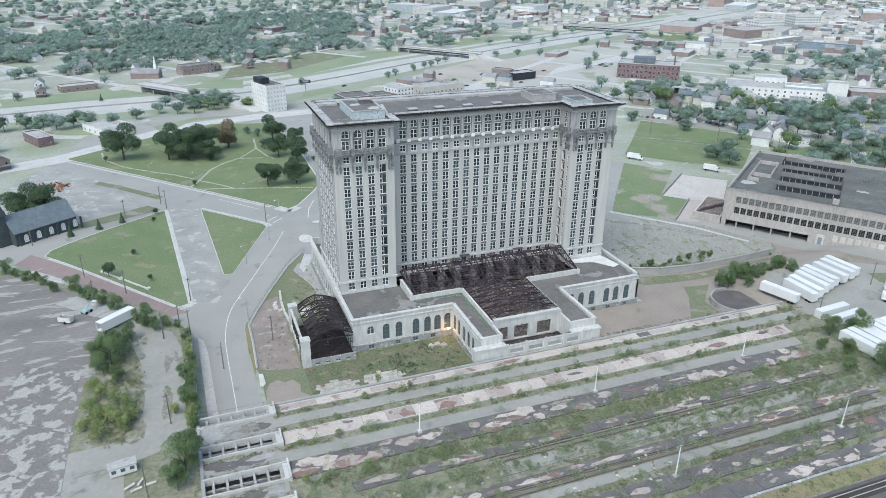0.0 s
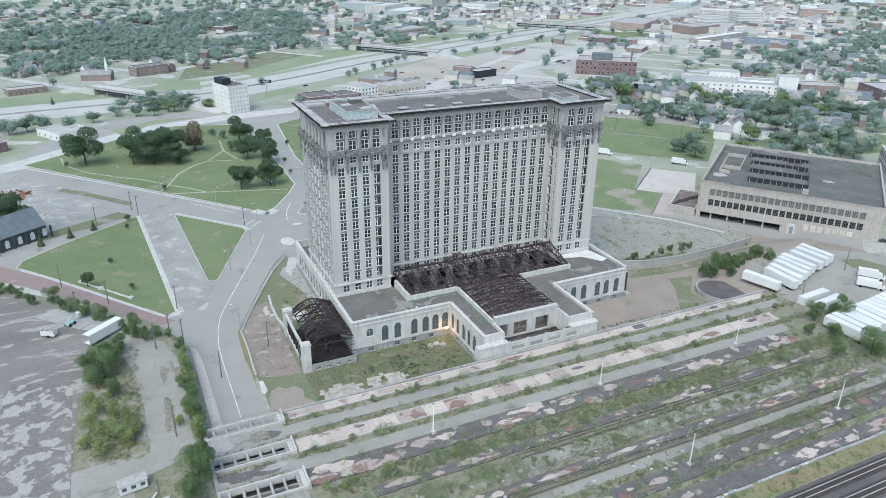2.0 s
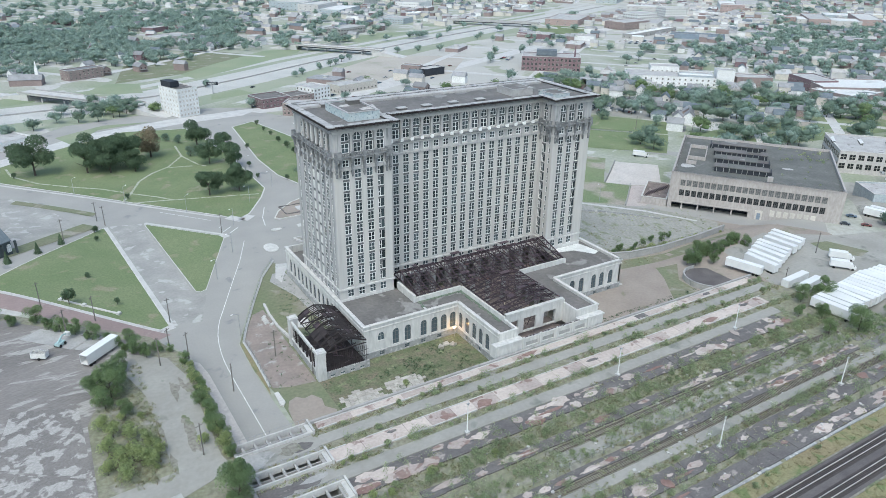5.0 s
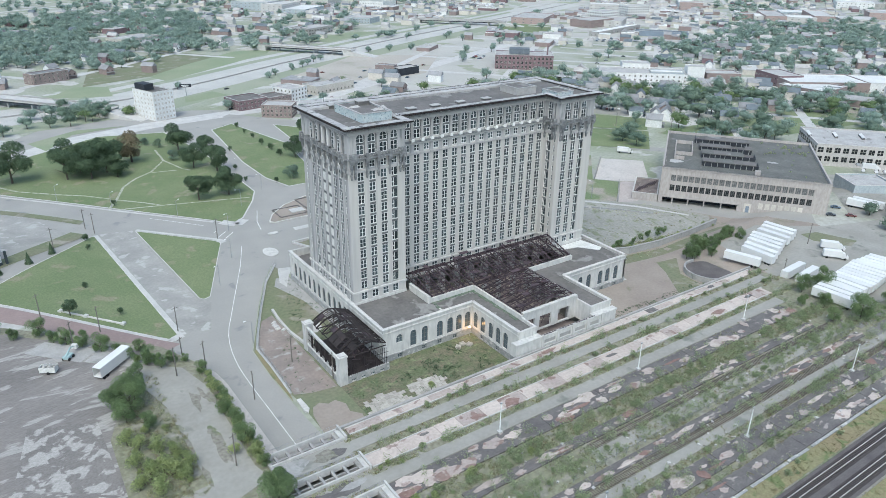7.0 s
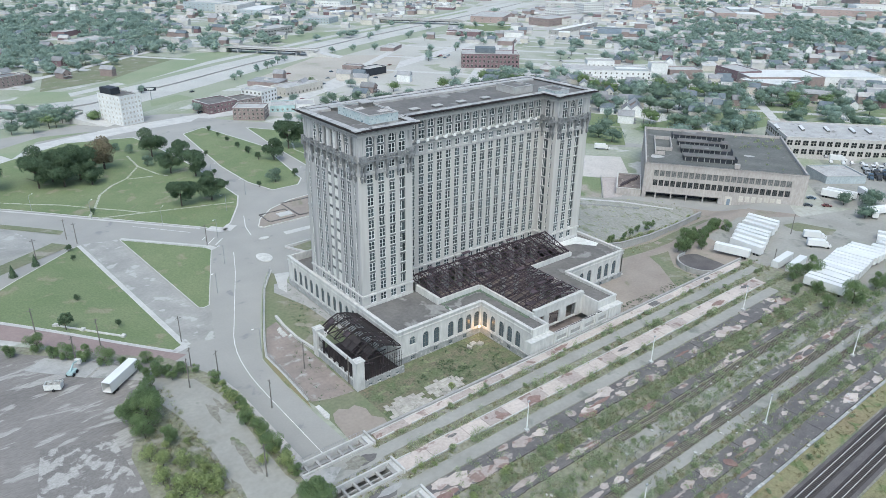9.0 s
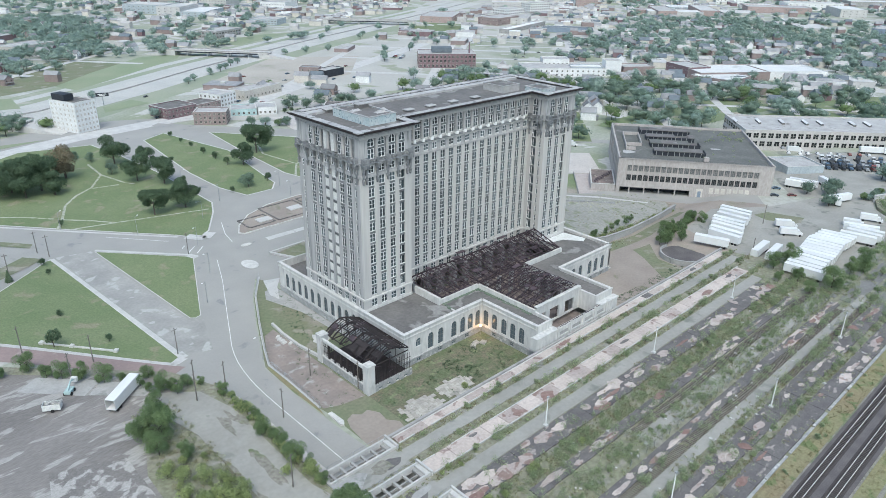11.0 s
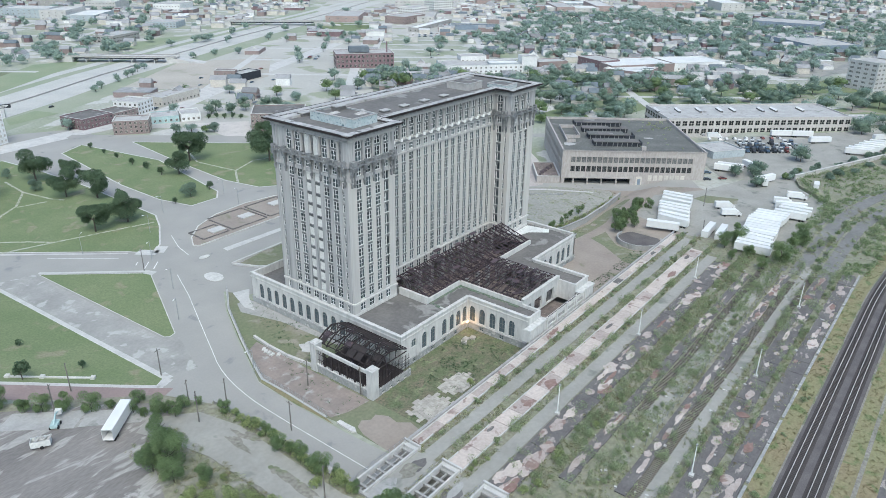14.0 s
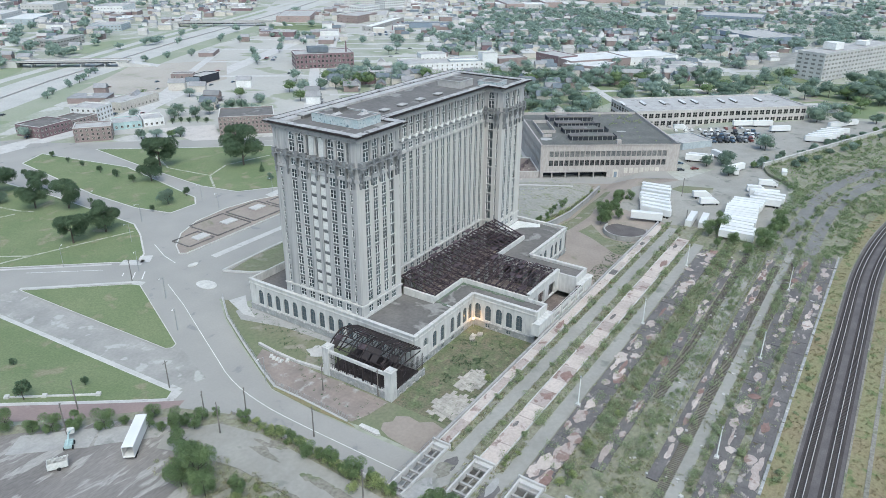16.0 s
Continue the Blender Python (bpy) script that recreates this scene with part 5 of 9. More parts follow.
for k in range(8):  # sheets left on the slopes
    y = 187.0 + k * 2.95
    for x0, x1, share in ((34.1, 36.4, 0.75), (36.4, 38.8, 0.9), (38.8, 41.1, 0.95), (27.9, 29.8, 0.4), (29.8, 31.6, 0.6)):
        if rnd.random() < share:
            g = Geo()
            z0, z1, d = rib_z(x0) + 0.1, rib_z(x1) + 0.1, rnd.uniform(2.1, 2.9)
            g.hexa([(x0, y, z0), (x1, y, z1), (x1, y + d, z1), (x0, y + d, z0), (x0, y, z0 + 0.08), (x1, y, z1 + 0.08), (x1, y + d, z1 + 0.08), (x0, y + d, z0 + 0.08)])
            part("roof_sheet", g, SOOT_SHADE if rnd.random() < 0.75 else RUST, shed, "blackened roof sheet")
g = Geo()
for k in range(40):  # burnt timbers and sheets fallen inside
    x, y = rnd.uniform(28, 40), rnd.uniform(188, 209)
    g.bar((x, y, rnd.uniform(0.7, 3)), (x + rnd.uniform(-3, 3), y + rnd.uniform(-3, 3), rnd.uniform(0.6, 4)), rnd.uniform(0.15, 0.6), 0.15)
tagged(part("debris", g, RUST, shed, "fallen charred timbers"), kind="stuff")

# work lamp in the court's corner
lamp = thing("work_lamp", "lit work lamp on a stand in the court corner", "lamp", pose(73.6, 187.6, -2.0))
g = Geo()
g.tube((0, 0, 0), (0, 0, 5.2), 0.07, 0.06)
for a in range(3):
    g.bar((0, 0, 1.0), (0.8 * math.cos(a * 2.1), 0.8 * math.sin(a * 2.1), 0), 0.06)
part("stand", g, STEEL, lamp)
g = Geo()
g.box(-0.35, -0.2, 5.2, 0.35, 0.2, 5.7)
part("head", g, glow("warm_lamp", (1.0, 0.5, 0.18), 16.0), lamp, "glowing warm lamp head")
lamp_data = bpy.data.lights.new("work_light", "POINT")
lamp_data.energy, lamp_data.color, lamp_data.shadow_soft_size = 140.0, (1.0, 0.52, 0.2), 0.5
bulb = new("work_light", lamp_data)
bulb.matrix_world = pose(73.1, 186.6, 3.6)

# ---- platforms, tracks and underpass wells ----
rnd = random.Random(11)


def blot(cx, cy, rx, ry, r, n=11):
    """An uneven outline round a centre."""
    k = r.uniform(0, 6)
    return [(cx + rx * math.cos(t) * max(0.4, 0.8 + 0.5 * noise.noise((k + math.cos(t) * 1.7, math.sin(t) * 1.7, cx))), cy + ry * math.sin(t) * max(0.4, 0.85 + 0.5 * noise.noise((k, math.cos(t) * 1.7, math.sin(t) * 1.7 + cy)))) for t in np.linspace(0, 2 * math.pi, n + 1)[:-1]]


def platform(x0, x1, y0, y1, style, seed):
    """A derelict platform of slabs; style is the share of slabs worn down to dark bitumen."""
    r = random.Random(seed)
    t = thing("platform", "derelict railway platform of cracked slabs with worn patches", "platform", pose(0, 0, DECK - 0.12), "platforms")
    x = x0
    while x < x1:
        w = min(r.uniform(4.5, 8.5), x1 - x)
        if w < 1:
            break
        q = 0.5 + 0.62 * noise.noise((x * 0.045, y0 * 3.1, 1.5)) + r.uniform(-0.22, 0.22)
        mat = BITUMEN if q < style or (style > 0.5 and r.random() < 0.7) else (PLATFORM_WORN if r.random() > 0.75 else PLATFORM)
        g = Geo()
        top = 0.32 + r.uniform(-0.05, 0.05)
        e0, e1 = r.uniform(-0.15, 0.15), r.uniform(-0.15, 0.15)
        j = 0.02
        g.hexa([(x + j, y0 + e0, 0), (x + w - j, y0 + e1, 0), (x + w - j, y1, 0), (x + j, y1, 0), (x + j, y0 + e0, top), (x + w - j, y0 + e1, top + r.uniform(-0.04, 0.04)), (x + w - j, y1, top), (x + j, y1, top)])
        part("slab", g, mat, t)
        for _ in range((r.choice((1, 2, 2, 3)) if q > style - 0.12 else r.choice((0, 1, 1))) if style > 0.2 else r.choice((0, 0, 0, 1))):
            g = Geo()
            over = mat is BITUMEN
            g.disc(blot(x + r.uniform(1, w - 0.6), r.uniform(y0 + 0.9, y1 - 0.9), r.uniform(1.0, 4.8), r.uniform(0.35, (y1 - y0) * 0.36), r, 21), top - 0.1, top + 0.05 + r.random() * 0.03)
            part("patch", g, (PLATFORM_WORN if r.random() < 0.55 else (PLATFORM if r.random() < 0.75 else PLATFORM_RED)) if over else (BITUMEN if r.random() < 0.35 else PLATFORM_RED), t)
        x += w
    if style < 0.5:  # pale edging stones on both sides
        for y in (y0 - 0.1, y1 - 0.25):
            x = x0
            while x < x1 - 4:
                w = r.uniform(4, 8)
                if r.random() < 0.82:
                    g = Geo()
                    g.box(x, y, 0.0, x + w - 0.12, y + 0.3, 0.42)
                    part("edging", g, CONCRETE, t)
                x += w
    return t


platform(14.5, 188, 159.1, 162.0, 0.04, 1)
platform(13.6, 178, 145.4, 150.2, 0.05, 2)
platform(13.6, 172, 132.4, 138.5, 0.6, 3)
platform(26, 168, 123.5, 126.6, 0.7, 4)
platform(30, 176, 111.5, 114.4, 0.75, 5)
platform(20, 182, 98.6, 103.7, 0.78, 6)
platform(10, 192, 91.7, 96.4, 0.85, 7)

yard_wall = Geo()
x = 12.2
while x < 189:
    yard_wall.box(x, 162.1, 0, min(x + 9.0, 190), 162.7, DECK + 0.65)
    yard_wall.box(x + 0.04, 162.05, DECK + 0.65, min(x + 8.94, 190), 162.75, DECK + 0.8)
    x += 9.0
setting("wall_yard", yard_wall, CONCRETE_GREY, "pale concrete retaining wall along the platform", "wall")
g = Geo()
x = -6.0
while x < 192:
    w = rnd.uniform(4, 8)
    g.box(x, 90.8 + rnd.uniform(-0.05, 0.05), 3.8, x + w - 0.15, 91.5, DECK + 0.3 + rnd.uniform(-0.2, 0.15))
    x += w + rnd.choice((0, 0, 0, 1.5))
setting("wall_track_edge", g, GRANITE, "cracked pale concrete edge above the live tracks", "wall")


def curve_y(y, x):
    return y - 0.0011 * max(0, x - 165) ** 2


def track(y, x0, x1, bend=False, z=DECK, pieces=True, name="track", sleepers=True):
    t = thing(name, "rusty disused railway track on grey sleepers" if pieces else "live railway track with shiny rails on dark ballast", "railway track", pose(0, 0, z - 0.12), "tracks")
    for side in (-0.72, 0.72):
        g = Geo()
        xs = [float(v) for v in np.arange(x0, x1 + 0.1, 6.0)] if bend else [x0, x1]
        g.ribbon([(v, curve_y(y + side, v) if bend else y + side, 0.24) for v in xs], 0.1 if pieces else 0.16, 0.18)
        part("rail", g, RAIL_RUST if pieces else RAIL, t)
    g = Geo()
    g.box(-1.25, -0.11, 0.02, 1.25, 0.11, 0.2)
    me = g.mesh("sleeper", TIMBER if pieces else CREOSOTE)
    rest = Geo()
    step = 0.72
    for i, x in enumerate(np.arange(x0 + 0.4, x1, step)):
        m = pose(x, curve_y(y, x) if bend else y, 0, 0, 0, 90 + rnd.uniform(-2, 2))
        if pieces and i < 130:
            part("sleeper", me, None, t, "", m)
        else:
            add_geo_from(me, m, rest)
    if rest.v:
        tagged(part("sleepers_joined", rest, TIMBER if pieces else CREOSOTE, t), kind="stuff")
    return t


track(121.8, 62, 180)
track(110.1, 20, 172)
track(105.3, 112, 182)
for nm, y0, y1, mat in (("ballast", 75.4, 86.2, BALLAST), ("verge", 86.2, 90.8, YELLOW_GRASS), ("verge_south", 66.5, 75.4, YELLOW_GRASS), ("service_road", 40.0, 66.5, BITUMEN)):
    g = Geo()
    xs = list(range(-60, 430, 10))
    for a, b in zip(xs, xs[1:]):
        g.hexa([(a, curve_y(y0, a), 4.4), (b, curve_y(y0, b), 4.4), (b, curve_y(y1, b), 4.4), (a, curve_y(y1, a), 4.4), (a, curve_y(y0, a), DECK - 0.05), (b, curve_y(y0, b), DECK - 0.05), (b, curve_y(y1, b), DECK - 0.05), (a, curve_y(y1, a), DECK - 0.05)])
    setting(nm, g, mat, {"ballast": "dark stone ballast", "verge": "dry yellow-green trackside grass", "verge_south": "dry yellow-green trackside grass", "service_road": "dark service strip south of the tracks"}[nm], "verge")
for y, w in ((70.8, 1.0), (75.4, 0.5), (86.2, 0.4)):
    g = Geo()
    xs = list(range(-60, 430, 10))
    for a, b in zip(xs, xs[1:]):
        g.bar((a, curve_y(y, a), DECK), (b, curve_y(y, b), DECK), w, 0.2)
    setting("trackside_path", g, GRAVEL, "pale gravel edge of the tracks", "path")
track(83.5, -60, 420, True, DECK + 0.1, False, "live_track")
g = Geo()
xs = list(range(-60, 430, 10))
for y in (78.3, 83.5):
    g = Geo()
    for a, b in zip(xs, xs[1:]):
        g.bar((a, curve_y(y, a), DECK - 0.07), (b, curve_y(y, b), DECK - 0.07), 3.4, 0.12)
    setting("oiled_ballast", g, OILED, "oil-darkened ballast under a live track", "ballast")
track(78.3, -60, 420, True, DECK + 0.1, False, "live_track")

# curved cinder ways east of the platforms
def way_y(k, x):
    """Middle of the two old cinder ways that bend south past the platforms."""
    return (110.4, 101.3)[k] - (1.0e-5, 1.26e-5)[k] * max(0, x - 200) ** 3


g = Geo()
for k, side, wide in ((0, 0.0, 5.6), (0, 5.2, 2.2), (1, 0.0, 5.2), (1, 4.4, 1.6)):
    pts = [(x, way_y(k, x) + side) for x in range(180, 360, 6)]
    for a, b in zip(pts, pts[1:]):
        g.bar((*a, DECK - 0.05), (*b, DECK - 0.05), wide, 0.1)
setting("cinder_way", g, CINDER_DARK, "grey cinder ways curving through weeds", "path")

# light wells over the street that passes under the tracks
def well(y0, y1):
    t = thing("underpass_well", "open concrete well with beams over the underpass", "light well", pose(0, 0, DECK), "underpass wells")
    for y in (y0, y1):
        g = Geo()
        g.box(-6.8, y - 0.22, -1.2, 13.0, y + 0.22, 0.75)
        part("parapet", g, CONCRETE, t, "pale concrete parapet")
    g = Geo()
    g.box(11.6, y0 + 0.3, -0.9, 13.0, y1 - 0.3, 0.6)
    g.box(12.7, y0 - 0.6, -0.9, 13.2, y1 + 0.6, 1.3)
    part("end_wall", g, CONCRETE, t)
    for x in np.arange(-4.4, 11.5, 3.1):
        g = Geo()
        g.box(x - 0.3, y0 + 0.3, -0.8, x + 0.3, y1 - 0.3, -0.1)
        part("beam", g, CONCRETE_GREY, t)
    g = Geo()
    g.box(-6.8, (y0 + y1) / 2 - 0.15, -1.0, 11.6, (y0 + y1) / 2 + 0.15, -0.35)
    part("girder", g, CONCRETE_GREY, t)
    g = Geo()
    for x in np.arange(-6.6, 12.8, 1.9):
        g.bar((x, y1, 0.9), (x, y1, 2.0), 0.07)
    g.bar((-6.6, y1, 2.0), (12.6, y1, 2.0), 0.06)
    part("railing", g, STEEL, t)


for y0, y1 in ((158.4, 162.4), (145.8, 150.4), (132.6, 138.4), (122.4, 126.6)):
    well(y0, y1)
g = Geo()
for x in (-6.6, 11.7):
    g.box(x - 0.4, 91, 0, x + 0.4, 214 if x < 0 else 162.2, DECK + (0.5 if x < 0 else -0.2))
setting("wall_underpass", g, CONCRETE_GREY, "grey concrete walls of the underpass", "wall")

lamp_proto = None
for x, y in ((46.8, 138.7), (98.9, 138.6), (151.5, 139.2), (46.0, 102.3), (98.6, 102.4), (151.5, 103.0)):
    if lamp_proto is None:
        lamp_proto = thing("lamp_post", "tall white-painted steel yard lamp post", "lamp post", pose(x, y, DECK), "yard lamp posts")
        g = Geo()
        g.tube((0, 0, 0), (0, 0, 9.2), 0.17, 0.1)
        part("pole", g, FRAME_WHITE, lamp_proto)
        g = Geo()
        g.box(-0.55, -0.55, 0, 0.55, 0.55, 0.7)
        part("base", g, CONCRETE, lamp_proto)
        g = Geo()
        g.box(-0.35, -0.2, 9.1, 0.35, 0.2, 9.4)
        part("head", g, STEEL, lamp_proto)
    else:
        copy_thing(lamp_proto, pose(x, y, DECK))

fence = thing("wire_fence", "old wire fence with thin grey posts between tracks", "fence", pose(0, 0, DECK))
g = Geo()
g.tube((0, 0, 0), (0, 0, 2.0), 0.06)
me = g.mesh("post", STEEL)
for x in np.arange(50, 182, 3.6):
    part("post", me, None, fence, "", pose(x, 115.3 + rnd.uniform(-0.1, 0.1), 0, rnd.uniform(-4, 4)))
g = Geo()
for z in (0.7, 1.3, 1.9):
    g.bar((50, 115.3, z), (182, 115.3, z), 0.03)
part("wire", g, STEEL, fence)

# rubble and broken slabs strewn over the yard
g = Geo()
for k in range(130):
    x, y = rnd.uniform(14, 190), rnd.choice((rnd.uniform(92, 131), rnd.uniform(104, 127)))
    s = rnd.uniform(0.2, 0.7)
    h = rnd.uniform(0.1, 0.35)
    a = rnd.uniform(0, 3)
    c, d = math.cos(a) * s, math.sin(a) * s
    g.prism([(x + c, y + d), (x - d * 0.7, y + c * 0.7), (x - c, y - d), (x + d * 0.8, y - c * 0.8)], DECK - 0.15, DECK + h)
setting("rubble", g, CONCRETE, "scattered pale lumps of broken concrete", "rubble", kind="stuff")

# worn dark sheets and weeds on the bridge decks
for y0, y1 in ((151, 158), (139, 145.3), (127, 132), (92, 122)):
    t = thing("deck_patch", "dark worn asphalt patches on the bridge deck", "asphalt patch", pose(0, 0, DECK - 0.05), "deck patches")
    for k in range(5 if y1 - y0 < 10 else 14):
        g = Geo()
        g.prism(blot(rnd.uniform(-5, 10), rnd.uniform(y0 + 1, y1 - 1), rnd.uniform(2, 5), rnd.uniform(1, 2.6), rnd, 17), 0, 0.1 + 0.006 * k)
        part("patch", g, rnd.choice((BITUMEN, GRAVEL, CONCRETE_GREY)), t)

# broken paving in the station court
for cx, cy, rx, ry in ((33, 170.5, 7.6, 5.4), (46.5, 172.0, 7.0, 4.0)):
    t = thing("court_paving", "broken pale concrete paving in the grass", "paving", pose(0, 0, 0.1), "court paving")
    for i in range(-6, 7):
        for j in range(-4, 5):
            x, y = cx + i * 1.3 + rnd.uniform(-0.05, 0.05) + 0.3 * j, cy + j * 1.2 + rnd.uniform(-0.05, 0.05)
            if ((x - cx) / rx) ** 2 + ((y - cy) / ry) ** 2 < 1.0 + rnd.uniform(-0.55, 0.1):
                g = Geo()
                turn = rnd.uniform(-0.06, 0.06)
                q = [(x + rnd.uniform(0.58, 0.72) * (sx * math.cos(turn) - sy * math.sin(turn)), y + rnd.uniform(0.55, 0.68) * (sx * math.sin(turn) + sy * math.cos(turn))) for sx, sy in ((-1, -1), (0.1, -1), (1, -1), (1, 1), (-0.2, 1), (-1, 1))]
                g.prism(q, 0, 0.1 + rnd.uniform(0, 0.06))
                part("slab", g, COURT_SLAB, t)

# ---- trees, shrubs and weeds ----
def leaf_mesh(name, centres, sizes, normals, mat, rng, k=4, core=None):
    """Many small leaf clumps: one bent card of leaves each, set round a crown."""
    n = len(centres)
    nrm = normals / np.maximum(np.linalg.norm(normals, axis=1, keepdims=True), 1e-6)
    ref = rng.normal(size=(n, 3))
    u = np.cross(nrm, ref)
    u /= np.maximum(np.linalg.norm(u, axis=1, keepdims=True), 1e-6)
    w = np.cross(nrm, u)
    s = sizes[:, None]
    a = rng.uniform(0.55, 1.0, (n, 1))
    p = np.stack([centres - u * s * 0.5, centres - w * s * 0.5 * a + nrm * s * 0.15, centres + u * s * 0.5, centres + w * s * 0.5 * a + nrm * s * 0.1][:k], axis=1).reshape(-1, 3)
    faces = np.arange(k * n, dtype=np.int32)
    starts = np.arange(0, k * n, k, dtype=np.int32)
    if core is not None:
        starts = np.concatenate([starts, k * n + np.arange(0, len(core[1]), 3, dtype=np.int32)])
        faces = np.concatenate([faces, core[1].astype(np.int32) + k * n])
        p = np.concatenate([p, core[0]])
    me = bpy.data.meshes.new(name)
    me.vertices.add(len(p))
    me.vertices.foreach_set("co", p.astype(np.float32).ravel())
    me.loops.add(len(faces))
    me.loops.foreach_set("vertex_index", faces)
    me.polygons.add(len(starts))
    me.polygons.foreach_set("loop_start", starts)
    me.update(calc_edges=True)
    me.materials.append(mat)
    return me


def crown_points(rng, n, rx, rz, lobes=9, fill=0.35):
    """Leaf places and outward ways of an uneven crown of several lobes, its foot at z 0."""
    c = rng.normal(size=(lobes, 3))
    c /= np.linalg.norm(c, axis=1, keepdims=True)
    c *= rng.uniform(0.3, 0.74, (lobes, 1))
    r = rng.uniform(0.24, 0.52, lobes)
    k = rng.integers(0, lobes, n)
    d = rng.normal(size=(n, 3))
    d[:, 2] = np.abs(d[:, 2]) * rng.choice([1, 1, 1, -0.6], n)
    d /= np.linalg.norm(d, axis=1, keepdims=True)
    rad = r[k] * np.where(rng.random(n) < fill, rng.uniform(0.3, 0.9, n), rng.uniform(0.85, 1.08, n))
    p = c[k] + d * rad[:, None]
    p[:, 2] = np.maximum(p[:, 2], -0.75)
    ways = d + rng.normal(size=(n, 3)) * 0.45
    return p * [rx, rx, rz] + [0, 0, rz * 0.8], ways


def tree_proto(name, label, category, h, rx, mat, seed, n=1400, size=0.62, trunk=0.25, group="park trees"):
    rng = np.random.default_rng(seed)
    t = thing(name, label, category, None, group)
    g = Geo()
    foot = h * 0.16
    g.tube((0, 0, -0.3), (0.1, 0.05, h * 0.5), trunk * 1.3, trunk * 0.5)
    for i in range(6):
        a = i * 1.05 + rng.uniform(0, 0.6)
        g.tube((0, 0, h * (0.2 + 0.05 * i)), (rx * 0.6 * math.cos(a), rx * 0.6 * math.sin(a), h * (0.42 + 0.06 * i)), trunk * 0.45, 0.05, 6)
    part("trunk", g, BARK, t)
    rz = (h - foot) / 1.75
    pts, ways = crown_points(rng, n, rx, rz)
    pts[:, 2] += foot
    part("crown", leaf_mesh("crown", pts, rng.uniform(0.6, 1.3, n) * size, ways, mat, rng), None, t)
    return t


PLACED = set()


def scatter(protos, places):
    """Puts copies of prototypes at (x, y, z, scale)."""
    used = PLACED
    for i, (x, y, z, s) in enumerate(places):
        p = protos[i % len(protos)]
        m = pose(x, y, z, 0, 0, rnd.uniform(0, 360))
        if p.name not in used:
            used.add(p.name)
            p.matrix_basis = m @ Matrix.Scale(s, 4)
            continue
        c = copy_thing(p, m)
        c.matrix_basis = m @ Matrix.Scale(s, 4)


def field_of_leaves(name, places, mat, label, category, size=0.3, per=40, seed=1, flat=0.8):
    """Low weeds: (x, y, z, radius, height) tufts joined into one mesh."""
    rng = np.random.default_rng(seed)
    pl = np.array(places)
    k = np.repeat(np.arange(len(pl)), np.maximum(4, (per * (pl[:, 3] ** 1.3)).astype(int)))
    n = len(k)
    d = rng.normal(size=(n, 3))
    d[:, 2] = np.abs(d[:, 2])
    d /= np.linalg.norm(d, axis=1, keepdims=True)
    rad = rng.uniform(0.35, 1.05, (n, 1))
    c = pl[k, :3] + d * rad * np.stack([pl[k, 3], pl[k, 3], pl[k, 4]], axis=1)
    ways = d + rng.normal(size=(n, 3)) * 0.5
    me = leaf_mesh(name, c, rng.uniform(0.6, 1.4, n) * size, ways, mat, rng)
    return tagged(new(name, me), label, category, "", "stuff")


# park trees
big = [tree_proto("broadleaf_tree", "dark green broadleaf park tree with dense crown", "tree", 14.5, 8.0, LEAF, s, 9000, 0.62, 0.35) for s in (1, 2, 3)]
scatter(big, [(-34.8, 440, 0, 1.4), (-10, 432, 0, 1.2), (1, 427, 0, 1.15), (10, 434, 0, 1.3), (38.5, 364, 0, 0.95), (53.5, 364, 0, 1.0), (54, 455, 0, 1.1), (61, 405, 0, 1.05), (13, 423, 0, 0.85), (52, 418, 0, 0.9), (126.5, 425, 0, 1.3), (108.5, 408, 0, 0.9), (156, 390, 0, 1.45), (182, 425, 0, 1.0), (-60, 330, 4, 1.2), (-70, 338, 4.0, 1.1), (66, 440, 0, 0.8), (-2, 440, 0, 1.1), (-8, 447, 0, 1.15), (4, 446, 0, 1.1)])
bronze = [tree_proto("copper_tree", "bronze-brown leaved park tree", "tree", 11.5, 5.6, LEAF_BROWN, 4, 4200, 0.5, 0.3)]
scatter(bronze, [(25.5, 447, 0, 1.75)])
small = [tree_proto("young_tree", "small round young street tree", "tree", 5.0, 2.1, LEAF, s, 700, 0.45, 0.12, "young trees") for s in (7, 8)]
scatter(small, [(13, 422, 0, 1.5), (2, 377, 0, 0.7), (-17.5, 337, 1, 0.8), (101.5, 414, 0, 1.0), (102, 429, 0, 1.1), (101.5, 443, 0, 0.9), (103, 462, 0, 0.8), (102, 475, 0, 0.7), (103, 493, 0, 0.9), (103.7, 373.5, 0, 1.0), (194.3, 503.5, 0, 1.0), (198, 499, 0, 1.0), (202, 495.5, 0, 1.0), (205.8, 491, 0, 1.0), (209.2, 486.5, 0, 1.0), (-33.5, 267, 3.0, 1.25), (-18.3, 326, 1.4, 0.6), (-19, 262, 1.4, 0.6), (-25.5, 288, 2.0, 0.6), (150, 300, 0, 0.6), (-45, 440, 0, 0.8), (75, 470, 0, 0.9), (80, 440, 0, 0.8), (70, 402, 0, 0.7), (68, 380, 0, 0.7), (81, 369, 0, 0.7)])
bushy = [tree_proto("rounded_shrub", "grey-green multi-stemmed shrub tree on the lawn", "shrub", 7.5, 4.6, LEAF_HAZY, 9, 3000, 0.36, 0.15, "lawn shrubs")]
scatter(bushy, [(91, 371, 0, 1.15), (145.5, 358, 0, 0.6), (46, 438, 0, 0.95), (46, 470, 0, 0.8), (40, 478, 0, 0.8)])
conif = thing("conifer", "small dark conical conifer on the lawn", "tree", None, "conifers")
g = Geo()
g.tube((0, 0, 0), (0, 0, 1.5), 0.12)
part("trunk", g, BARK, conif)
rng = np.random.default_rng(3)
n = 700
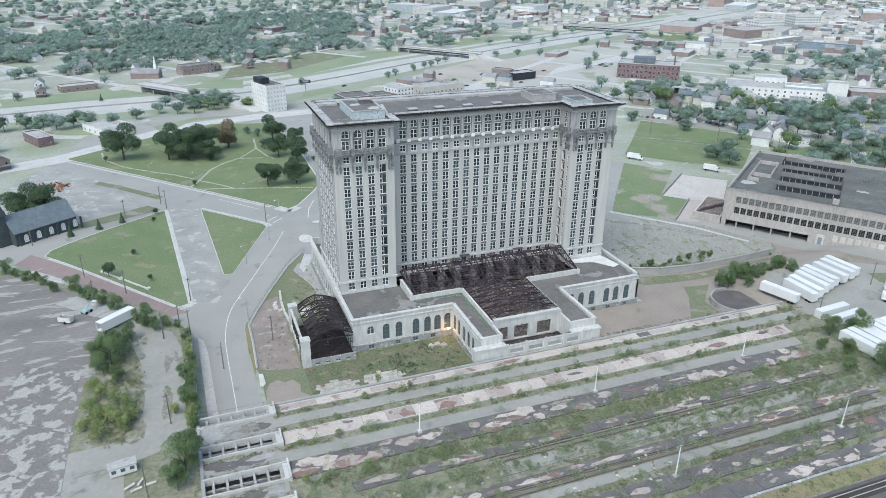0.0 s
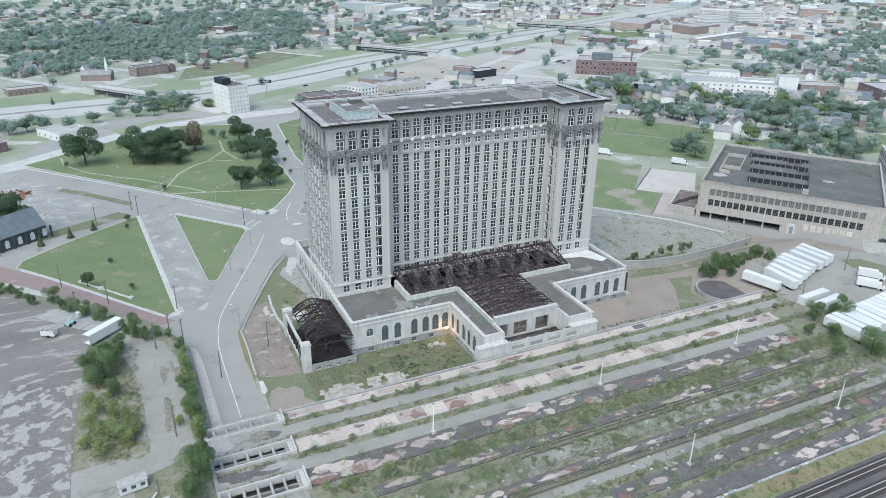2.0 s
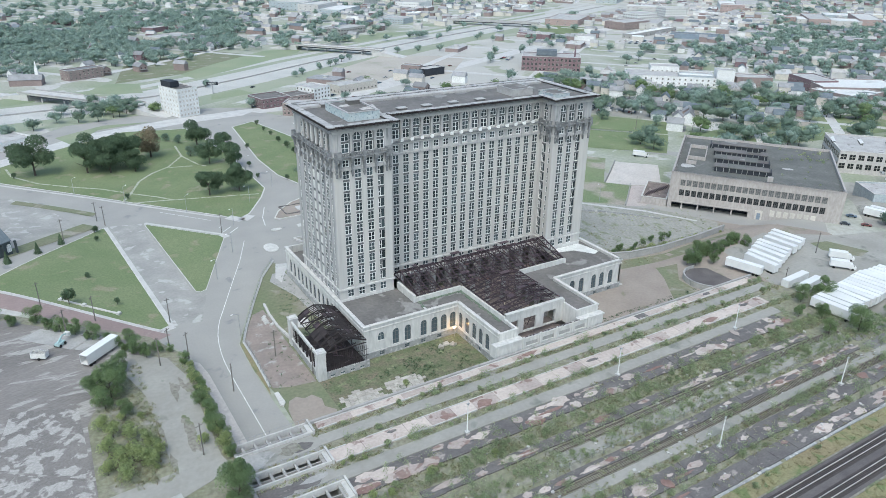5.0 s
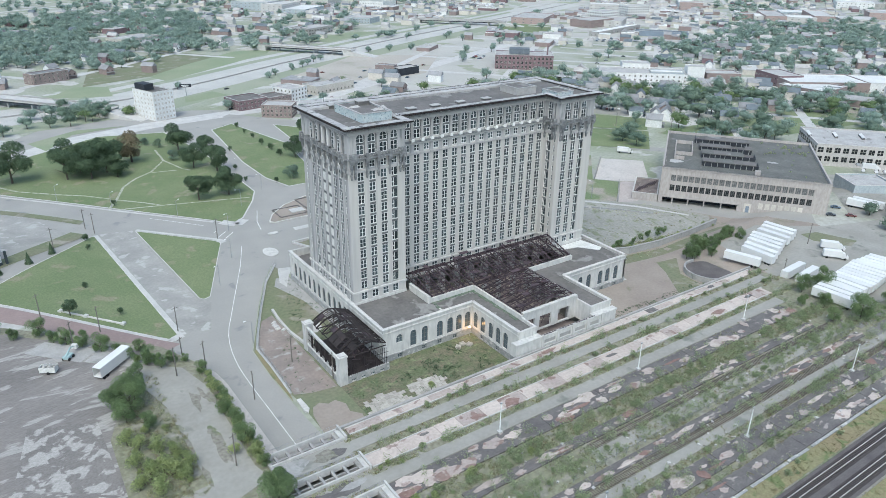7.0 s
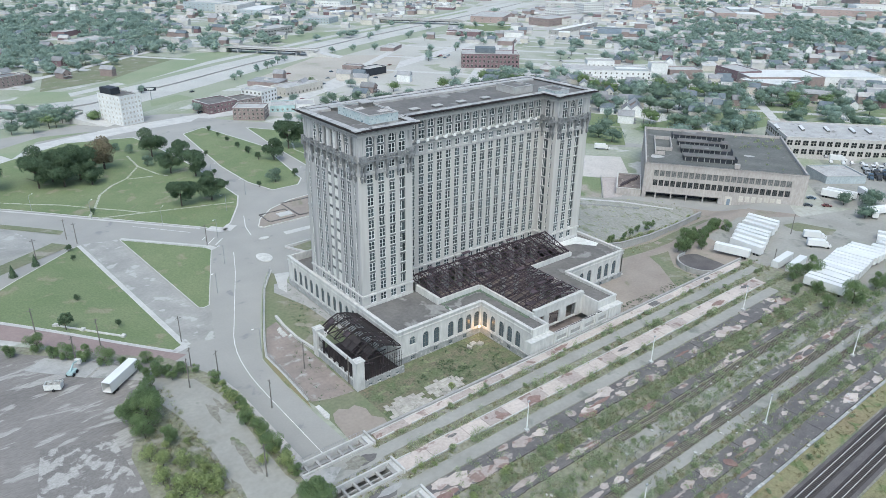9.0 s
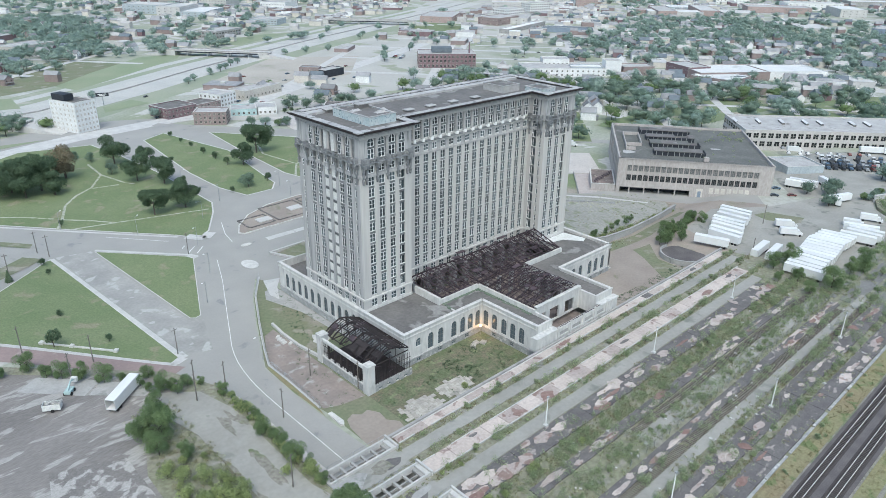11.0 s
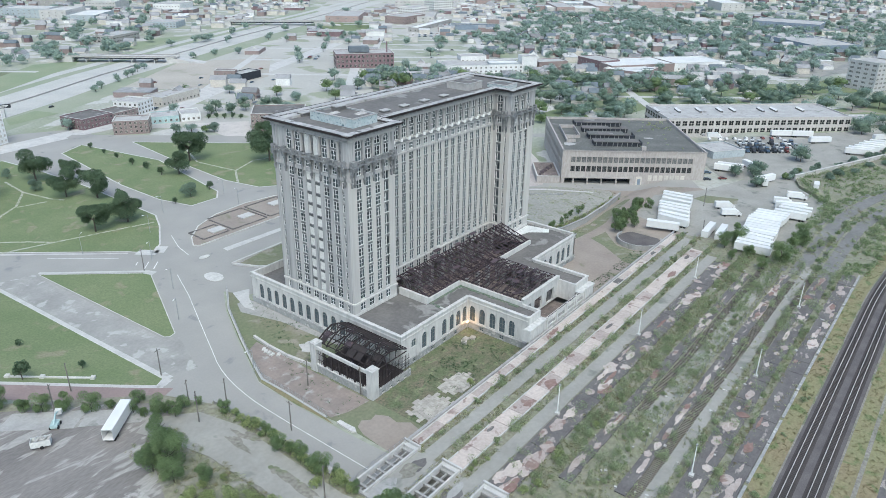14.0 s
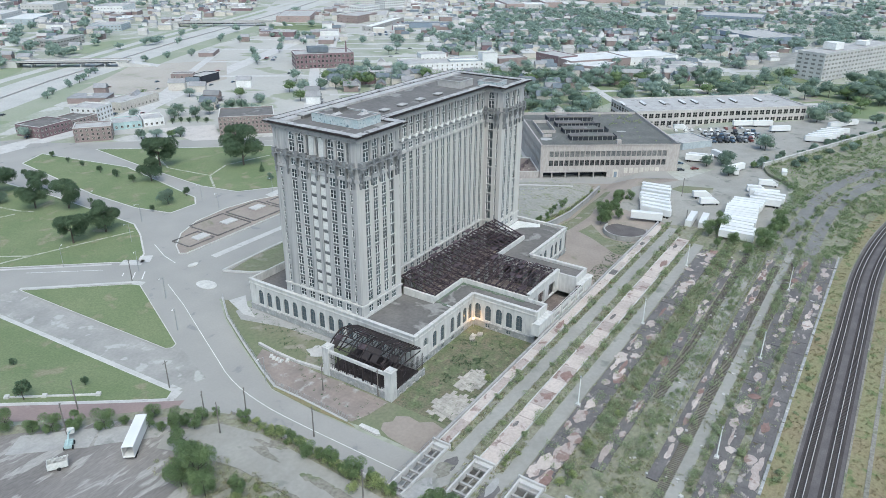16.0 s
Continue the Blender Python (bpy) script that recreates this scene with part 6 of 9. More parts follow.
zz = rng.uniform(0, 1, n) ** 1.4
an = rng.uniform(0, 6.28, n)
rr = (1 - zz) * 1.6 * rng.uniform(0.5, 1.1, n)
cpts = np.stack([rr * np.cos(an), rr * np.sin(an), 0.6 + zz * 5.0], axis=1)
part("crown", leaf_mesh("crown", cpts, rng.uniform(0.3, 0.7, n), np.stack([np.cos(an), np.sin(an), np.full(n, 0.5)], axis=1), LEAF, rng), None, conif)
scatter([conif], [(153, 372, 0, 1.0), (-50.5, 311.5, 3.9, 0.95), (-40, 318.3, 3.1, 0.95), (-31.2, 326.3, 2.3, 0.9), (-58, 620, 0, 1.0)])

# shrubs and saplings of the railway yard and the lot
shrub = [tree_proto("wild_shrub", "bright green self-sown shrub among weeds", "shrub", 3.0, 1.7, LEAF_SAP, s, 640, 0.28, 0.06, "wild shrubs") for s in (11, 12, 13)]
lime = [tree_proto("lime_shrub", "yellow-green self-sown shrub among weeds", "shrub", 3.0, 1.8, LEAF_LIME, s, 900, 0.24, 0.06, "wild shrubs") for s in (14, 15)]
wild = [tree_proto("wild_tree", "green self-sown tree among weeds", "tree", 8.6, 3.7, LEAF_BRIGHT, s, 7000, 0.25, 0.12, "wild trees") for s in (16, 17)]
rnd = random.Random(21)
rows = []
for y0, y1, k in ((156.9, 158.9, 26), (150.6, 152.9, 24), (143.1, 145.0, 26), (127.0, 131.8, 85), (116.0, 121.0, 70), (104.0, 105.0, 22), (96.6, 98.2, 22), (87.5, 90.2, 12)):
    for _ in range(k):
        rows.append((rnd.uniform(16, 190), rnd.uniform(y0, y1), DECK - 0.1, rnd.uniform(0.28, 0.75)))
scatter(shrub, rows)
scatter(lime, [(14 + rnd.uniform(-1, 1), 143.6, DECK, 0.5), (17, 144.2, DECK, 0.55), (20, 142.8, DECK, 0.5), (43, 164.4, DECK - 0.1, 0.9), (16, 130, DECK, 0.8), (20, 128.5, DECK, 0.9), (31, 129.5, DECK, 1.0), (48, 128, DECK, 0.8), (-31, 182, DECK, 1.5), (-33, 176, DECK, 1.6), (-28, 170, DECK, 1.7), (-24, 166, DECK, 1.5), (-30, 164, DECK, 1.6), (-12, 168, DECK, 1.2), (-9, 172, DECK, 1.3), (-8, 165, DECK, 1.4), (-24, 176, DECK, 1.2), (-31, 170, DECK, 1.9), (-26, 168, DECK, 1.8), (-34, 168, DECK, 1.4), (-27, 179, DECK, 1.5), (-33, 186, DECK, 1.6), (-22, 170, DECK, 1.3)] + [(-7.6 + rnd.uniform(-0.9, 0.9), y, DECK - 0.2, rnd.uniform(0.7, 1.3)) for y in np.arange(161, 206, 3.1)] + [(rnd.uniform(-34, -22), rnd.uniform(162, 196), DECK - 0.1, rnd.uniform(0.4, 0.9)) for _ in range(12)] + [(152 + i * 4 + rnd.uniform(-1.5, 1.5), 211 - min(i, 7) * 0.9 + rnd.uniform(-1.0, 1.5), 0, rnd.uniform(0.5, 1.1)) for i in range(19)])
scatter(wild, [(-29, 199, DECK, 1.25), (-27, 204, DECK, 1.15), (-31, 195, DECK, 0.9), (-27, 189, DECK, 0.7), (-24, 212, DECK, 0.8), (-32, 202, DECK, 1.1), (-20, 220, DECK, 0.75), (-17, 216, DECK, 0.6), (-23, 226, DECK, 0.5), (-9, 148, DECK, 1.2), (-10, 143, DECK, 1.2), (-12, 138, DECK, 1.0), (-9, 185, DECK, 0.6), (-8, 178, DECK, 0.7), (-8, 171, DECK, 0.8), (-7, 192, DECK, 0.5), (-8, 207, DECK, 0.5), (197, 138, 3.8, 1.2), (186, 118, DECK, 1.2), (205, 118, DECK, 0.9), (188, 140, DECK, 0.9), (210, 115, DECK, 0.9), (220, 118, DECK, 0.9), (183, 129, DECK, 0.8), (176, 122, DECK, 0.7), (178, 134, DECK, 0.6)])
scatter(wild, [(189 + rnd.uniform(-6, 6), 184 + rnd.uniform(-4, 4), 1.6, rnd.uniform(0.55, 0.85)) for _ in range(7)] + [(205 + rnd.uniform(-14, 14), 188 + rnd.uniform(-3, 3), 2, rnd.uniform(0.5, 0.8)) for _ in range(14)] + [(160 + i * 5, 209 + rnd.uniform(-1, 3), 0, rnd.uniform(0.35, 0.6)) for i in range(9)])
scatter(wild, [(-20 - i * 4.2 + rnd.uniform(-1.5, 1.5), 228 + i * 4.3 + rnd.uniform(-2, 2), DECK - 0.6, rnd.uniform(0.4, 0.85)) for i in range(14)] + [(-7.5 + rnd.uniform(-0.8, 0.8), y, DECK - 0.2, rnd.uniform(0.22, 0.45)) for y in np.arange(160, 213, 3.6)] + [(-11 - i * 3 + rnd.uniform(-1, 1), 216 + i * 1.6, DECK - 0.4, rnd.uniform(0.35, 0.6)) for i in range(5)])

scatter(shrub, [(x, y, DECK - 0.1, rnd.uniform(0.5, 1.3)) for x, y in ((rnd.uniform(196, 420), rnd.uniform(60, 132)) for _ in range(240)) if y < 118 - 0.0011 * max(0, x - 165) ** 2 - max(0, x - 330) * 0.12 and y > curve_y(90, x) and noise.noise((x * 0.04, y * 0.06, 3)) > 0.02])
tufts = []
for y0, y1, k in ((156.9, 159.0, 620), (150.4, 153.0, 700), (143.0, 145.3, 700), (126.8, 132.4, 1700), (114.6, 121.0, 1300), (103.8, 106.0, 450), (96.2, 98.8, 650)):
    for _ in range(k):
        x = rnd.uniform(12.5, 195)
        if noise.noise((x * 0.08, y0, 2)) > -0.25:
            tufts.append((x, rnd.uniform(y0, y1), DECK - 0.1, rnd.uniform(0.3, 0.9), rnd.uniform(0.2, 0.8)))
for _ in range(4000):
    x, y = rnd.uniform(14, 190), rnd.uniform(91.5, 139)
    if noise.noise((x * 0.11, y * 0.2, 12)) > 0.0:
        tufts.append((x, y, DECK + 0.1, rnd.uniform(0.25, 0.7), rnd.uniform(0.15, 0.5)))
for _ in range(1500):
    x, y = rnd.uniform(188, 380), rnd.uniform(60, 135)
    if curve_y(90, x) < y < (119 if x < 280 else 119 - (x - 280) * 0.2) and noise.noise((x * 0.03, y * 0.05, 7)) > -0.1:
        tufts.append((x, y, DECK - 0.1, rnd.uniform(0.6, 1.8), rnd.uniform(0.3, 1.4)))
for _ in range(420):
    tufts.append((rnd.uniform(-33, -20), rnd.uniform(159, 214), DECK - 0.1, rnd.uniform(0.5, 1.2), rnd.uniform(0.3, 0.9)))
for _ in range(160):
    tufts.append((rnd.uniform(-9, -6.6), rnd.uniform(100, 214), DECK - 0.1, rnd.uniform(0.4, 0.9), rnd.uniform(0.3, 0.9)))
for _ in range(420):
    tufts.append((rnd.uniform(-6.5, 12), rnd.choice((rnd.uniform(150.8, 152), rnd.uniform(138.8, 140.2), rnd.uniform(143.8, 145.3), rnd.uniform(127, 128.5), rnd.uniform(130.5, 132), rnd.uniform(92, 121))), DECK, rnd.uniform(0.25, 0.6), rnd.uniform(0.15, 0.5)))
for _ in range(900):
    x, y = rnd.uniform(150, 236), rnd.uniform(196, 262)
    if 1.2 * noise.noise((x * 0.15, y * 0.15, 4)) > 0.15 and y < 300 - 0.36 * x + 22 and y > 205 or 197 < y < 203:
        tufts.append((x, y, 0.1, rnd.uniform(0.3, 0.9), rnd.uniform(0.15, 0.5)))
for _ in range(900):
    x, y = rnd.uniform(152, 222), rnd.uniform(205, 250)
    if noise.noise((x * 0.2, y * 0.2, 14)) > 0.12 and y < 300 - 0.36 * x + 15:
        tufts.append((x, y, 0.1, rnd.uniform(0.2, 0.6), rnd.uniform(0.1, 0.3)))
for _ in range(420):
    u = rnd.random() ** 1.3
    r = rnd.uniform(0.7, 1.9) * (1.15 - 0.5 * u)
    tufts.append((152 + 74 * u, 211 - 5.5 * min(1, u * 2.2) + rnd.uniform(-1.0, 4.0 - 2.5 * u), 0.1, r, r * rnd.uniform(0.8, 1.5)))
half = len(tufts) * 7 // 10
rnd.shuffle(tufts)
field_of_leaves("weeds", tufts[:half], LEAF_WEED, "green weeds between the old tracks", "weeds", 0.23, 42, 1)
field_of_leaves("dry_weeds", tufts[half:], YELLOW_GRASS, "dry straw-coloured weeds between the old tracks", "weeds", 0.24, 34, 2)
low = []
for _ in range(900):
    x, y = rnd.uniform(13, 75), rnd.uniform(164, 262)
    if (y < 185 and x > 25) or (y > 186 and x < 41 and x > 13 + max(0, y - 200) * 0.45):
        low.append((x, y, 0.05, rnd.uniform(0.3, 1.0), rnd.uniform(0.1, 0.35)))
for _ in range(400):
    low.append((rnd.uniform(118, 200), rnd.uniform(163.5, 172), 0.05, rnd.uniform(0.3, 0.9), rnd.uniform(0.1, 0.3)))
for _ in range(260):
    x, y = rnd.uniform(44, 74), rnd.uniform(170, 187)
    if noise.noise((x * 0.12, y * 0.15, 6)) > 0.0:
        low.append((x, y, 0.05, rnd.uniform(0.5, 1.3), rnd.uniform(0.3, 0.9)))
field_of_leaves("court_weeds", low, LEAF, "low weeds in the station court", "weeds", 0.25, 30, 3)
verge = []
for _ in range(1600):
    x = rnd.uniform(20, 300)
    verge.append((x, curve_y(rnd.choice((rnd.uniform(86.6, 90.6), rnd.uniform(71.6, 75.0), rnd.uniform(67, 70))), x), DECK - 0.05, rnd.uniform(0.3, 0.8), rnd.uniform(0.15, 0.4)))
field_of_leaves("verge_grass", verge, YELLOW_GRASS, "dry yellow grass tufts by the live tracks", "grass", 0.26, 30, 4)

# hazy saplings over the old tracks and scrub on the embankment
rnd = random.Random(33)
sap = []
for y0, y1, k in ((127.0, 131.8, 95), (115.8, 121.2, 105), (104.0, 106.0, 40), (96.4, 98.6, 26), (143.0, 145.2, 30), (150.4, 152.8, 26), (157.0, 158.8, 16), (109.2, 111.4, 40), (121.5, 126.8, 60), (98.0, 104.0, 40), (132.0, 138.6, 22)):
    for _ in range(k):
        x = rnd.uniform(16, 192)
        for _ in range(rnd.choice((1, 2, 3))):
            r = rnd.uniform(0.6, 1.7)
            sap.append((x + rnd.uniform(-1.2, 1.2), rnd.uniform(y0, y1), DECK + rnd.uniform(0.1, 0.8), r, r * rnd.uniform(1.2, 2.2)))
field_of_leaves("saplings", sap, LEAF_SAP, "thin pale green saplings between the tracks", "saplings", 0.24, 62, 5)
scrub = []
for _ in range(2600):
    x = rnd.uniform(186, 430)
    lo, hi = curve_y(90, x), (120 if x < 275 else (128 if x < 306 else 138 - (x - 306) * 0.396))
    y = rnd.uniform(lo, hi)
    bare = any(abs(y - way_y(k, x)) < 3.4 for k in (0, 1))
    if noise.noise((x * 0.05, y * 0.08, 7)) > (0.5 if bare else -0.25):
        r = rnd.uniform(0.6, 1.9)
        scrub.append((x, y, DECK - 0.1, r, r * rnd.uniform(0.6, 1.3)))
for x, y in ((rnd.uniform(192, 204), rnd.uniform(119, 146)) for _ in range(90)):
    r = rnd.uniform(0.6, 1.6)
    scrub.append((x, y, DECK - 0.4, r, r * 1.2))
for i in range(150):
    u = rnd.random()
    x, y = 250 + 230 * u, (117 + 23 * min(1, max(0, u * 230 - 20) / 36) if u < 0.24 else 140 - (u * 230 - 56) * 0.396)
    r = rnd.uniform(0.8, 2.0)
    scrub.append((x, y + rnd.uniform(-3.5, 1), DECK - 0.6, r * 1.4, r * 1.9))
rnd.shuffle(scrub)
field_of_leaves("scrub_bushes", scrub[:len(scrub) // 2], LEAF_SAP, "pale green scrub on the embankment", "scrub", 0.42, 30, 6)
field_of_leaves("scrub_bushes_dark", scrub[len(scrub) // 2:], LEAF_BRIGHT, "mid-green scrub on the embankment", "scrub", 0.42, 30, 7)

# ---- west lot ----
flat("lot", [(-300, -100, -37, 232), (-300, 232, -52, 262)], LOT, DECK - 0.02, "broken dark lot paving with pale patches", "lot")
g = Geo()
g.prism([(-52.6, 206.0), (-37.2, 199.5), (-37.2, 168), (-57.7, 184)], DECK - 0.3, DECK)
g.prism([(-58.2, 183.6), (-37.2, 167.2), (-37.2, 120), (-80, 128)], DECK - 0.3, DECK - 0.005)
setting("lot_slab", g, LOT_FLAKED, "flaking pale-crusted slabs in the old lot", "lot")
g = Geo()
g.prism([(-37, 160), (-37, 240), (-30, 240), (-14, 222), (-20, 214), (-31, 203), (-36, 190)], DECK - 0.4, DECK - 0.03)
g.prism([(-110, 231), (-110, 278), (-68, 276), (-31, 240), (-37.5, 231)], DECK - 0.4, DECK - 0.025)
setting("lot_edge", g, LOT, "broken dark lot paving with pale patches", "lot")
g = Geo()
g.prism([(-20.5, 160), (-20.8, 196), (-24.0, 210), (-27.0, 218), (-22.0, 221), (-12, 213), (-8.8, 200), (-9.4, 162)], DECK - 0.4, DECK)
g.prism([(-37, 160), (-9.4, 162), (-8, 156), (-20, 152), (-37, 150)], DECK - 0.4, DECK - 0.01)
g.prism([(-37, 100), (-37, 150), (-24, 151), (-22, 100)], DECK - 0.4, DECK - 0.005)
setting("lot_drive", g, CINDER, "pale grey paved drive beside the underpass", "drive")
g = Geo()
g.prism([(-49, 246), (-36, 232), (-30, 236.5), (-43, 250)], DECK - 0.3, DECK + 0.04)
g.prism([(-35, 231.5), (-24, 221), (-19, 224), (-30, 236)], DECK - 0.3, DECK + 0.04)
setting("lot_slab", g, CONCRETE_GREY, "grey concrete slabs at the edge of the lot", "slab")


for k in range(9):  # dark worn stains on the drive
    g = Geo()
    g.prism(blot(rnd.choice((-10.2, -19.5, -14)) + rnd.uniform(-1, 1), rnd.uniform(164, 212), rnd.uniform(0.8, 1.8), rnd.uniform(2, 7), rnd, 19), DECK - 0.2, DECK + 0.01 + 0.004 * k)
    setting("drive_stain", g, GRAVEL, "dark worn stain on the drive", "stain")


def box_trailer(length=13.8, w=2.7, h=3.1, open_end=False):
    t = thing("box_trailer", "white box semi-trailer parked on gravel", "trailer", None, "parked trailers")
    g = Geo()
    if open_end:
        for a in ((0, -w / 2, 1.1, length, w / 2, 1.25), (0, -w / 2, 1.25, length, -w / 2 + 0.08, 1.1 + h), (0, w / 2 - 0.08, 1.25, length, w / 2, 1.1 + h), (0, -w / 2 + 0.08, 1.02 + h, length, w / 2 - 0.08, 1.1 + h), (length - 0.08, -w / 2 + 0.08, 1.25, length, w / 2 - 0.08, 1.02 + h)):
            g.box(*a)
    else:
        g.box(0, -w / 2, 1.1, length, w / 2, 1.1 + h)
    part("body", g, TRAILER_WHITE, t)
    g = Geo()
    g.box(0.3, -0.5, 0.75, length - 0.3, 0.5, 1.1)
    g.box(length * 0.78, -0.9, 0, length * 0.78 + 0.15, -0.7, 0.8)
    g.box(length * 0.78, 0.7, 0, length * 0.78 + 0.15, 0.9, 0.8)
    part("frame", g, BITUMEN, t)
    for x in (1.3, 2.6):
        for y in (-1, 1):
            g = Geo()
            g.tube((x, y * 0.85, 0.5), (x, y * 1.25, 0.5), 0.5, 0.5, 12)
            part("wheel", g, TYRE, t)
    return t


def put(proto, places):
    for i, (x, y, z, rot) in enumerate(places):
        if i == 0:
            proto.matrix_basis = pose(x, y, z, 0, 0, rot)
        else:
            copy_thing(proto, pose(x, y, z, 0, 0, rot))


put(box_trailer(open_end=True, length=12.6), [(-33.4, 219.3, DECK - 0.1, 40)])
van = thing("utility_trailer", "small weathered pale utility trailer heaped with scrap", "trailer", pose(-44.2, 231.0, DECK, 0, 0, -30))
g = Geo()
g.box(-2.2, -1.1, 0.6, 2.2, 1.1, 0.8)
for a in ((-2.2, -1.1, 2.2, -1.0), (-2.2, 1.0, 2.2, 1.1), (-2.2, -1.0, -2.1, 1.0), (2.1, -1.0, 2.2, 1.0)):
    g.box(a[0], a[1], 0.8, a[2], a[3], 2.3)
part("body", g, PANEL_WHITE, van)
g = Geo()
for k in range(26):
    x, y = rnd.uniform(-1.9, 1.9), rnd.uniform(-0.8, 0.8)
    g.bar((x, y, 1.8), (x + rnd.uniform(-1, 1), y + rnd.uniform(-0.4, 0.4), rnd.uniform(2.2, 2.8)), 0.25)
tagged(part("scrap", g, CONCRETE, van, "heaped pale scrap"), "heaped pale scrap", kind="stuff")
for y in (-1.15, 1.15):
    g = Geo()
    g.tube((0.2, y - 0.12, 0.45), (0.2, y + 0.12, 0.45), 0.45, 0.45, 12)
    part("wheel", g, TYRE, van)
lift_t = thing("boom_lift", "small blue-grey boom lift parked folded", "machine", pose(-38.5, 236.0, DECK, 0, 0, 50))
g = Geo()
g.box(-1.4, -0.9, 0.5, 1.4, 0.9, 1.3)
g.bar((-1, 0, 1.3), (1.6, 0, 2.8), 0.35)
g.bar((1.6, 0, 2.8), (3.6, 0, 2.2), 0.3)
part("body", g, WALL_TEAL, lift_t)
g = Geo()
g.box(3.3, -0.8, 1.4, 4.4, 0.8, 2.6)
part("basket", g, PANEL_WHITE, lift_t)
for x in (-1.0, 1.0):
    for y in (-0.95, 0.95):
        g = Geo()
        g.tube((x, y - 0.15, 0.5), (x, y + 0.15, 0.5), 0.5, 0.5, 12)
        part("wheel", g, TYRE, lift_t)
shack = thing("site_cabin", "weathered white site cabin with lean-to roof", "cabin", pose(-24.0, 148.5, DECK, 0, 0, 8))
g = Geo()
g.box(-3, -1.3, 0.3, 3, 1.3, 2.6)
part("wall", g, PANEL_WHITE, shack)
g = Geo()
g.box(-3.2, -1.5, 2.6, 3.2, 1.5, 2.75)
part("roof", g, ROOF_PALE, shack)
for x in (-2, 0, 2):
    g = Geo()
    g.box(x - 0.5, -1.36, 1.2, x + 0.5, -1.28, 2.1)
    part("window", g, PANE_BLUE, shack)
for k, (x, y, a) in enumerate(((-21, 141, 20), (-22.5, 142.5, 35), (-20, 143.5, 60), (-18, 142, 10))):
    t = thing("concrete_pipe", "pale concrete pipe lying on the ground", "pipe", pose(x, y, DECK + 0.3, 0, 0, a), "concrete pipes")
    g = Geo()
    g.tube((-1.3, 0, 0), (1.3, 0, 0), 0.32, 0.32, 12)
    part("barrel", g, KERB, t)


def utility_pole(h=9.5, arms=1):
    t = thing("utility_pole", "dark wooden utility pole with crossarm", "pole", None, "utility poles")
    g = Geo()
    g.tube((0, 0, -0.4), (0, 0, h), 0.2, 0.13)
    part("pole", g, TIMBER, t)
    g = Geo()
    g.bar((-1.0, 0, h - 0.7), (1.0, 0, h - 0.7), 0.14)
    part("crossarm", g, TIMBER, t)
    return t


put(utility_pole(), [(x, y, lift(x, y) if lo else DECK, r) for x, y, lo, r in ((-13.1, 164, 0, 20), (-18.5, 138, 0, 80), (-14.4, 209.5, 0, 50), (-9.7, 221.6, 1, 40), (-6.4, 208.5, 0, 40), (-5.6, 242.2, 1, 10), (-27.2, 252, 1, 50), (-36.2, 241, 0, 50), (2.0, 193.2, 1, 90), (-42, 268, 1, 30), (25, 190, 1, 0), (18.5, 205, 1, 0), (-12.5, 345, 1, 0), (-30, 331, 1, 0), (-64, 305, 1, 0), (-15, 352, 1, 0), (30.5, 312, 1, 0), (236, 165, 1, 0), (196, 152, 1, 0), (330, 360, 1, 40), (300, 392, 1, 40), (352, 330, 1, 40), (215, 420, 1, 40), (240, 455, 1, 40))])


def street_lamp():
    t = thing("street_lamp", "slim grey steel street lamp with arm", "street lamp", None, "street lamps")
    g = Geo()
    g.tube((0, 0, 0), (0, 0, 8.5), 0.12, 0.07)
    part("pole", g, STEEL, t)
    g = Geo()
    g.bar((0, 0, 8.4), (1.9, 0, 8.8), 0.09)
    part("arm", g, STEEL, t)
    g = Geo()
    g.box(1.7, -0.15, 8.65, 2.5, 0.15, 8.82)
    part("head", g, FRAME_WHITE, t)
    return t


put(street_lamp(), [(x, y, lift(x, y), r) for x, y, r in ((29, 290, 200), (37.5, 318, 220), (53, 345, 180), (70, 362, 180), (104, 362, 180), (100, 345, 200), (131, 341, 200), (17, 268, 220), (12.5, 222, 180), (66, 395, 0), (63, 440, 0), (196, 276, 90), (206, 262, 90), (180, 300, 90), (-20, 396, 40), (0, 372, 40), (23, 345, 40))])

# white stone walls on the west lawn, wire fence round the station
bench = thing("lawn_wall", "low pale stone wall with end piers on the lawn", "wall", pose(-36.5, 271.5, 2.7, 0, 0, -46.5))
g = Geo()
g.box(0, 0, -0.6, 24.0, 0.6, 1.1)
for x in (0, 9.5, 23.4):
    g.box(x, -0.4, -0.6, x + 1.2, 1.0, 1.45)
part("wall", g, KERB, bench)
bench.matrix_basis = bench.matrix_basis @ Matrix.Rotation(radians(4.2), 4, "Y")
fence2 = thing("chain_fence", "grey chain-link fence along the street", "fence", pose(0, 0, 0))
g = Geo()
g.tube((0, 0, 0), (0, 0, 2.3), 0.06)
me = g.mesh("post", STEEL)
line = [(11.6, 190), (12.2, 206), (12.2, 218), (15.9, 227), (22.8, 242), (32.1, 261), (41, 274)]
for a, b in zip(line, line[1:]):
    n = max(1, round(math.dist(a, b) / 3))
    for i in range(n):
        part("post", me, None, fence2, "", pose(a[0] + (b[0] - a[0]) * i / n, a[1] + (b[1] - a[1]) * i / n, 0))
g = Geo()
for a, b in zip(line, line[1:]):
    for z in (0.15, 0.6, 1.05, 1.5, 1.9, 2.25):
        g.bar((*a, z), (*b, z), 0.035)
part("mesh_wire", g, STEEL, fence2)
g = Geo()
for a, b in zip(line, line[1:]):
    g.bar((*a, 0.15), (*b, 0.15), 0.7, 0.3)
setting("fence_kerb", g, CONCRETE, "pale kerb under the fence", "kerb")
g = Geo()
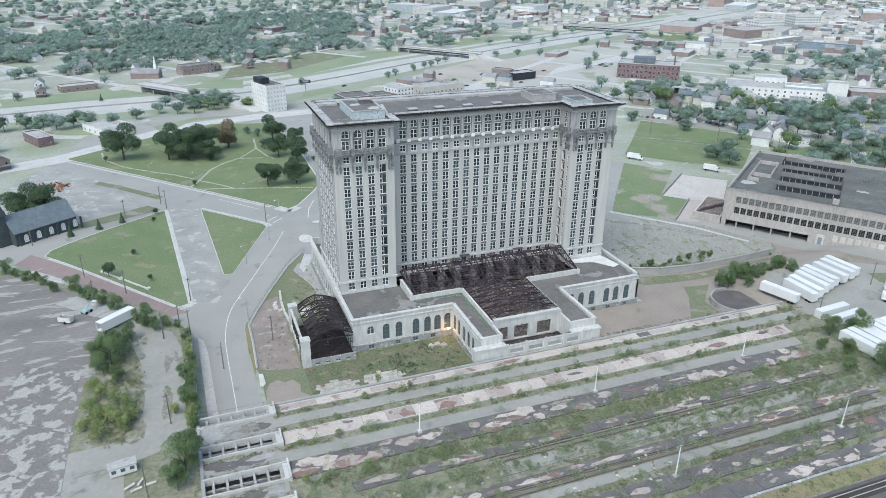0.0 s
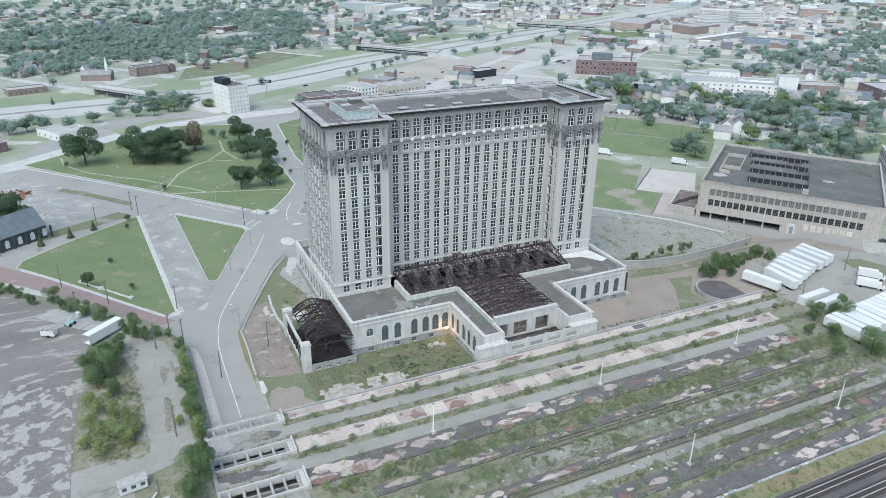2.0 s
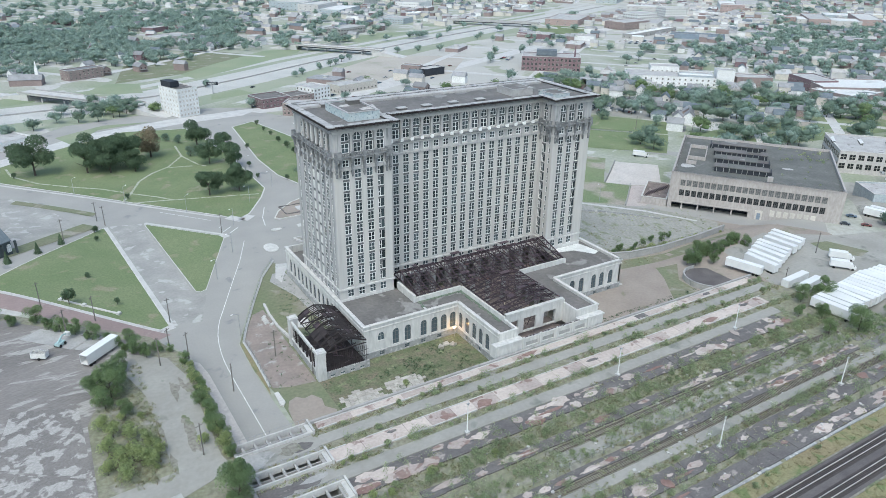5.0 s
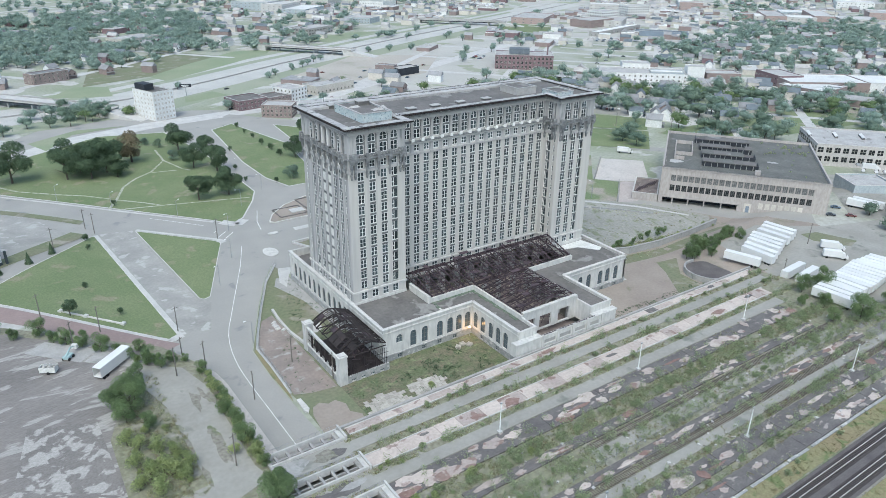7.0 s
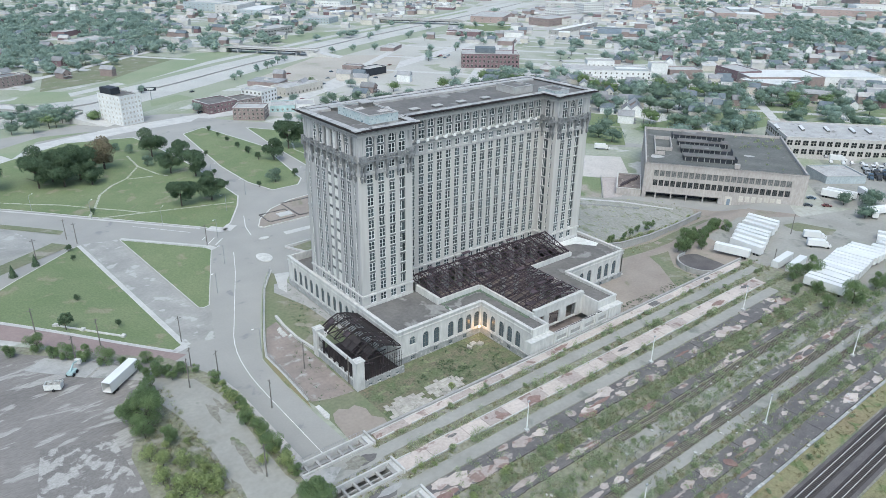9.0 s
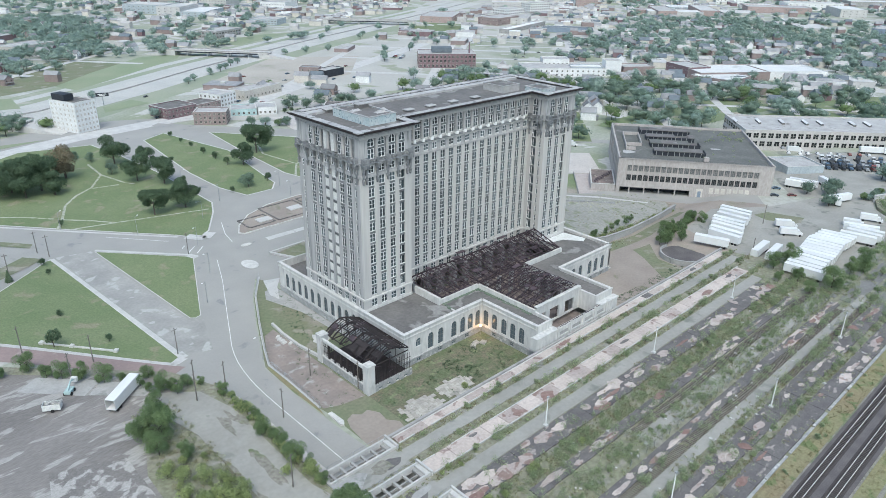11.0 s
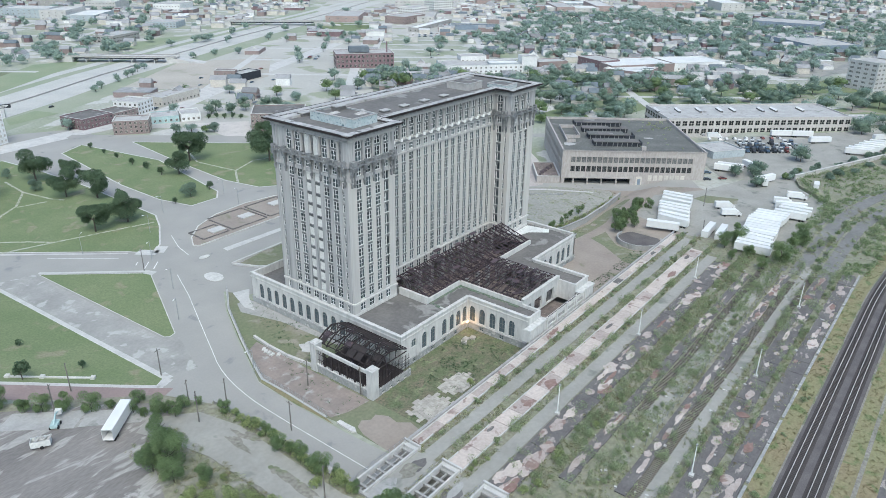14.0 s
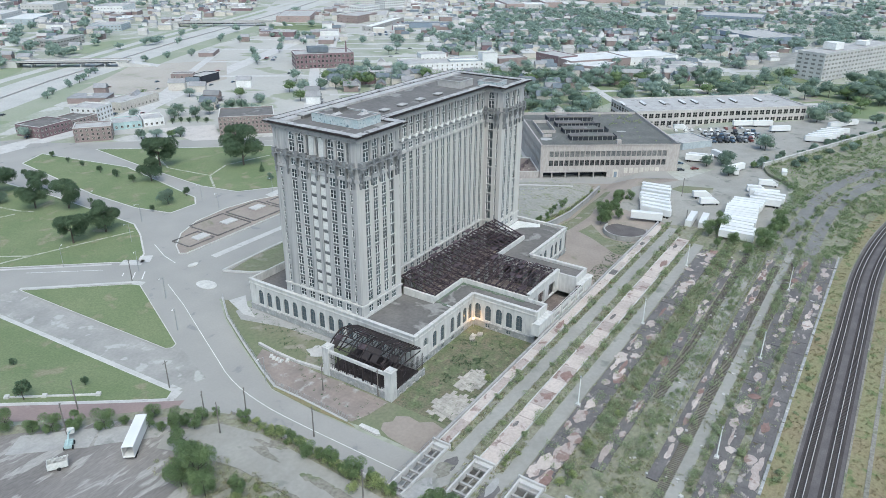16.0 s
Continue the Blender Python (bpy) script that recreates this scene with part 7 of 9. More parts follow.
g.prism([(11.3, 180), (12.0, 179), (13.0, 180.5), (12.8, 186), (11.6, 186)], 0, 0.5)
setting("kerb_end", g, KERB, "pale concrete kerb end", "kerb")

# low concrete wall and bare ground west of the shed
t = thing("low_wall", "low broken concrete wall in the grass", "wall", pose(0, 0, 0))
for a, b in (((25.8, 238.9), (25.0, 230.8)), ((25.0, 230.4), (24.9, 222.2)), ((24.9, 221.8), (26.2, 211.2))):
    g = Geo()
    g.bar((*a, 0.4), (*b, 0.4), 0.8, 1.0)
    part("block", g, CONCRETE, t)
for k in range(5):
    t = thing("rubble_slab", "pale broken concrete slab lying in the yard", "slab", pose(23.2 + rnd.uniform(-0.8, 0.8), 224.5 + k * 1.5, 0.1, 0, 0, rnd.uniform(0, 60)), "rubble slabs")
    g = Geo()
    g.hexa([(-0.9, -0.5, 0), (0.8, -0.6, 0), (0.9, 0.5, 0), (-0.8, 0.6, 0), (-0.8, -0.4, 0.5), (0.7, -0.5, 0.45), (0.8, 0.4, 0.5), (-0.7, 0.5, 0.42)])
    part("slab", g, KERB, t)
g = Geo()
g.prism(blot(33, 221, 3.4, 4.6, rnd, 19), 0, 0.2)
setting("rubble_patch", g, CONCRETE, "pale rubble patch in the yard", "rubble")
area("grass_strip", [(10.6, 186), (10.3, 204), (11.0, 217), (12.0, 218), (12.0, 206), (11.4, 190)], YELLOW_GRASS, 0.16, "dry grass strip along the kerb", "verge")
area("shed_ground", [(12.2, 189), (12.6, 218), (16.5, 227), (20, 234), (24.4, 236), (24.4, 186), (17, 187)], DIRT_GREY, 0.13, "bare broken ground west of the shed", "yard")
area("wing_path", [(36.5, 262), (41.3, 262), (41.3, 214), (39.5, 214), (38.0, 240), (33.5, 256)], CONCRETE_GREY, 0.13, "grey paved strip along the wing", "path")
bb = thing("billboard", "dark roadside billboard on a post", "billboard", pose(104.0, 612, 0, 0, 0, -20))
g = Geo()
g.tube((0, 0, 0), (0, 0, 7), 0.3)
part("post", g, STEEL, bb)
g = Geo()
g.box(-4.5, -0.3, 7, 4.5, 0.3, 9.6)
part("panel", g, BLACK_WALL, bb)
for z, w in ((8.7, 6), (7.9, 4)):
    g = Geo()
    g.box(-w / 2, -0.36, z - 0.22, w / 2, -0.3, z + 0.22)
    part("text_bar", g, FRAME_WHITE, bb, "white bar")

# debris and equipment in the court corner
for k, (x, y) in enumerate(((68.5, 184.5), (70.2, 183.0), (66.0, 183.4))):
    t = thing("pallet_stack", "stack of pale timber pallets on the grass", "pallets", pose(x, y, 0.1, 0, 0, 20 * k), "pallets")
    for j in range(3 + k):
        g = Geo()
        for i in range(5):
            g.box(-0.9, -0.8 + 0.36 * i, 0.2 * j + 0.06, 0.9, -0.62 + 0.36 * i, 0.2 * j + 0.16)
        g.box(-0.9, -0.8, 0.2 * j, 0.9, -0.7, 0.2 * j + 0.06)
        g.box(-0.9, 0.72, 0.2 * j, 0.9, 0.82, 0.2 * j + 0.06)
        part("pallet", g, WALL_CREAM, t)

# ---- east side: retaining wall, pit, trailers ----
rw = [(147.5, 216), (152, 210), (160.9, 207.5), (169.3, 204.3), (185.6, 202.4), (207, 203), (228.8, 205)]
g = Geo()
for a, b in zip(rw, rw[1:]):
    g.bar((*a, 1.4), (*b, 1.4), 0.7, 3.2)
    g.bar((*a, 3.1), (*b, 3.1), 0.95, 0.25)
setting("wall_retaining", g, CONCRETE_GREY, "grey concrete retaining wall with coping", "wall")
pit = thing("round_pit", "round concrete pit with dark floor", "pit", pose(181.5, 174, 0))
g = Geo()
for i in range(24):
    a, b = 2 * math.pi * i / 24 + 0.3, 2 * math.pi * (i + 1) / 24 + 0.3
    if 162.9 < 174 + 10 * math.sin(a) and math.cos(a) < 0.35:
        g.hexa([(9 * math.cos(a), 9 * math.sin(a), -1), (9 * math.cos(b), 9 * math.sin(b), -1), (9.6 * math.cos(b), 9.6 * math.sin(b), -1), (9.6 * math.cos(a), 9.6 * math.sin(a), -1), (9 * math.cos(a), 9 * math.sin(a), 2.3), (9 * math.cos(b), 9 * math.sin(b), 2.3), (9.6 * math.cos(b), 9.6 * math.sin(b), 2.3), (9.6 * math.cos(a), 9.6 * math.sin(a), 2.3)])
part("rim", g, CONCRETE_GREY, pit, "stained grey concrete rim")
g = Geo()
g.prism([(9 * math.cos(t), 9 * math.sin(t)) for t in np.linspace(0, 2 * math.pi, 25)[:-1]], -0.2, 1.2)
part("floor", g, BALLAST, pit, "dark gravel floor")

yard_z = 3.2
g = Geo()
for i in range(22):
    s, e = i / 22, (i + 1) / 22 - 0.002
    g.bar((306 + 174 * s, 140.5 - 69 * s, 4.9), (306 + 174 * e, 140.5 - 69 * e, 4.9), 0.8, 3.8)
    g.bar((306 + 174 * s, 140.5 - 69 * s, 6.9), (306 + 174 * e, 140.5 - 69 * e, 6.9), 1.3, 0.2)
setting("wall_truck_yard", g, CONCRETE, "long pale concrete wall beside the truck yard", "wall")
yard_trailer = box_trailer()
put(yard_trailer, [(198.0, 163.0, 2.4, 107), (204.0, 161.0, 2.6, 90), (212.6, 164.0, 3.2, 93), (220.5, 167.0, 3.2, 96), (226.0, 168.0, 3.2, 94), (231.5, 169.5, 3.2, 96), (216.5, 165.5, 3.2, 94), (208.2, 162.5, 2.8, 92), (235.6, 171, 3.2, 96), (207.5, 151.5, 3.2, 184), (208.2, 146.5, 3.2, 186), (199.9, 125.5, 3.8, 90), (207.5, 125.5, 3.7, 95), (214.0, 126.0, 3.6, 97), (220.5, 127.0, 3.5, 98), (227.5, 128.0, 3.4, 99), (233.5, 127.5, 3.2, 100), (240.0, 127.5, 3.2, 100), (203.7, 125.5, 3.7, 92), (210.8, 125.7, 3.6, 96), (217.2, 126.5, 3.5, 97), (224.0, 127.5, 3.4, 98), (230.5, 127.8, 3.2, 100), (236.8, 127.5, 3.2, 100)])
for x, y, z, turn in [(383.5, 130.5, 3.2, -72), (389, 129.5, 3.2, -72), (395, 127.5, 3.2, -72), (401.5, 126, 3.2, -72), (408, 124.5, 3.2, -72), (414.5, 122, 3.2, -72), (254.5, 121.0, 3.2, 100), (249.6, 120.6, 3.2, 95), (245.4, 121.4, 3.2, 100), (259.5, 124.5, 3.2, 110), (298.0, 181.0, 3.2, -77), (302.2, 180.6, 3.2, -77), (317.5, 170.5, 3.2, -131), (286.5, 155.0, 3.2, -22), (189.6, 122.6, 4.7, 95), (193.0, 123.0, 4.7, 95), (196.4, 123.4, 4.7, 94), (397.5, 177, 3.2, -52), (405, 166, 3.2, -52), (396, 153, 3.2, -48), (430, 122, 3.2, -40), (440, 116, 3.2, -40)]:
    copy_thing(yard_trailer, pose(x, y, z, 0, 0, turn))


def truck(white=True):
    t = thing("box_truck", "white box truck parked on pale gravel", "truck", None, "parked trucks")
    g = Geo()
    g.box(0, -1.25, 1.0, 6.8, 1.25, 3.6)
    part("cargo_box", g, TRAILER_WHITE, t)
    g = Geo()
    g.hexa([(6.9, -1.15, 0.6), (9.2, -1.15, 0.6), (9.2, 1.15, 0.6), (6.9, 1.15, 0.6), (6.9, -1.1, 2.7), (8.1, -1.1, 2.7), (8.1, 1.1, 2.7), (6.9, 1.1, 2.7)])
    g.box(8.0, -1.1, 0.6, 9.4, 1.1, 1.6)
    part("cab", g, TRAILER_WHITE, t)
    g = Geo()
    g.hexa([(8.25, -1.0, 1.7), (8.8, -1.0, 1.7), (8.8, 1.0, 1.7), (8.25, 1.0, 1.7), (8.1, -1.0, 2.55), (8.2, -1.0, 2.55), (8.2, 1.0, 2.55), (8.1, 1.0, 2.55)])
    part("windscreen", g, PANE_DARK, t)
    for x in (1.5, 8.2):
        for y in (-1, 1):
            g = Geo()
            g.tube((x, y * 0.9, 0.5), (x, y * 1.2, 0.5), 0.5, 0.5, 12)
            part("wheel", g, TYRE, t)
    return t


put(truck(), [(236.5, 160.0, 3.2, -52), (228.5, 154.5, 3.2, -52), (275, 137, 3.2, -70), (262, 140, 3.2, -70), (255, 134, 3.2, -80), (280.5, 313.5, 0.1, -50), (366, 208, 3.2, -52), (300, 181, 3.2, -60), (285, 150, 3.2, 20), (296, 128, 3.2, 10), (252, 348, 0.1, -52)])


def tractor(paint, k):
    t = thing("truck_tractor", ("white", "silver-grey", "dark", "dark red", "blue")[k] + " road tractor parked in the truck yard", "truck", None, "road tractors")
    g = Geo()
    g.hexa([(2.6, -1.15, 0.9), (4.6, -1.15, 0.9), (4.6, 1.15, 0.9), (2.6, 1.15, 0.9), (2.6, -1.1, 3.4), (4.2, -1.1, 3.0), (4.2, 1.1, 3.0), (2.6, 1.1, 3.4)])
    g.hexa([(4.6, -0.95, 0.8), (6.4, -0.9, 0.8), (6.4, 0.9, 0.8), (4.6, 0.95, 0.8), (4.6, -0.9, 2.0), (6.3, -0.8, 1.75), (6.3, 0.8, 1.75), (4.6, 0.9, 2.0)])
    part("cab", g, paint, t)
    g = Geo()
    g.hexa([(4.55, -1.0, 2.05), (4.68, -1.0, 2.05), (4.68, 1.0, 2.05), (4.55, 1.0, 2.05), (4.25, -1.0, 2.9), (4.36, -1.0, 2.9), (4.36, 1.0, 2.9), (4.25, 1.0, 2.9)])
    part("windscreen", g, PANE_DARK, t)
    g = Geo()
    g.box(0, -0.5, 0.7, 6.2, 0.5, 0.95)
    part("chassis", g, BITUMEN, t)
    for x in (0.6, 1.9, 5.5):
        for y in (-1.0, 1.0):
            g = Geo()
            g.tube((x, y - 0.18, 0.5), (x, y + 0.18, 0.5), 0.5, 0.5, 10)
            part("wheel", g, TYRE, t)
    return t


rnd = random.Random(12)
rigs = [[] for _ in CAR_PAINTS]
for i in range(9):
    for j in range(3):
        if rnd.random() < 0.85:
            rigs[rnd.choice((0, 0, 0, 0, 0, 0, 1, 1, 1, 2, 4, 3))].append((351 + i * 2.6 + j * 7.5, 180 - i * 3.2 + j * 4.5, 3.2, 218 + rnd.uniform(-3, 3)))
for k, places in enumerate(rigs):
    if places:
        put(tractor(CAR_PAINTS[k], k), places)


def car(paint, k):
    t = thing("car", ("white", "silver", "dark", "dark red", "blue")[k] + " saloon car parked in the open", "car", None, "parked cars")
    g = Geo()
    g.box(-2.2, -0.88, 0.32, 2.2, 0.88, 0.85)
    g.hexa([(-1.5, -0.82, 0.85), (1.2, -0.82, 0.85), (1.2, 0.82, 0.85), (-1.5, 0.82, 0.85), (-1.0, -0.68, 1.42), (0.5, -0.68, 1.42), (0.5, 0.68, 1.42), (-1.0, 0.68, 1.42)])
    part("body", g, paint, t)
    g = Geo()
    g.hexa([(-1.42, -0.835, 0.9), (1.1, -0.835, 0.9), (1.1, 0.835, 0.9), (-1.42, 0.835, 0.9), (-1.02, -0.71, 1.36), (0.52, -0.71, 1.36), (0.52, 0.71, 1.36), (-1.02, 0.71, 1.36)])
    part("glazing", g, PANE_DARK, t)
    for x in (-1.4, 1.4):
        for y in (-0.85, 0.85):
            g = Geo()
            g.tube((x, y - 0.1, 0.33), (x, y + 0.1, 0.33), 0.33, 0.33, 10)
            part("wheel", g, TYRE, t)
    return t


cars = [car(p, k) for k, p in enumerate(CAR_PAINTS)]
spots = [[] for _ in cars]
rnd = random.Random(31)
for i in range(10):  # truck yard east of the warehouse
    a, b = divmod(i + 27, 9)
    spots[rnd.choice((0, 0, 0, 1, 3, 2))].append((336 + b * 4.0 + a * 9 + rnd.uniform(-1, 1), 184 - b * 4.2 + a * 7 + rnd.uniform(-1, 1), 3.2, 35 + rnd.uniform(-5, 5)))
for i in range(16):
    spots[i % 5].append((322 + i * 3.2 + rnd.uniform(-0.5, 0.5), 441 - i * 3.1, 0.1, 40))
for i in range(14):
    spots[rnd.randrange(5)].append((345 + rnd.uniform(0, 32), 452 - rnd.uniform(0, 30), 0.1, rnd.choice((40, -50))))
for x, y, r in ((-40, 494, 20), (140, 622, 30), (66, 590, 30), (110, 655, 40), (200, 545, 25), (245, 590, 20), (300, 590, 20), (188, 560, 30), (320, 585, 10), (350, 640, 10), (160, 560, 30), (118, 548, 30), (262, 612, 10), (282, 640, 10), (243, 652, 10), (380, 575, 0), (285, 172, -50), (278, 178, -50), (330, 300, -50), (345, 280, -50), (283, 190, -52), (290, 182, -52)):
    spots[rnd.randrange(5)].append((x, y, 0.1 if y > 206 else 3.2, r))
for x in range(24):
    spots[rnd.randrange(3)].append((rnd.uniform(470, 700), rnd.uniform(230, 600), 0.1, rnd.choice((40, -50))))
for p, places in zip(cars, spots):
    put(p, places)

# ---- buildings round about and far off ----
def building(name, label, a, b, depth, h, wall, roof=None, floors=2, cols=8, side_cols=None, z=0.0, win=(1.5, 1.6), glass_mat=None, parapet=0.6, category="building", sides=True, joined=False, first=1.2):
    """A flat-roofed building: front from a to b, its depth to the left of that way, windows as parts."""
    ax, ay = a
    rot = math.degrees(math.atan2(b[1] - a[1], b[0] - a[0]))
    w = math.dist(a, b)
    t = thing(name, label, category, pose(ax, ay, z, 0, 0, rot))
    g = Geo()
    k = 0.4
    for q in ((0, 0, w, k), (0, depth - k, w, depth), (0, k, k, depth - k), (w - k, k, w, depth - k)):
        g.box(q[0], q[1], -1.5, q[2], q[3], h)
    part("wall", g, wall, t)
    g = Geo()
    g.box(k, k, h - parapet - 0.3, w - k, depth - k, h - parapet)
    part("roof", g, roof or ROOF_PALE, t)
    g = Geo()
    for q in ((-0.15, -0.15, w + 0.15, k + 0.1), (-0.15, depth - k - 0.1, w + 0.15, depth + 0.15), (-0.15, k + 0.1, k + 0.1, depth - k - 0.1), (w - k - 0.1, k + 0.1, w + 0.15, depth - k - 0.1)):
        g.box(q[0], q[1], h, q[2], q[3], h + 0.15)
    part("coping", g, KERB, t)
    ww, wh = win
    me = window_geo(ww, wh, False, 2, 1, 0.1).mesh("pane", [WALL_CREAM, glass_mat or PANE_DARK])
    rest = Geo()
    spots = []
    for f in range(floors):
        zz = first + (h - 1.0) / max(1, floors) * f
        if zz + wh > h - 0.3:
            continue
        for i in range(cols):
            spots.append(pose(w * (i + 0.5) / cols, -0.13, zz))
        if sides:
            n = side_cols or max(2, int(depth / (w / cols)))
            for i in range(n):
                spots.append(pose(-0.13, depth * (i + 0.5) / n, zz, 0, 0, -90))
                spots.append(pose(w + 0.13, depth * (i + 0.5) / n, zz, 0, 0, 90))
    for i, m in enumerate(spots):
        if joined or i >= 120:
            add_geo_from(me, m, rest)
        else:
            part("window", me, None, t, "", m)
    if rest.v:
        tagged(part("windows_joined", rest, [WALL_CREAM, glass_mat or PANE_DARK], t), kind="stuff")
    return t


# the concrete warehouse with long window bands
ware = thing("warehouse", "derelict three-storey buff concrete warehouse with window bands", "warehouse", pose(230.2, 240.0, 0, 0, 0, -53.0))
WL, WD, WH = 76.0, 76.0, 18.6
g = Geo()
bays = 23
cents = [5.9 + 2.82 * i for i in range(bays)]
g.box(0, 0, 15.0, WL, 0.8, WH)
g.box(0, 0, 10.0, WL, 0.8, 11.9)
g.box(0, 0, 3.2, WL, 0.8, 6.9)
last = 0.0
for c in cents:
    for z0, z1 in ((11.9, 15.0), (6.9, 10.0)):
        g.box(last, 0, z0, c - 1.12, 0.8, z1)
    last = c + 1.12
for z0, z1 in ((11.9, 15.0), (6.9, 10.0)):
    g.box(last, 0, z0, WL, 0.8, z1)
g.box(0, 0, -1, 2.0, 0.8, 3.2)
g.box(37.0, 0, -1, WL, 0.8, 3.2)
for x in (6.5, 14, 21.5, 29.5):
    g.box(x, 0, -1, x + 0.6, 0.8, 3.2)
g.box(1.5, -0.35, 3.4, 38, 0, 3.9)
g.box(-0.1, -0.3, WH - 0.5, WL + 0.1, 1.0, WH)
for c in (cents[0] - 1.41, *[c + 1.41 for c in cents]):  # thin pilasters between the windows
    g.box(c - 0.2, -0.14, 6.9, c + 0.2, 0, 15.1)
part("wall", g, WALL_CONC, ware)
for i in range(7):
    g = Geo()
    g.box(46.5 + i * 2.9, -0.1, 2.5, 48.5 + i * 2.9, 0, 5.5)
    part("panel", g, WALL_CREAM, ware, "pale blocked-up window")
g = Geo()
g.box(40.2, -0.25, 0, 43.4, 0, 4.6)
part("doorway", g, WALL_CREAM, ware, "pale door surround")
g = Geo()
g.box(41.0, -0.3, 0, 42.6, -0.24, 3.4)
part("door", g, WALL_BLUE, ware, "blue-grey door")
g = Geo()
sc = [4 + 3.2 * i for i in range(22)]
g.box(0, 0.8, 15.0, 0.8, WD, WH)
g.box(0, 0.8, 10.0, 0.8, WD, 11.9)
g.box(0, 0.8, -1, 0.8, WD, 6.9)
last = 0.8
for c in sc:
    for z0, z1 in ((11.9, 15.0), (6.9, 10.0)):
        g.box(0, last, z0, 0.8, c - 1.12, z1)
    last = c + 1.12
for z0, z1 in ((11.9, 15.0), (6.9, 10.0)):
    g.box(0, last, z0, 0.8, WD, z1)
g.box(WL - 0.8, 0.8, -1, WL, WD, WH)
g.box(0.8, WD - 0.8, -1, WL - 0.8, WD, WH)
part("side_wall", g, WALL_CONC, ware)
me = window_geo(2.24, 3.1, False, 3, 4, 0.08).mesh("pane", [CONCRETE_GREY, PANE_DUSTY])
me2 = window_geo(2.24, 3.1, False, 3, 4, 0.08).mesh("pane", [SPANDREL, PANE_DARK])
for c in cents:
    part("window", me, None, ware, "", pose(c, 0.35, 11.9))
    part("window", me2, None, ware, "", pose(c, 0.35, 6.9))
for c in sc:
    part("window", me, None, ware, "", pose(0.14, c, 11.9, 0, 0, -90))
    part("window", me, None, ware, "", pose(0.14, c, 6.9, 0, 0, -90))
g = Geo()
g.box(0.8, 0.8, 16.8, WL - 0.8, WD - 0.8, 17.3)
part("roof", g, ROOF_BLACK, ware, "dark tar roof with pale puddles")
# Black panel behind the openings: the bay's unlit depth as colour.
g = Geo()
g.box(2.0, 6.0, -0.9, 37.0, 6.4, 3.2)
part("loading_bay", g, BLACK_WALL, ware, "black panel for the loading bay's dark interior")
g = Geo()
g.box(1, 1.5, 17.3, 1.6, WD - 1, 18.2)
part("roof_kerb", g, ROOF_TAR, ware)
for y0, y1, x0, x1 in ((13.5, 20.5, 19, 45), (28.5, 36.0, 18.5, 44.5), (43.0, 50.0, 17.5, 43.5), (57.5, 66.0, 15, 43)):
    # Walls black: the dark inside of the open roof light, put in colour.
    g = Geo()
    g.box(x0, y0, 17.3, x1, y0 + 0.4, 19.6)
    g.box(x0, y0 + 0.4, 17.3, x0 + 0.4, y1, 19.6)
    g.box(x1 - 0.4, y0 + 0.4, 17.3, x1, y1, 19.6)
    part("monitor_wall", g, BLACK_WALL, ware, "black front for the dark openings of a collapsed roof light")
    x = x0 + 0.8
    while x < x1 - 1:  # mullions of the broken glazing
        g = Geo()
        g.box(x, y0 - 0.12, 17.3, x + 0.25, y0, 19.5)
        part("mullion", g, CONCRETE_GREY, ware)
        x += rnd.uniform(2.2, 3.4)
    x = x0 - 0.3
    while x < x1:  # roof slabs with gaps where they fell in
        w = rnd.uniform(4, 9)
        if rnd.random() < 0.82:
            g = Geo()
            d = rnd.uniform(-0.35, 0.05)
            g.hexa([(x, y0 - 0.5, 19.6), (min(x + w, x1 + 0.3), y0 - 0.5, 19.6), (min(x + w, x1 + 0.3), y1 + 0.2, 19.6 + d), (x, y1 + 0.2, 19.6 + d), (x, y0 - 0.5, 19.95), (min(x + w, x1 + 0.3), y0 - 0.5, 19.95), (min(x + w, x1 + 0.3), y1 + 0.2, 19.95 + d), (x, y1 + 0.2, 19.95 + d)])
            part("monitor_cap", g, rnd.choice((ROOF_TAR, ROOF_TAR, ROOF_BLACK)), ware)
        x += w + 0.02
    g = Geo()
    # Trench floor darkened for the shade between the raised roof lights.
    g.box(x0, y1, 17.3, x1, min(y1 + 5, 70), 17.36)
    part("monitor_floor", g, BALLAST, ware, "dark floor for the shaded trench behind the roof light")
g = Geo()
for q in ((5, 30, 14, 30.5), (5, 53.5, 14, 54), (5, 30.5, 5.5, 53.5), (13.5, 30.5, 14, 53.5), (5, 21, 5.5, 30), (5.5, 21, 10, 21.5)):
    g.box(q[0], q[1], 17.3, q[2], q[3], 19.1)
part("stair_house", g, WALL_CONC, ware)
g = Geo()
g.box(43, 6, 17.3, 45.5, 8.5, 19.3)
part("vent_house", g, WALL_CONC, ware)
g = Geo()
g.prism(blot(6, 17, 4, 4, rnd), 17.31, 17.34)
g.prism(blot(11, 4, 9, 1.6, rnd), 17.31, 17.34)
g.prism(blot(53, 32, 3, 2, rnd), 17.31, 17.34)
part("puddle", g, ROOF_PALE, ware, "pale puddle patches")
field_of_leaves("roof_weeds", [(230.2 + x * 0.602 + y * 0.799, 240 - x * 0.799 + y * 0.602, 17.3, rnd.uniform(0.6, 1.5), rnd.uniform(0.5, 1.4)) for x, y in [(60, 18), (62, 30), (64, 40), (50, 20), (56, 58), (60, 62), (53, 60), (66, 10), (44, 14), (24, 21), (28, 41), (40, 31), (36, 51), (51, 47)] + [(rnd.uniform(49, 74), rnd.uniform(48, 72)) for _ in range(26)]], LEAF_LIME, "yellow-green weeds on the warehouse roof", "weeds", 0.3, 34, 8)
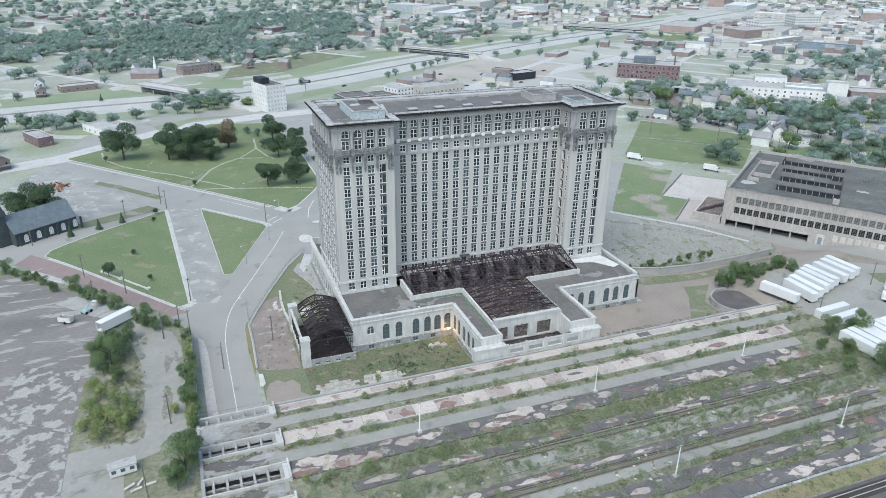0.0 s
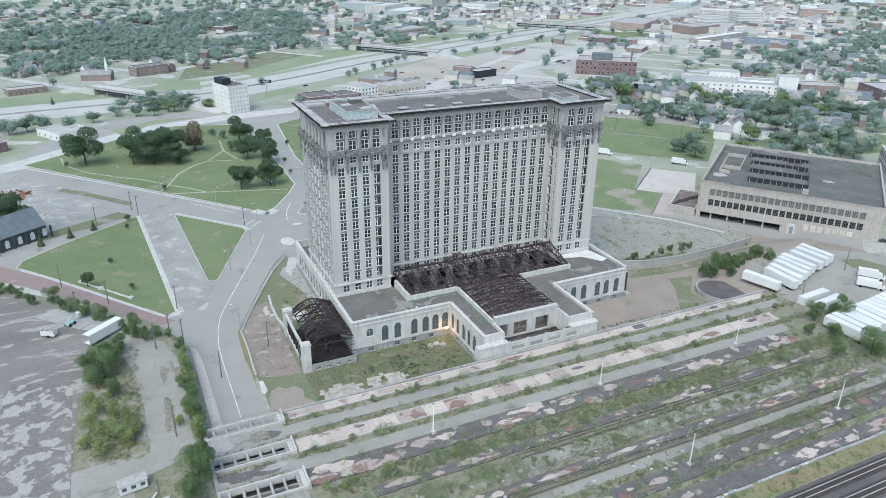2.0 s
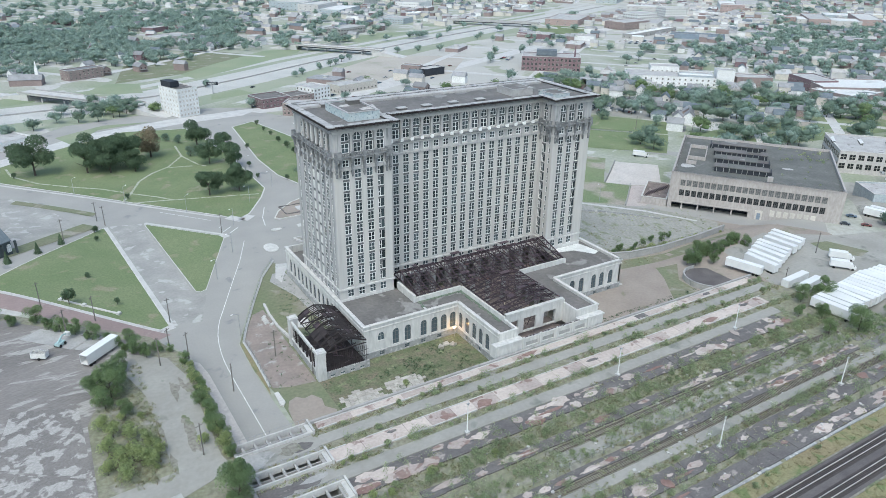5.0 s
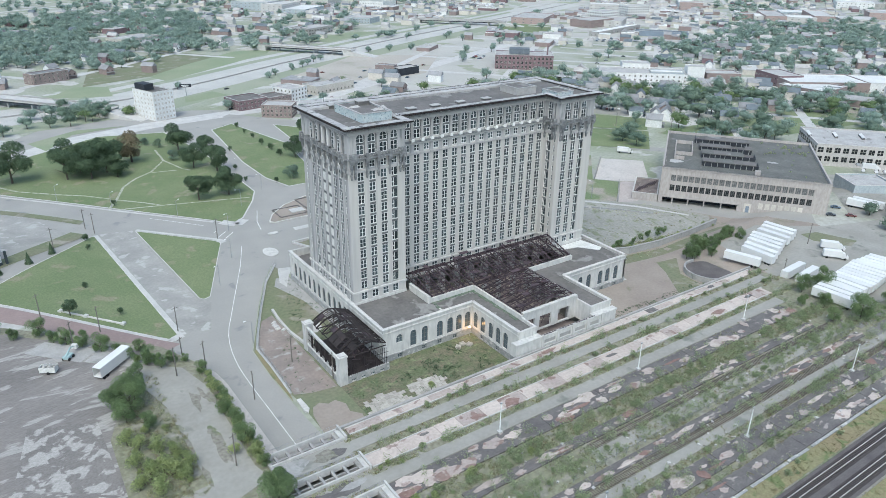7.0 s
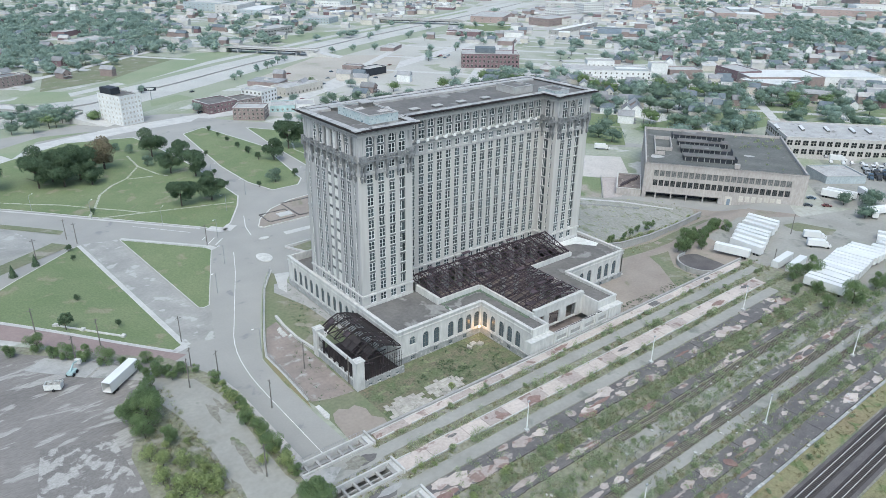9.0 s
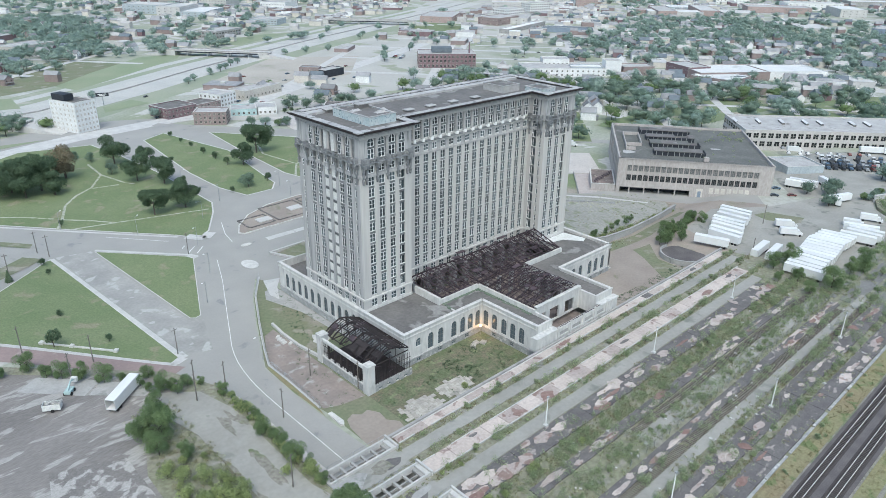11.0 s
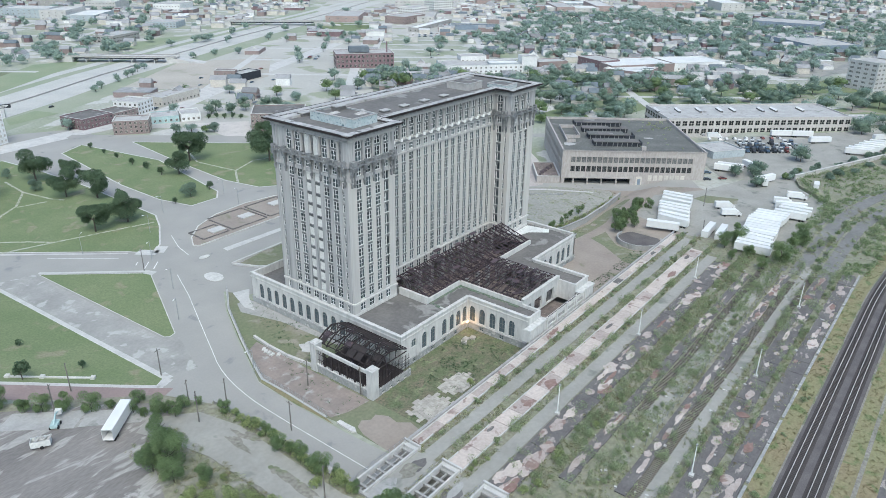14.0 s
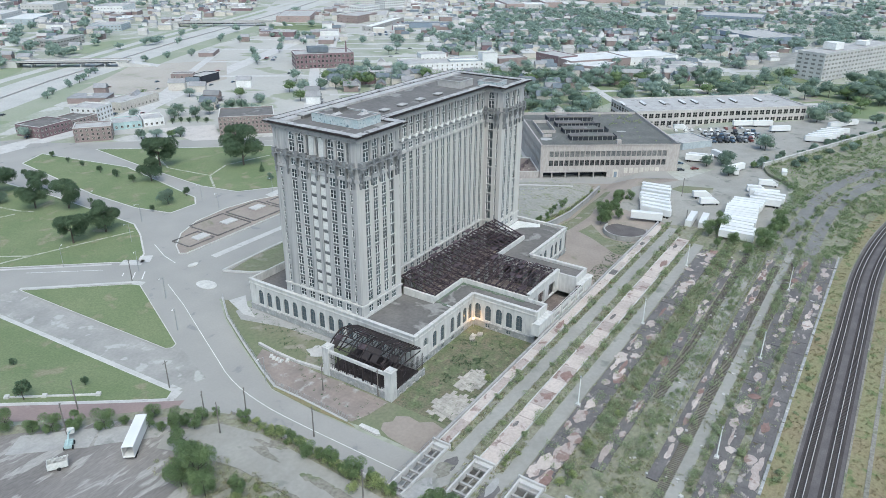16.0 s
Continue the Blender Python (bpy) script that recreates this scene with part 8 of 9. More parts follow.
annex = building("ruined_annex", "low roofless concrete annex with rusty frames", (222.6, 250.2), (230.0, 240.4), 26, 4.0, WALL_CONC, HALL_FLOOR, 0, 1)
g = Geo()
for i in range(9):
    g.bar((1 + i * 1.1, 1 + 2 * i, 3.6), (3 + i, 9 + 1.8 * i, 4.2), 0.3)
part("frame", g, RUST, annex)
building("long_warehouse", "long two-storey buff warehouse with paired windows", (361, 233), (449, 139.5), 42, 11.5, WALL_BUFF, ROOF_PALE, 2, 28, 9, z=1.5, win=(3.3, 3.2), category="warehouse")
for i, off in enumerate((0, 0, 0, 0, -5.5, 0, -5.5, -1)):
    t = thing("roof_light", "low roof light with pale glazing on the warehouse roof", "roof light", pose(375 + i * 10.2 + off * 0.68, 245 - i * 11 - off * 0.73, 12.3, 0, 0, 38), "roof lights")
    g = Geo()
    g.hexa([(0, 0, 0), (11, 0, 0), (11, 1.5, 0), (0, 1.5, 0), (0, 0.0, 1.5), (11, 0.0, 1.5), (11, 1.4, 1.0), (0, 1.4, 1.0)])
    part("body", g, ROOF_TAR, t, "dark upright sides")
    g = Geo()
    g.hexa([(-0.1, -0.1, 1.5), (11.1, -0.1, 1.5), (11.1, 1.55, 1.04), (-0.1, 1.55, 1.04), (-0.1, -0.1, 1.64), (11.1, -0.1, 1.64), (11.1, 1.55, 1.16), (-0.1, 1.55, 1.16)])
    part("glazing", g, ROOF_WHITE, t, "white sloping glazing")
building("metal_shed", "pale grey flat-roofed shed", (319.4, 188.6), (337.5, 176.0), 20, 6.0, WALL_TEAL_GREY, ROOF_PALE, 0, 1, z=1.5)

# church on the west street
chw = thing("church", "dark slate-roofed brick church with white arched windows", "church", pose(-69.5, 305.5, 4.3, 0, 0, 35.5))
g = Geo()
g.wall_arch(0, 25.5, -2, 6.0, [(4.2 + 5.2 * k, 1.9, 1.2, 3.6, True) for k in range(5)], 0, 0.5)
g.box(0, 12.0, -2, 25.5, 12.5, 6.0)
for x in (0, 25.0):
    g.hexa([(x, 0.5, -2), (x + 0.5, 0.5, -2), (x + 0.5, 12, -2), (x, 12, -2), (x, 0.5, 6), (x + 0.5, 0.5, 6), (x + 0.5, 12, 6), (x, 12, 6)])
    g.hexa([(x, 0.5, 6), (x + 0.5, 0.5, 6), (x + 0.5, 12, 6), (x, 12, 6), (x, 6.2, 12), (x + 0.5, 6.2, 12), (x + 0.5, 6.3, 12), (x, 6.3, 12)])
for k in range(6):
    g.box(1.2 + 5.2 * k, -0.7, -2, 1.9 + 5.2 * k, 0, 5.2)
part("wall", g, CHURCH_STONE, chw)
for s, y0, y1 in ((1, -0.6, 6.25), (-1, 13.1, 6.25)):
    g = Geo()
    g.hexa([(-0.5, y0, 5.7), (26, y0, 5.7), (26, y1, 12.2), (-0.5, y1, 12.2), (-0.5, y0, 6.0), (26, y0, 6.0), (26, y1, 12.5), (-0.5, y1, 12.5)])
    part("roof", g, SHINGLE_BLUE, chw, "blue-grey slate roof")
me = window_geo(1.9, 3.35, True, 2, 2, 0.22).mesh("window", [FRAME_WHITE, PANEL_WHITE])
for k in range(5):
    part("window", me, None, chw, "white arched window", pose(4.2 + 5.2 * k, 0.15, 1.2))
g = Geo()
g.box(-4.5, 4, -2, 0, 8.5, 13)
g.hexa([(-4.8, 3.7, 13), (0.3, 3.7, 13), (0.3, 8.8, 13), (-4.8, 8.8, 13), (-2.3, 6.2, 25), (-2.2, 6.2, 25), (-2.2, 6.3, 25), (-2.3, 6.3, 25)])
for dx in (-4.8, -0.2):
    for dy in (3.8, 8.2):
        g.hexa([(dx, dy, 13), (dx + 0.6, dy, 13), (dx + 0.6, dy + 0.6, 13), (dx, dy + 0.6, 13), (dx + 0.28, dy + 0.28, 16), (dx + 0.32, dy + 0.28, 16), (dx + 0.32, dy + 0.32, 16), (dx + 0.28, dy + 0.32, 16)])
part("steeple", g, CHURCH_STONE, chw)

area("church_lot", [(-48, 335), (-22, 347), (-40, 395), (-75, 440), (-90, 400)], ASPHALT_OLD, 0.13, "pale cracked lot beside the church", "lot")
t = thing("scrap_heap", "heap of rusty orange scrap on the lot", "scrap heap", pose(-68, 395, 0.6))
g = Geo()
for k in range(60):
    x, y = rnd.gauss(0, 5), rnd.gauss(0, 2.5)
    g.bar((x, y, 0), (x + rnd.uniform(-3, 3), y + rnd.uniform(-2, 2), rnd.uniform(0.3, 2.0)), rnd.uniform(0.3, 0.8))
part("heap", g, surf("orange_rust", (0.32, 0.14, 0.07), (0.1, 0.07, 0.06), 0.3, 2.0, 0.9, island=0.5), t)

B = building
b = B("apartment_block", "pale six-storey block with dark roof house", (62, 538), (77, 543.4), 24, 20, WALL_WHITE, ROOF_TAR, 6, 6, 6, win=(1.2, 1.4), category="building", glass_mat=WALL_CREAM)
g = Geo()
g.box(1, 10, 20, 8, 22, 24)
part("roof_house", g, BLACK_WALL, b, "dark roof house")
B("white_garage", "low white flat-roofed garage building", (-49.6, 500), (-31.3, 511.4), 26, 5, WALL_WHITE, ROOF_PALE, 1, 4)
B("brick_shop", "small red brick shop with white front", (-85, 484.7), (-77, 489), 24, 6, BRICK_RED, ROOF_PALE, 1, 2)
B("brick_row", "low dark red brick building", (-90.8, 664.6), (-63.3, 673.7), 14, 5, BRICK_BROWN, ROOF_PALE, 1, 8)
B("brick_apartments", "three-storey brick apartment block", (7.4, 717.5), (36.6, 731), 14, 9, BRICK_BROWN, SHINGLE, 3, 8)
B("red_brick_row", "dark red brick shop row", (121.5, 537.5), (145.0, 542.0), 22, 7.5, BRICK_RED, ROOF_TAR, 2, 8)
B("brown_shop_row", "brown two-storey shop row", (145.3, 542.2), (166.5, 546.7), 18, 6.5, BRICK_BROWN, ROOF_TAR, 2, 7)
B("white_shop", "white three-storey corner shop", (167.0, 547.5), (183.5, 555.0), 20, 10, WALL_WHITE, ROOF_PALE, 3, 5)
B("cream_building", "low cream building with canopy", (195, 562), (235, 573), 18, 7, WALL_CREAM, ROOF_PALE, 1, 10)
B("brick_corner_building", "brown brick three-storey corner building", (128.5, 512), (146, 499), 16, 9, BRICK_BROWN, ROOF_PALE, 3, 7)
B("brick_school", "red brick four-storey building", (192, 452), (218, 428), 27, 12, BRICK_BROWN, ROOF_TAR, 4, 14, win=(1.3, 1.7))
B("teal_shops", "pale teal and white low shops", (160, 519), (176, 511), 18, 5, WALL_TEAL, ROOF_PALE, 1, 5)
B("white_shops", "low white roadside shops", (177, 510.5), (189, 504.5), 18, 5.5, WALL_WHITE, ROOF_PALE, 1, 4)
B("black_building", "black-walled low commercial building", (298, 600), (323, 606), 14, 7, BLACK_WALL, ROOF_PALE, 0, 1)
B("brick_house", "tall old brown brick house", (284, 622), (296, 608), 10, 9, BRICK_BROWN, SHINGLE, 2, 3)
b = B("brick_factory", "red brick three-storey factory", (402, 588), (447, 552), 30, 14, BRICK_RED, ROOF_PALE, 3, 14, win=(2.2, 2.4))
g = Geo()
g.box(14, 8, 14, 34, 20, 19)
part("roof_house", g, SHINGLE_BLUE, b, "blue-grey roof house")
g = Geo()
g.tube((52, 10, 0), (52, 10, 24), 1.0, 0.7)
part("chimney", g, BRICK_RED, b)
B("white_plant", "sprawling white industrial plant", (448, 490), (508, 437), 36, 8, WALL_WHITE, ROOF_PALE, 2, 16)
B("white_plant", "pale teal two-storey front range of the plant", (487, 463), (509, 442), 14, 9, WALL_TEAL_GREY, WALL_WHITE, 2, 12)
B("white_plant", "white boxy upper range of the plant", (486, 497), (506, 480), 18, 12, WALL_WHITE, ROOF_PALE, 2, 6)
B("white_block", "tall white windowless silo block", (510, 440), (522, 430), 14, 15, WALL_WHITE, ROOF_PALE, 0, 1)
B("small_brick_works", "modest brown brick workshop", (526, 430), (552, 412), 20, 9, BRICK_BROWN, ROOF_PALE, 1, 8)
B("dark_hall", "long blue-grey industrial hall", (737, 702), (781, 647), 18, 7, WALL_BLUE, SHINGLE_BLUE, 0, 1)
B("market_shed", "long open white market shed", (682, 717), (808, 754), 14, 6, CONCRETE_GREY, WALL_WHITE, 1, 24)
B("white_office", "white four-storey office block", (807, 832), (851, 834), 30, 17, WALL_WHITE, ROOF_PALE, 4, 9, win=(2.5, 2.0))
B("white_office", "tall white office block", (903, 864), (943, 853), 30, 20, WALL_WHITE, ROOF_PALE, 5, 9, win=(2.5, 2.0))
B("brick_works", "pale brick works with flat roof", (740, 790), (800, 800), 36, 11, BRICK_BROWN, ROOF_PALE, 2, 12)
B("white_works", "long white-roofed brick works", (554, 365), (612, 325), 44, 9, BRICK_BROWN, ROOF_WHITE, 1, 14)
B("white_works", "long low white-roofed works", (616, 330), (664, 292), 40, 8, WALL_WHITE, ROOF_WHITE, 1, 10)
B("brick_front_works", "red brick front range of the works", (582, 417), (567, 383), 24, 10, BRICK_RED, ROOF_PALE, 2, 9)
B("brown_works", "long low brown brick works with pale roof", (541, 368), (545, 327), 40, 8, BRICK_BROWN, ROOF_WHITE, 1, 9)
B("white_annex", "low white-walled works annex", (603, 288), (625, 261), 30, 7, WALL_WHITE, ROOF_PALE, 1, 8)
B("blue_plant", "long blue-walled plant with pale roof", (865, 250), (912, 208), 100, 8, WALL_BLUE, ROOF_PALE, 1, 14, win=(4.5, 1.6))
area("works_car_park", [(660, 229), (711, 179), (822, 191), (757, 254)], CINDER, 0.3, "grey works car park", "lot")
area("wooded_lawn", [(486, 176), (560, 142), (572, 152), (606, 146), (640, 80), (640, 60), (520, 60), (484, 84), (470, 120)], ROUGH_LAWN, 0.157, "rough lawn under the trees east of the warehouse", "lawn")
area("house_gardens", [(362, 262), (395, 284), (545, 262), (540, 305), (470, 330), (400, 332), (340, 332)], ROUGH_LAWN, 0.157, "rough garden lawns between the houses", "lawn")
area("back_gardens", [(482, 186), (552, 182), (632, 212), (600, 245), (545, 258), (420, 272)], ROUGH_LAWN, 0.157, "rough lawns behind the warehouse", "lawn")
b = B("slab_block", "long pale seven-storey slab block with window bands", (612, 150), (735, 100), 26, 27, WALL_SLAB, ROOF_PALE, 7, 22, 4, win=(3.6, 1.7), z=1, glass_mat=PANE_DUSTY)
g = Geo()
g.box(30, 8, 27, 44, 20, 33)
g.box(84, 8, 27, 92, 18, 31)
part("roof_house", g, WALL_WHITE, b)
area("plant_lawn", [(573, 189), (633, 208), (690, 171), (640, 166), (608, 152)], GRASS, 0.3, "lawn beside the slab block", "lawn")
B("pale_shed", "low pale shed among trees", (462, 148), (486, 122), 16, 5, WALL_WHITE, ROOF_PALE, 0, 1, z=2)
B("blue_plant", "dark blue industrial plant far off", (1085, 385), (1092, 292), 60, 11, WALL_BLUE, ROOF_PALE, 2, 18)
B("white_school", "broad pale institutional building", (120, 905), (165, 930), 30, 9, WALL_CREAM, ROOF_PALE, 2, 10)
B("grey_garage", "open concrete parking building", (345, 905), (390, 925), 28, 9, CONCRETE_GREY, ROOF_PALE, 2, 9, win=(3.5, 1.6))

rnd = random.Random(77)
for i in range(46):  # distant blocks of the city's edge
    ang = radians(rnd.uniform(15, 74))
    dist = rnd.uniform(1050, 1900)
    x, y = 20 + dist * math.sin(ang), 40 + dist * math.cos(ang)
    w, d, h = rnd.uniform(40, 120), rnd.uniform(30, 70), rnd.choice((5, 6, 8, 9, 11, 14))
    rot = radians(rnd.choice((39, -51)) + rnd.uniform(-4, 4))
    if abs(x - 1150) < 120 and abs(y - 470) < 120:
        h = 5
    B("distant_block", rnd.choice(("distant pale industrial block", "distant low pale flat-roofed building")), (x, y), (x + w * math.cos(rot), y + w * math.sin(rot)), d, h, rnd.choice((WALL_WHITE, CONCRETE, CONCRETE_GREY, BRICK_PALE_PINK, WALL_TEAL_GREY)), rnd.choice((ROOF_PALE, ROOF_WHITE, CONCRETE)), max(1, int(h / 4)), 9, 4, win=(2.2, 1.4), joined=True, glass_mat=PANE_DUSTY)

# small white church with steeple beyond the highway
t = thing("small_church", "small brick church with white steeple", "church", pose(-38.7, 716, 0, 0, 0, -16))
g = Geo()
g.box(0, 0, -1, 25, 12, 5)
part("wall", g, BRICK_BROWN, t)
g = Geo()
g.hexa([(-0.5, -0.5, 5), (25.5, -0.5, 5), (25.5, 12.5, 5), (-0.5, 12.5, 5), (-0.5, 5.9, 9), (25.5, 5.9, 9), (25.5, 6.1, 9), (-0.5, 6.1, 9)])
part("roof", g, SHINGLE, t)
g = Geo()
g.box(20, 4.8, 8, 22.4, 7.2, 11.5)
g.hexa([(20, 4.8, 11.5), (22.4, 4.8, 11.5), (22.4, 7.2, 11.5), (20, 7.2, 11.5), (21.1, 5.9, 20), (21.3, 5.9, 20), (21.3, 6.1, 20), (21.1, 6.1, 20)])
part("steeple", g, WALL_WHITE, t, "white steeple")


# ---- highway and far streets ----
def way(name, pts, w, mat, off, label, category="road"):
    g = Geo()
    out = strip(pts, w)
    n = len(pts)
    for i in range(n - 1):
        g.poly([(*out[2 * n - 1 - i], off), (*out[2 * n - 2 - i], off), (*out[i + 1], off), (*out[i], off)])
    return setting(name, g, mat, label, category)


HWY = [(-420, 560), (-124, 590), (-69, 600), (-10, 606), (60, 622), (144, 668), (230, 722), (336, 778), (454, 840), (576, 897), (760, 985), (1000, 1110)]
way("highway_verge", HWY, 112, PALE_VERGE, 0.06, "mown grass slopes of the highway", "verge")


def shifted(pts, s):
    n = len(pts)
    return strip(pts, 2 * s)[:n] if s > 0 else strip(pts, -2 * s)[n:][::-1]


for s, w in ((-3, 54), (40, 11)):
    way("highway", shifted(HWY, s), w, HIGHWAY, 0.12, "pale concrete highway carriageway")
g = Geo()
mid = shifted(HWY, -2)
for p, q in zip(mid, mid[1:]):
    g.bar((*p, 0.6), (*q, 0.6), 0.7, 1.0)
setting("median_barrier", g, CONCRETE_GREY, "grey concrete barrier along the highway", "barrier")
way("avenue", [(-260, 380), (-71, 452), (0, 512), (55, 528), (113, 535), (170, 536), (245, 578), (344, 630), (470, 690), (700, 800), (1000, 950)], 17, CONCRETE, 0.16, "wide pale avenue")
way("street", [(108, 530), (140, 490), (180, 445), (240, 385), (262, 360), (300, 312), (345, 262)], 9, ASPHALT, 0.18, "grey street")
way("street", [(215, 400), (262, 440), (330, 500), (420, 580), (560, 700)], 9, CONCRETE, 0.17, "pale street")
way("street", [(345, 262), (420, 330), (520, 415), (640, 510), (800, 640), (1000, 800)], 9, CONCRETE, 0.17, "pale street")
for i in range(7):  # cross streets of the eastern blocks
    x, y = 330 + 78 * i, 480 + 62 * i
    way("street", [(x, y), (x + 130, y - 160), (x + 260, y - 320)], 7, CONCRETE, 0.2, "pale side street")
for i in range(5):
    x, y = 420 + 70 * i, 230 - 12 * i
    way("street", [(x, y + 30), (x + 200, y + 195), (x + 420, y + 375)], 7, CONCRETE, 0.19, "pale side street")
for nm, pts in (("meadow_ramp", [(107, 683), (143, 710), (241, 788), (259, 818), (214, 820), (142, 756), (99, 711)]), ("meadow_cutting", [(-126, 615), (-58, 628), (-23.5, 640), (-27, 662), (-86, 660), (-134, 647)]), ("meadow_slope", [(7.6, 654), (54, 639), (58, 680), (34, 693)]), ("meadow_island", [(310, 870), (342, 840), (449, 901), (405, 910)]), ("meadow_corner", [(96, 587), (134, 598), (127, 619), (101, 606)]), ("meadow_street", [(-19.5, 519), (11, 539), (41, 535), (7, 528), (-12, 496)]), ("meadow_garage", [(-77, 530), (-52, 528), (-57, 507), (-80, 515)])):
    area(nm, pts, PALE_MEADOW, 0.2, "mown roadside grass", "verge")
area("brown_lot", [(212, 651), (322, 734), (400, 686), (328, 602), (270, 591), (241, 611)], BROWN_LOT, 0.2, "bare brownish empty lot", "lot")
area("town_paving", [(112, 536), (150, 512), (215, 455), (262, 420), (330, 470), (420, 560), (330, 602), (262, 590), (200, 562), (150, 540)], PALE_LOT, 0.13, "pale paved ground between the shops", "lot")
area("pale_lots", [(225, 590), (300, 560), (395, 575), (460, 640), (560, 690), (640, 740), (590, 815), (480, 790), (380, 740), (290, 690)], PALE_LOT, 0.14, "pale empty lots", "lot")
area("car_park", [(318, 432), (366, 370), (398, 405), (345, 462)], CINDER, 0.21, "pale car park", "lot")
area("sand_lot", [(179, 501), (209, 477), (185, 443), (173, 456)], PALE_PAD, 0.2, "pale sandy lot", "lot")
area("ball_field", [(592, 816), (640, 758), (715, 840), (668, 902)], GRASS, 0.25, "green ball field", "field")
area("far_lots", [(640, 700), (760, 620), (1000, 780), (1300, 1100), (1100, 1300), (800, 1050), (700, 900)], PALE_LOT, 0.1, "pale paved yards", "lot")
area("dull_lots", [(40, 690), (120, 720), (200, 790), (150, 860), (60, 780)], SCRUB, 0.13, "rough grass", "lot")


def bridge(a, b, w, h):
    rot = math.degrees(math.atan2(b[1] - a[1], b[0] - a[0]))
    n = math.dist(a, b)
    t = thing("overpass", "concrete road overpass on piers above the highway", "bridge", pose(*a, 0, 0, 0, rot), "overpasses")
    g = Geo()
    g.box(-12, -w / 2, h - 0.9, n + 12, w / 2, h)
    part("deck", g, CONCRETE, t)
    for s in (-1, 1):
        g = Geo()
        g.box(-12, s * w / 2 - 0.2, h, n + 12, s * w / 2 + 0.2, h + 1.0)
        part("parapet", g, CONCRETE_GREY, t)
        g = Geo()
        g.box(0, s * w * 0.42 - 0.5, h - 2.2, n, s * w * 0.42 + 0.5, h - 0.9)
        part("girder", g, BLACK_WALL, t, "dark steel girder")
    for x in np.linspace(n * 0.12, n * 0.88, 4):
        for y in (-w * 0.35, 0, w * 0.35):
            g = Geo()
            g.tube((x, y, 0), (x, y, h - 0.9), 0.6)
            part("pier", g, CONCRETE, t)
    for x0, x1 in ((-40, -2), (n + 2, n + 40)):
        g = Geo()
        lo, hi = (0.1, h - 0.05) if x0 < 0 else (h - 0.05, 0.1)
        g.hexa([(x0, -w / 2, -1), (x1, -w / 2, -1), (x1, w / 2, -1), (x0, w / 2, -1), (x0, -w / 2, lo), (x1, -w / 2, hi), (x1, w / 2, hi), (x0, w / 2, lo)])
        part("ramp", g, CONCRETE, t)


bridge((-22, 648), (33, 578), 13, 6.0)
bridge((255, 812), (312, 742), 13, 6.0)
bridge((560, 965), (640, 880), 13, 6.0)

def near_line(x, y, pts):
    best = 1e9
    for (ax, ay), (bx, by) in zip(pts, pts[1:]):
        u = max(0.0, min(1.0, ((x - ax) * (bx - ax) + (y - ay) * (by - ay)) / ((bx - ax) ** 2 + (by - ay) ** 2)))
        best = min(best, math.hypot(x - ax - u * (bx - ax), y - ay - u * (by - ay)))
    return best


# ---- houses and woods of the neighbourhoods ----
def house(wall, roof, w, d, h, rise):
    t = thing("house", "gabled wooden house with " + ("dark" if roof is SHINGLE else "slate") + " roof", "house", None, "houses")
    g = Geo()
    g.box(-w / 2, -d / 2, -0.5, w / 2, d / 2, h)
    for y in (-d / 2, d / 2 - 0.3):
        g.hexa([(-w / 2, y, h), (w / 2, y, h), (w / 2, y + 0.3, h), (-w / 2, y + 0.3, h), (-0.05, y, h + rise), (0.05, y, h + rise), (0.05, y + 0.3, h + rise), (-0.05, y + 0.3, h + rise)])
    part("wall", g, wall, t)
    for s in (-1, 1):
        g = Geo()
        g.hexa([(s * (w / 2 + 0.4), -d / 2 - 0.4, h - 0.2), (0, -d / 2 - 0.4, h + rise), (0, d / 2 + 0.4, h + rise), (s * (w / 2 + 0.4), d / 2 + 0.4, h - 0.2), (s * (w / 2 + 0.4), -d / 2 - 0.4, h), (0, -d / 2 - 0.4, h + rise + 0.2), (0, d / 2 + 0.4, h + rise + 0.2), (s * (w / 2 + 0.4), d / 2 + 0.4, h)])
        part("roof", g, roof, t)
    for x, z in ((-w * 0.25, h - 2.0), (w * 0.25, h - 2.0)):
        g = Geo()
        g.box(x - 0.5, -d / 2 - 0.06, z, x + 0.5, -d / 2, z + 1.3)
        part("window", g, PANE_DARK, t)
    g = Geo()
    g.box(-w / 2 + 0.3, -d / 2 - 1.8, -0.5, w / 2 - 0.3, -d / 2, 0.3)
    g.box(-w / 2 + 0.2, -d / 2 - 2.0, 2.5, w / 2 - 0.2, -d / 2, 2.75)
    part("porch", g, roof, t)
    return t


def inside(p, poly):
    x, y = p
    hit = False
    for (x0, y0), (x1, y1) in zip(poly, poly[1:] + poly[:1]):
        if (y0 > y) != (y1 > y) and x < (x1 - x0) * (y - y0) / (y1 - y0) + x0:
            hit = not hit
    return hit


EAST = [(335, 425), (400, 318), (470, 300), (570, 245), (793, 200), (1090, 125), (1500, 300), (1204, 787), (800, 640), (640, 560), (520, 520), (420, 545), (340, 500)]
NORTHWEST = [(-330, 690), (-136, 745), (-3, 752), (118, 790), (215, 880), (330, 1375), (6, 1500), (-350, 1400)]
solid = [(o.matrix_basis.translation.x, o.matrix_basis.translation.y, o.matrix_basis.to_euler().z) for o in scene.objects if o.parent is None and o.type == "EMPTY" and o.name.split(".")[0] in ("white_plant", "white_works", "blue_plant", "slab_block", "grey_plant", "brick_factory", "dark_hall", "small_brick_works", "white_block", "long_warehouse", "warehouse", "distant_block", "brick_works", "market_shed")]
AX, AY = (math.cos(radians(39)), math.sin(radians(39))), (math.cos(radians(-51)), math.sin(radians(-51)))


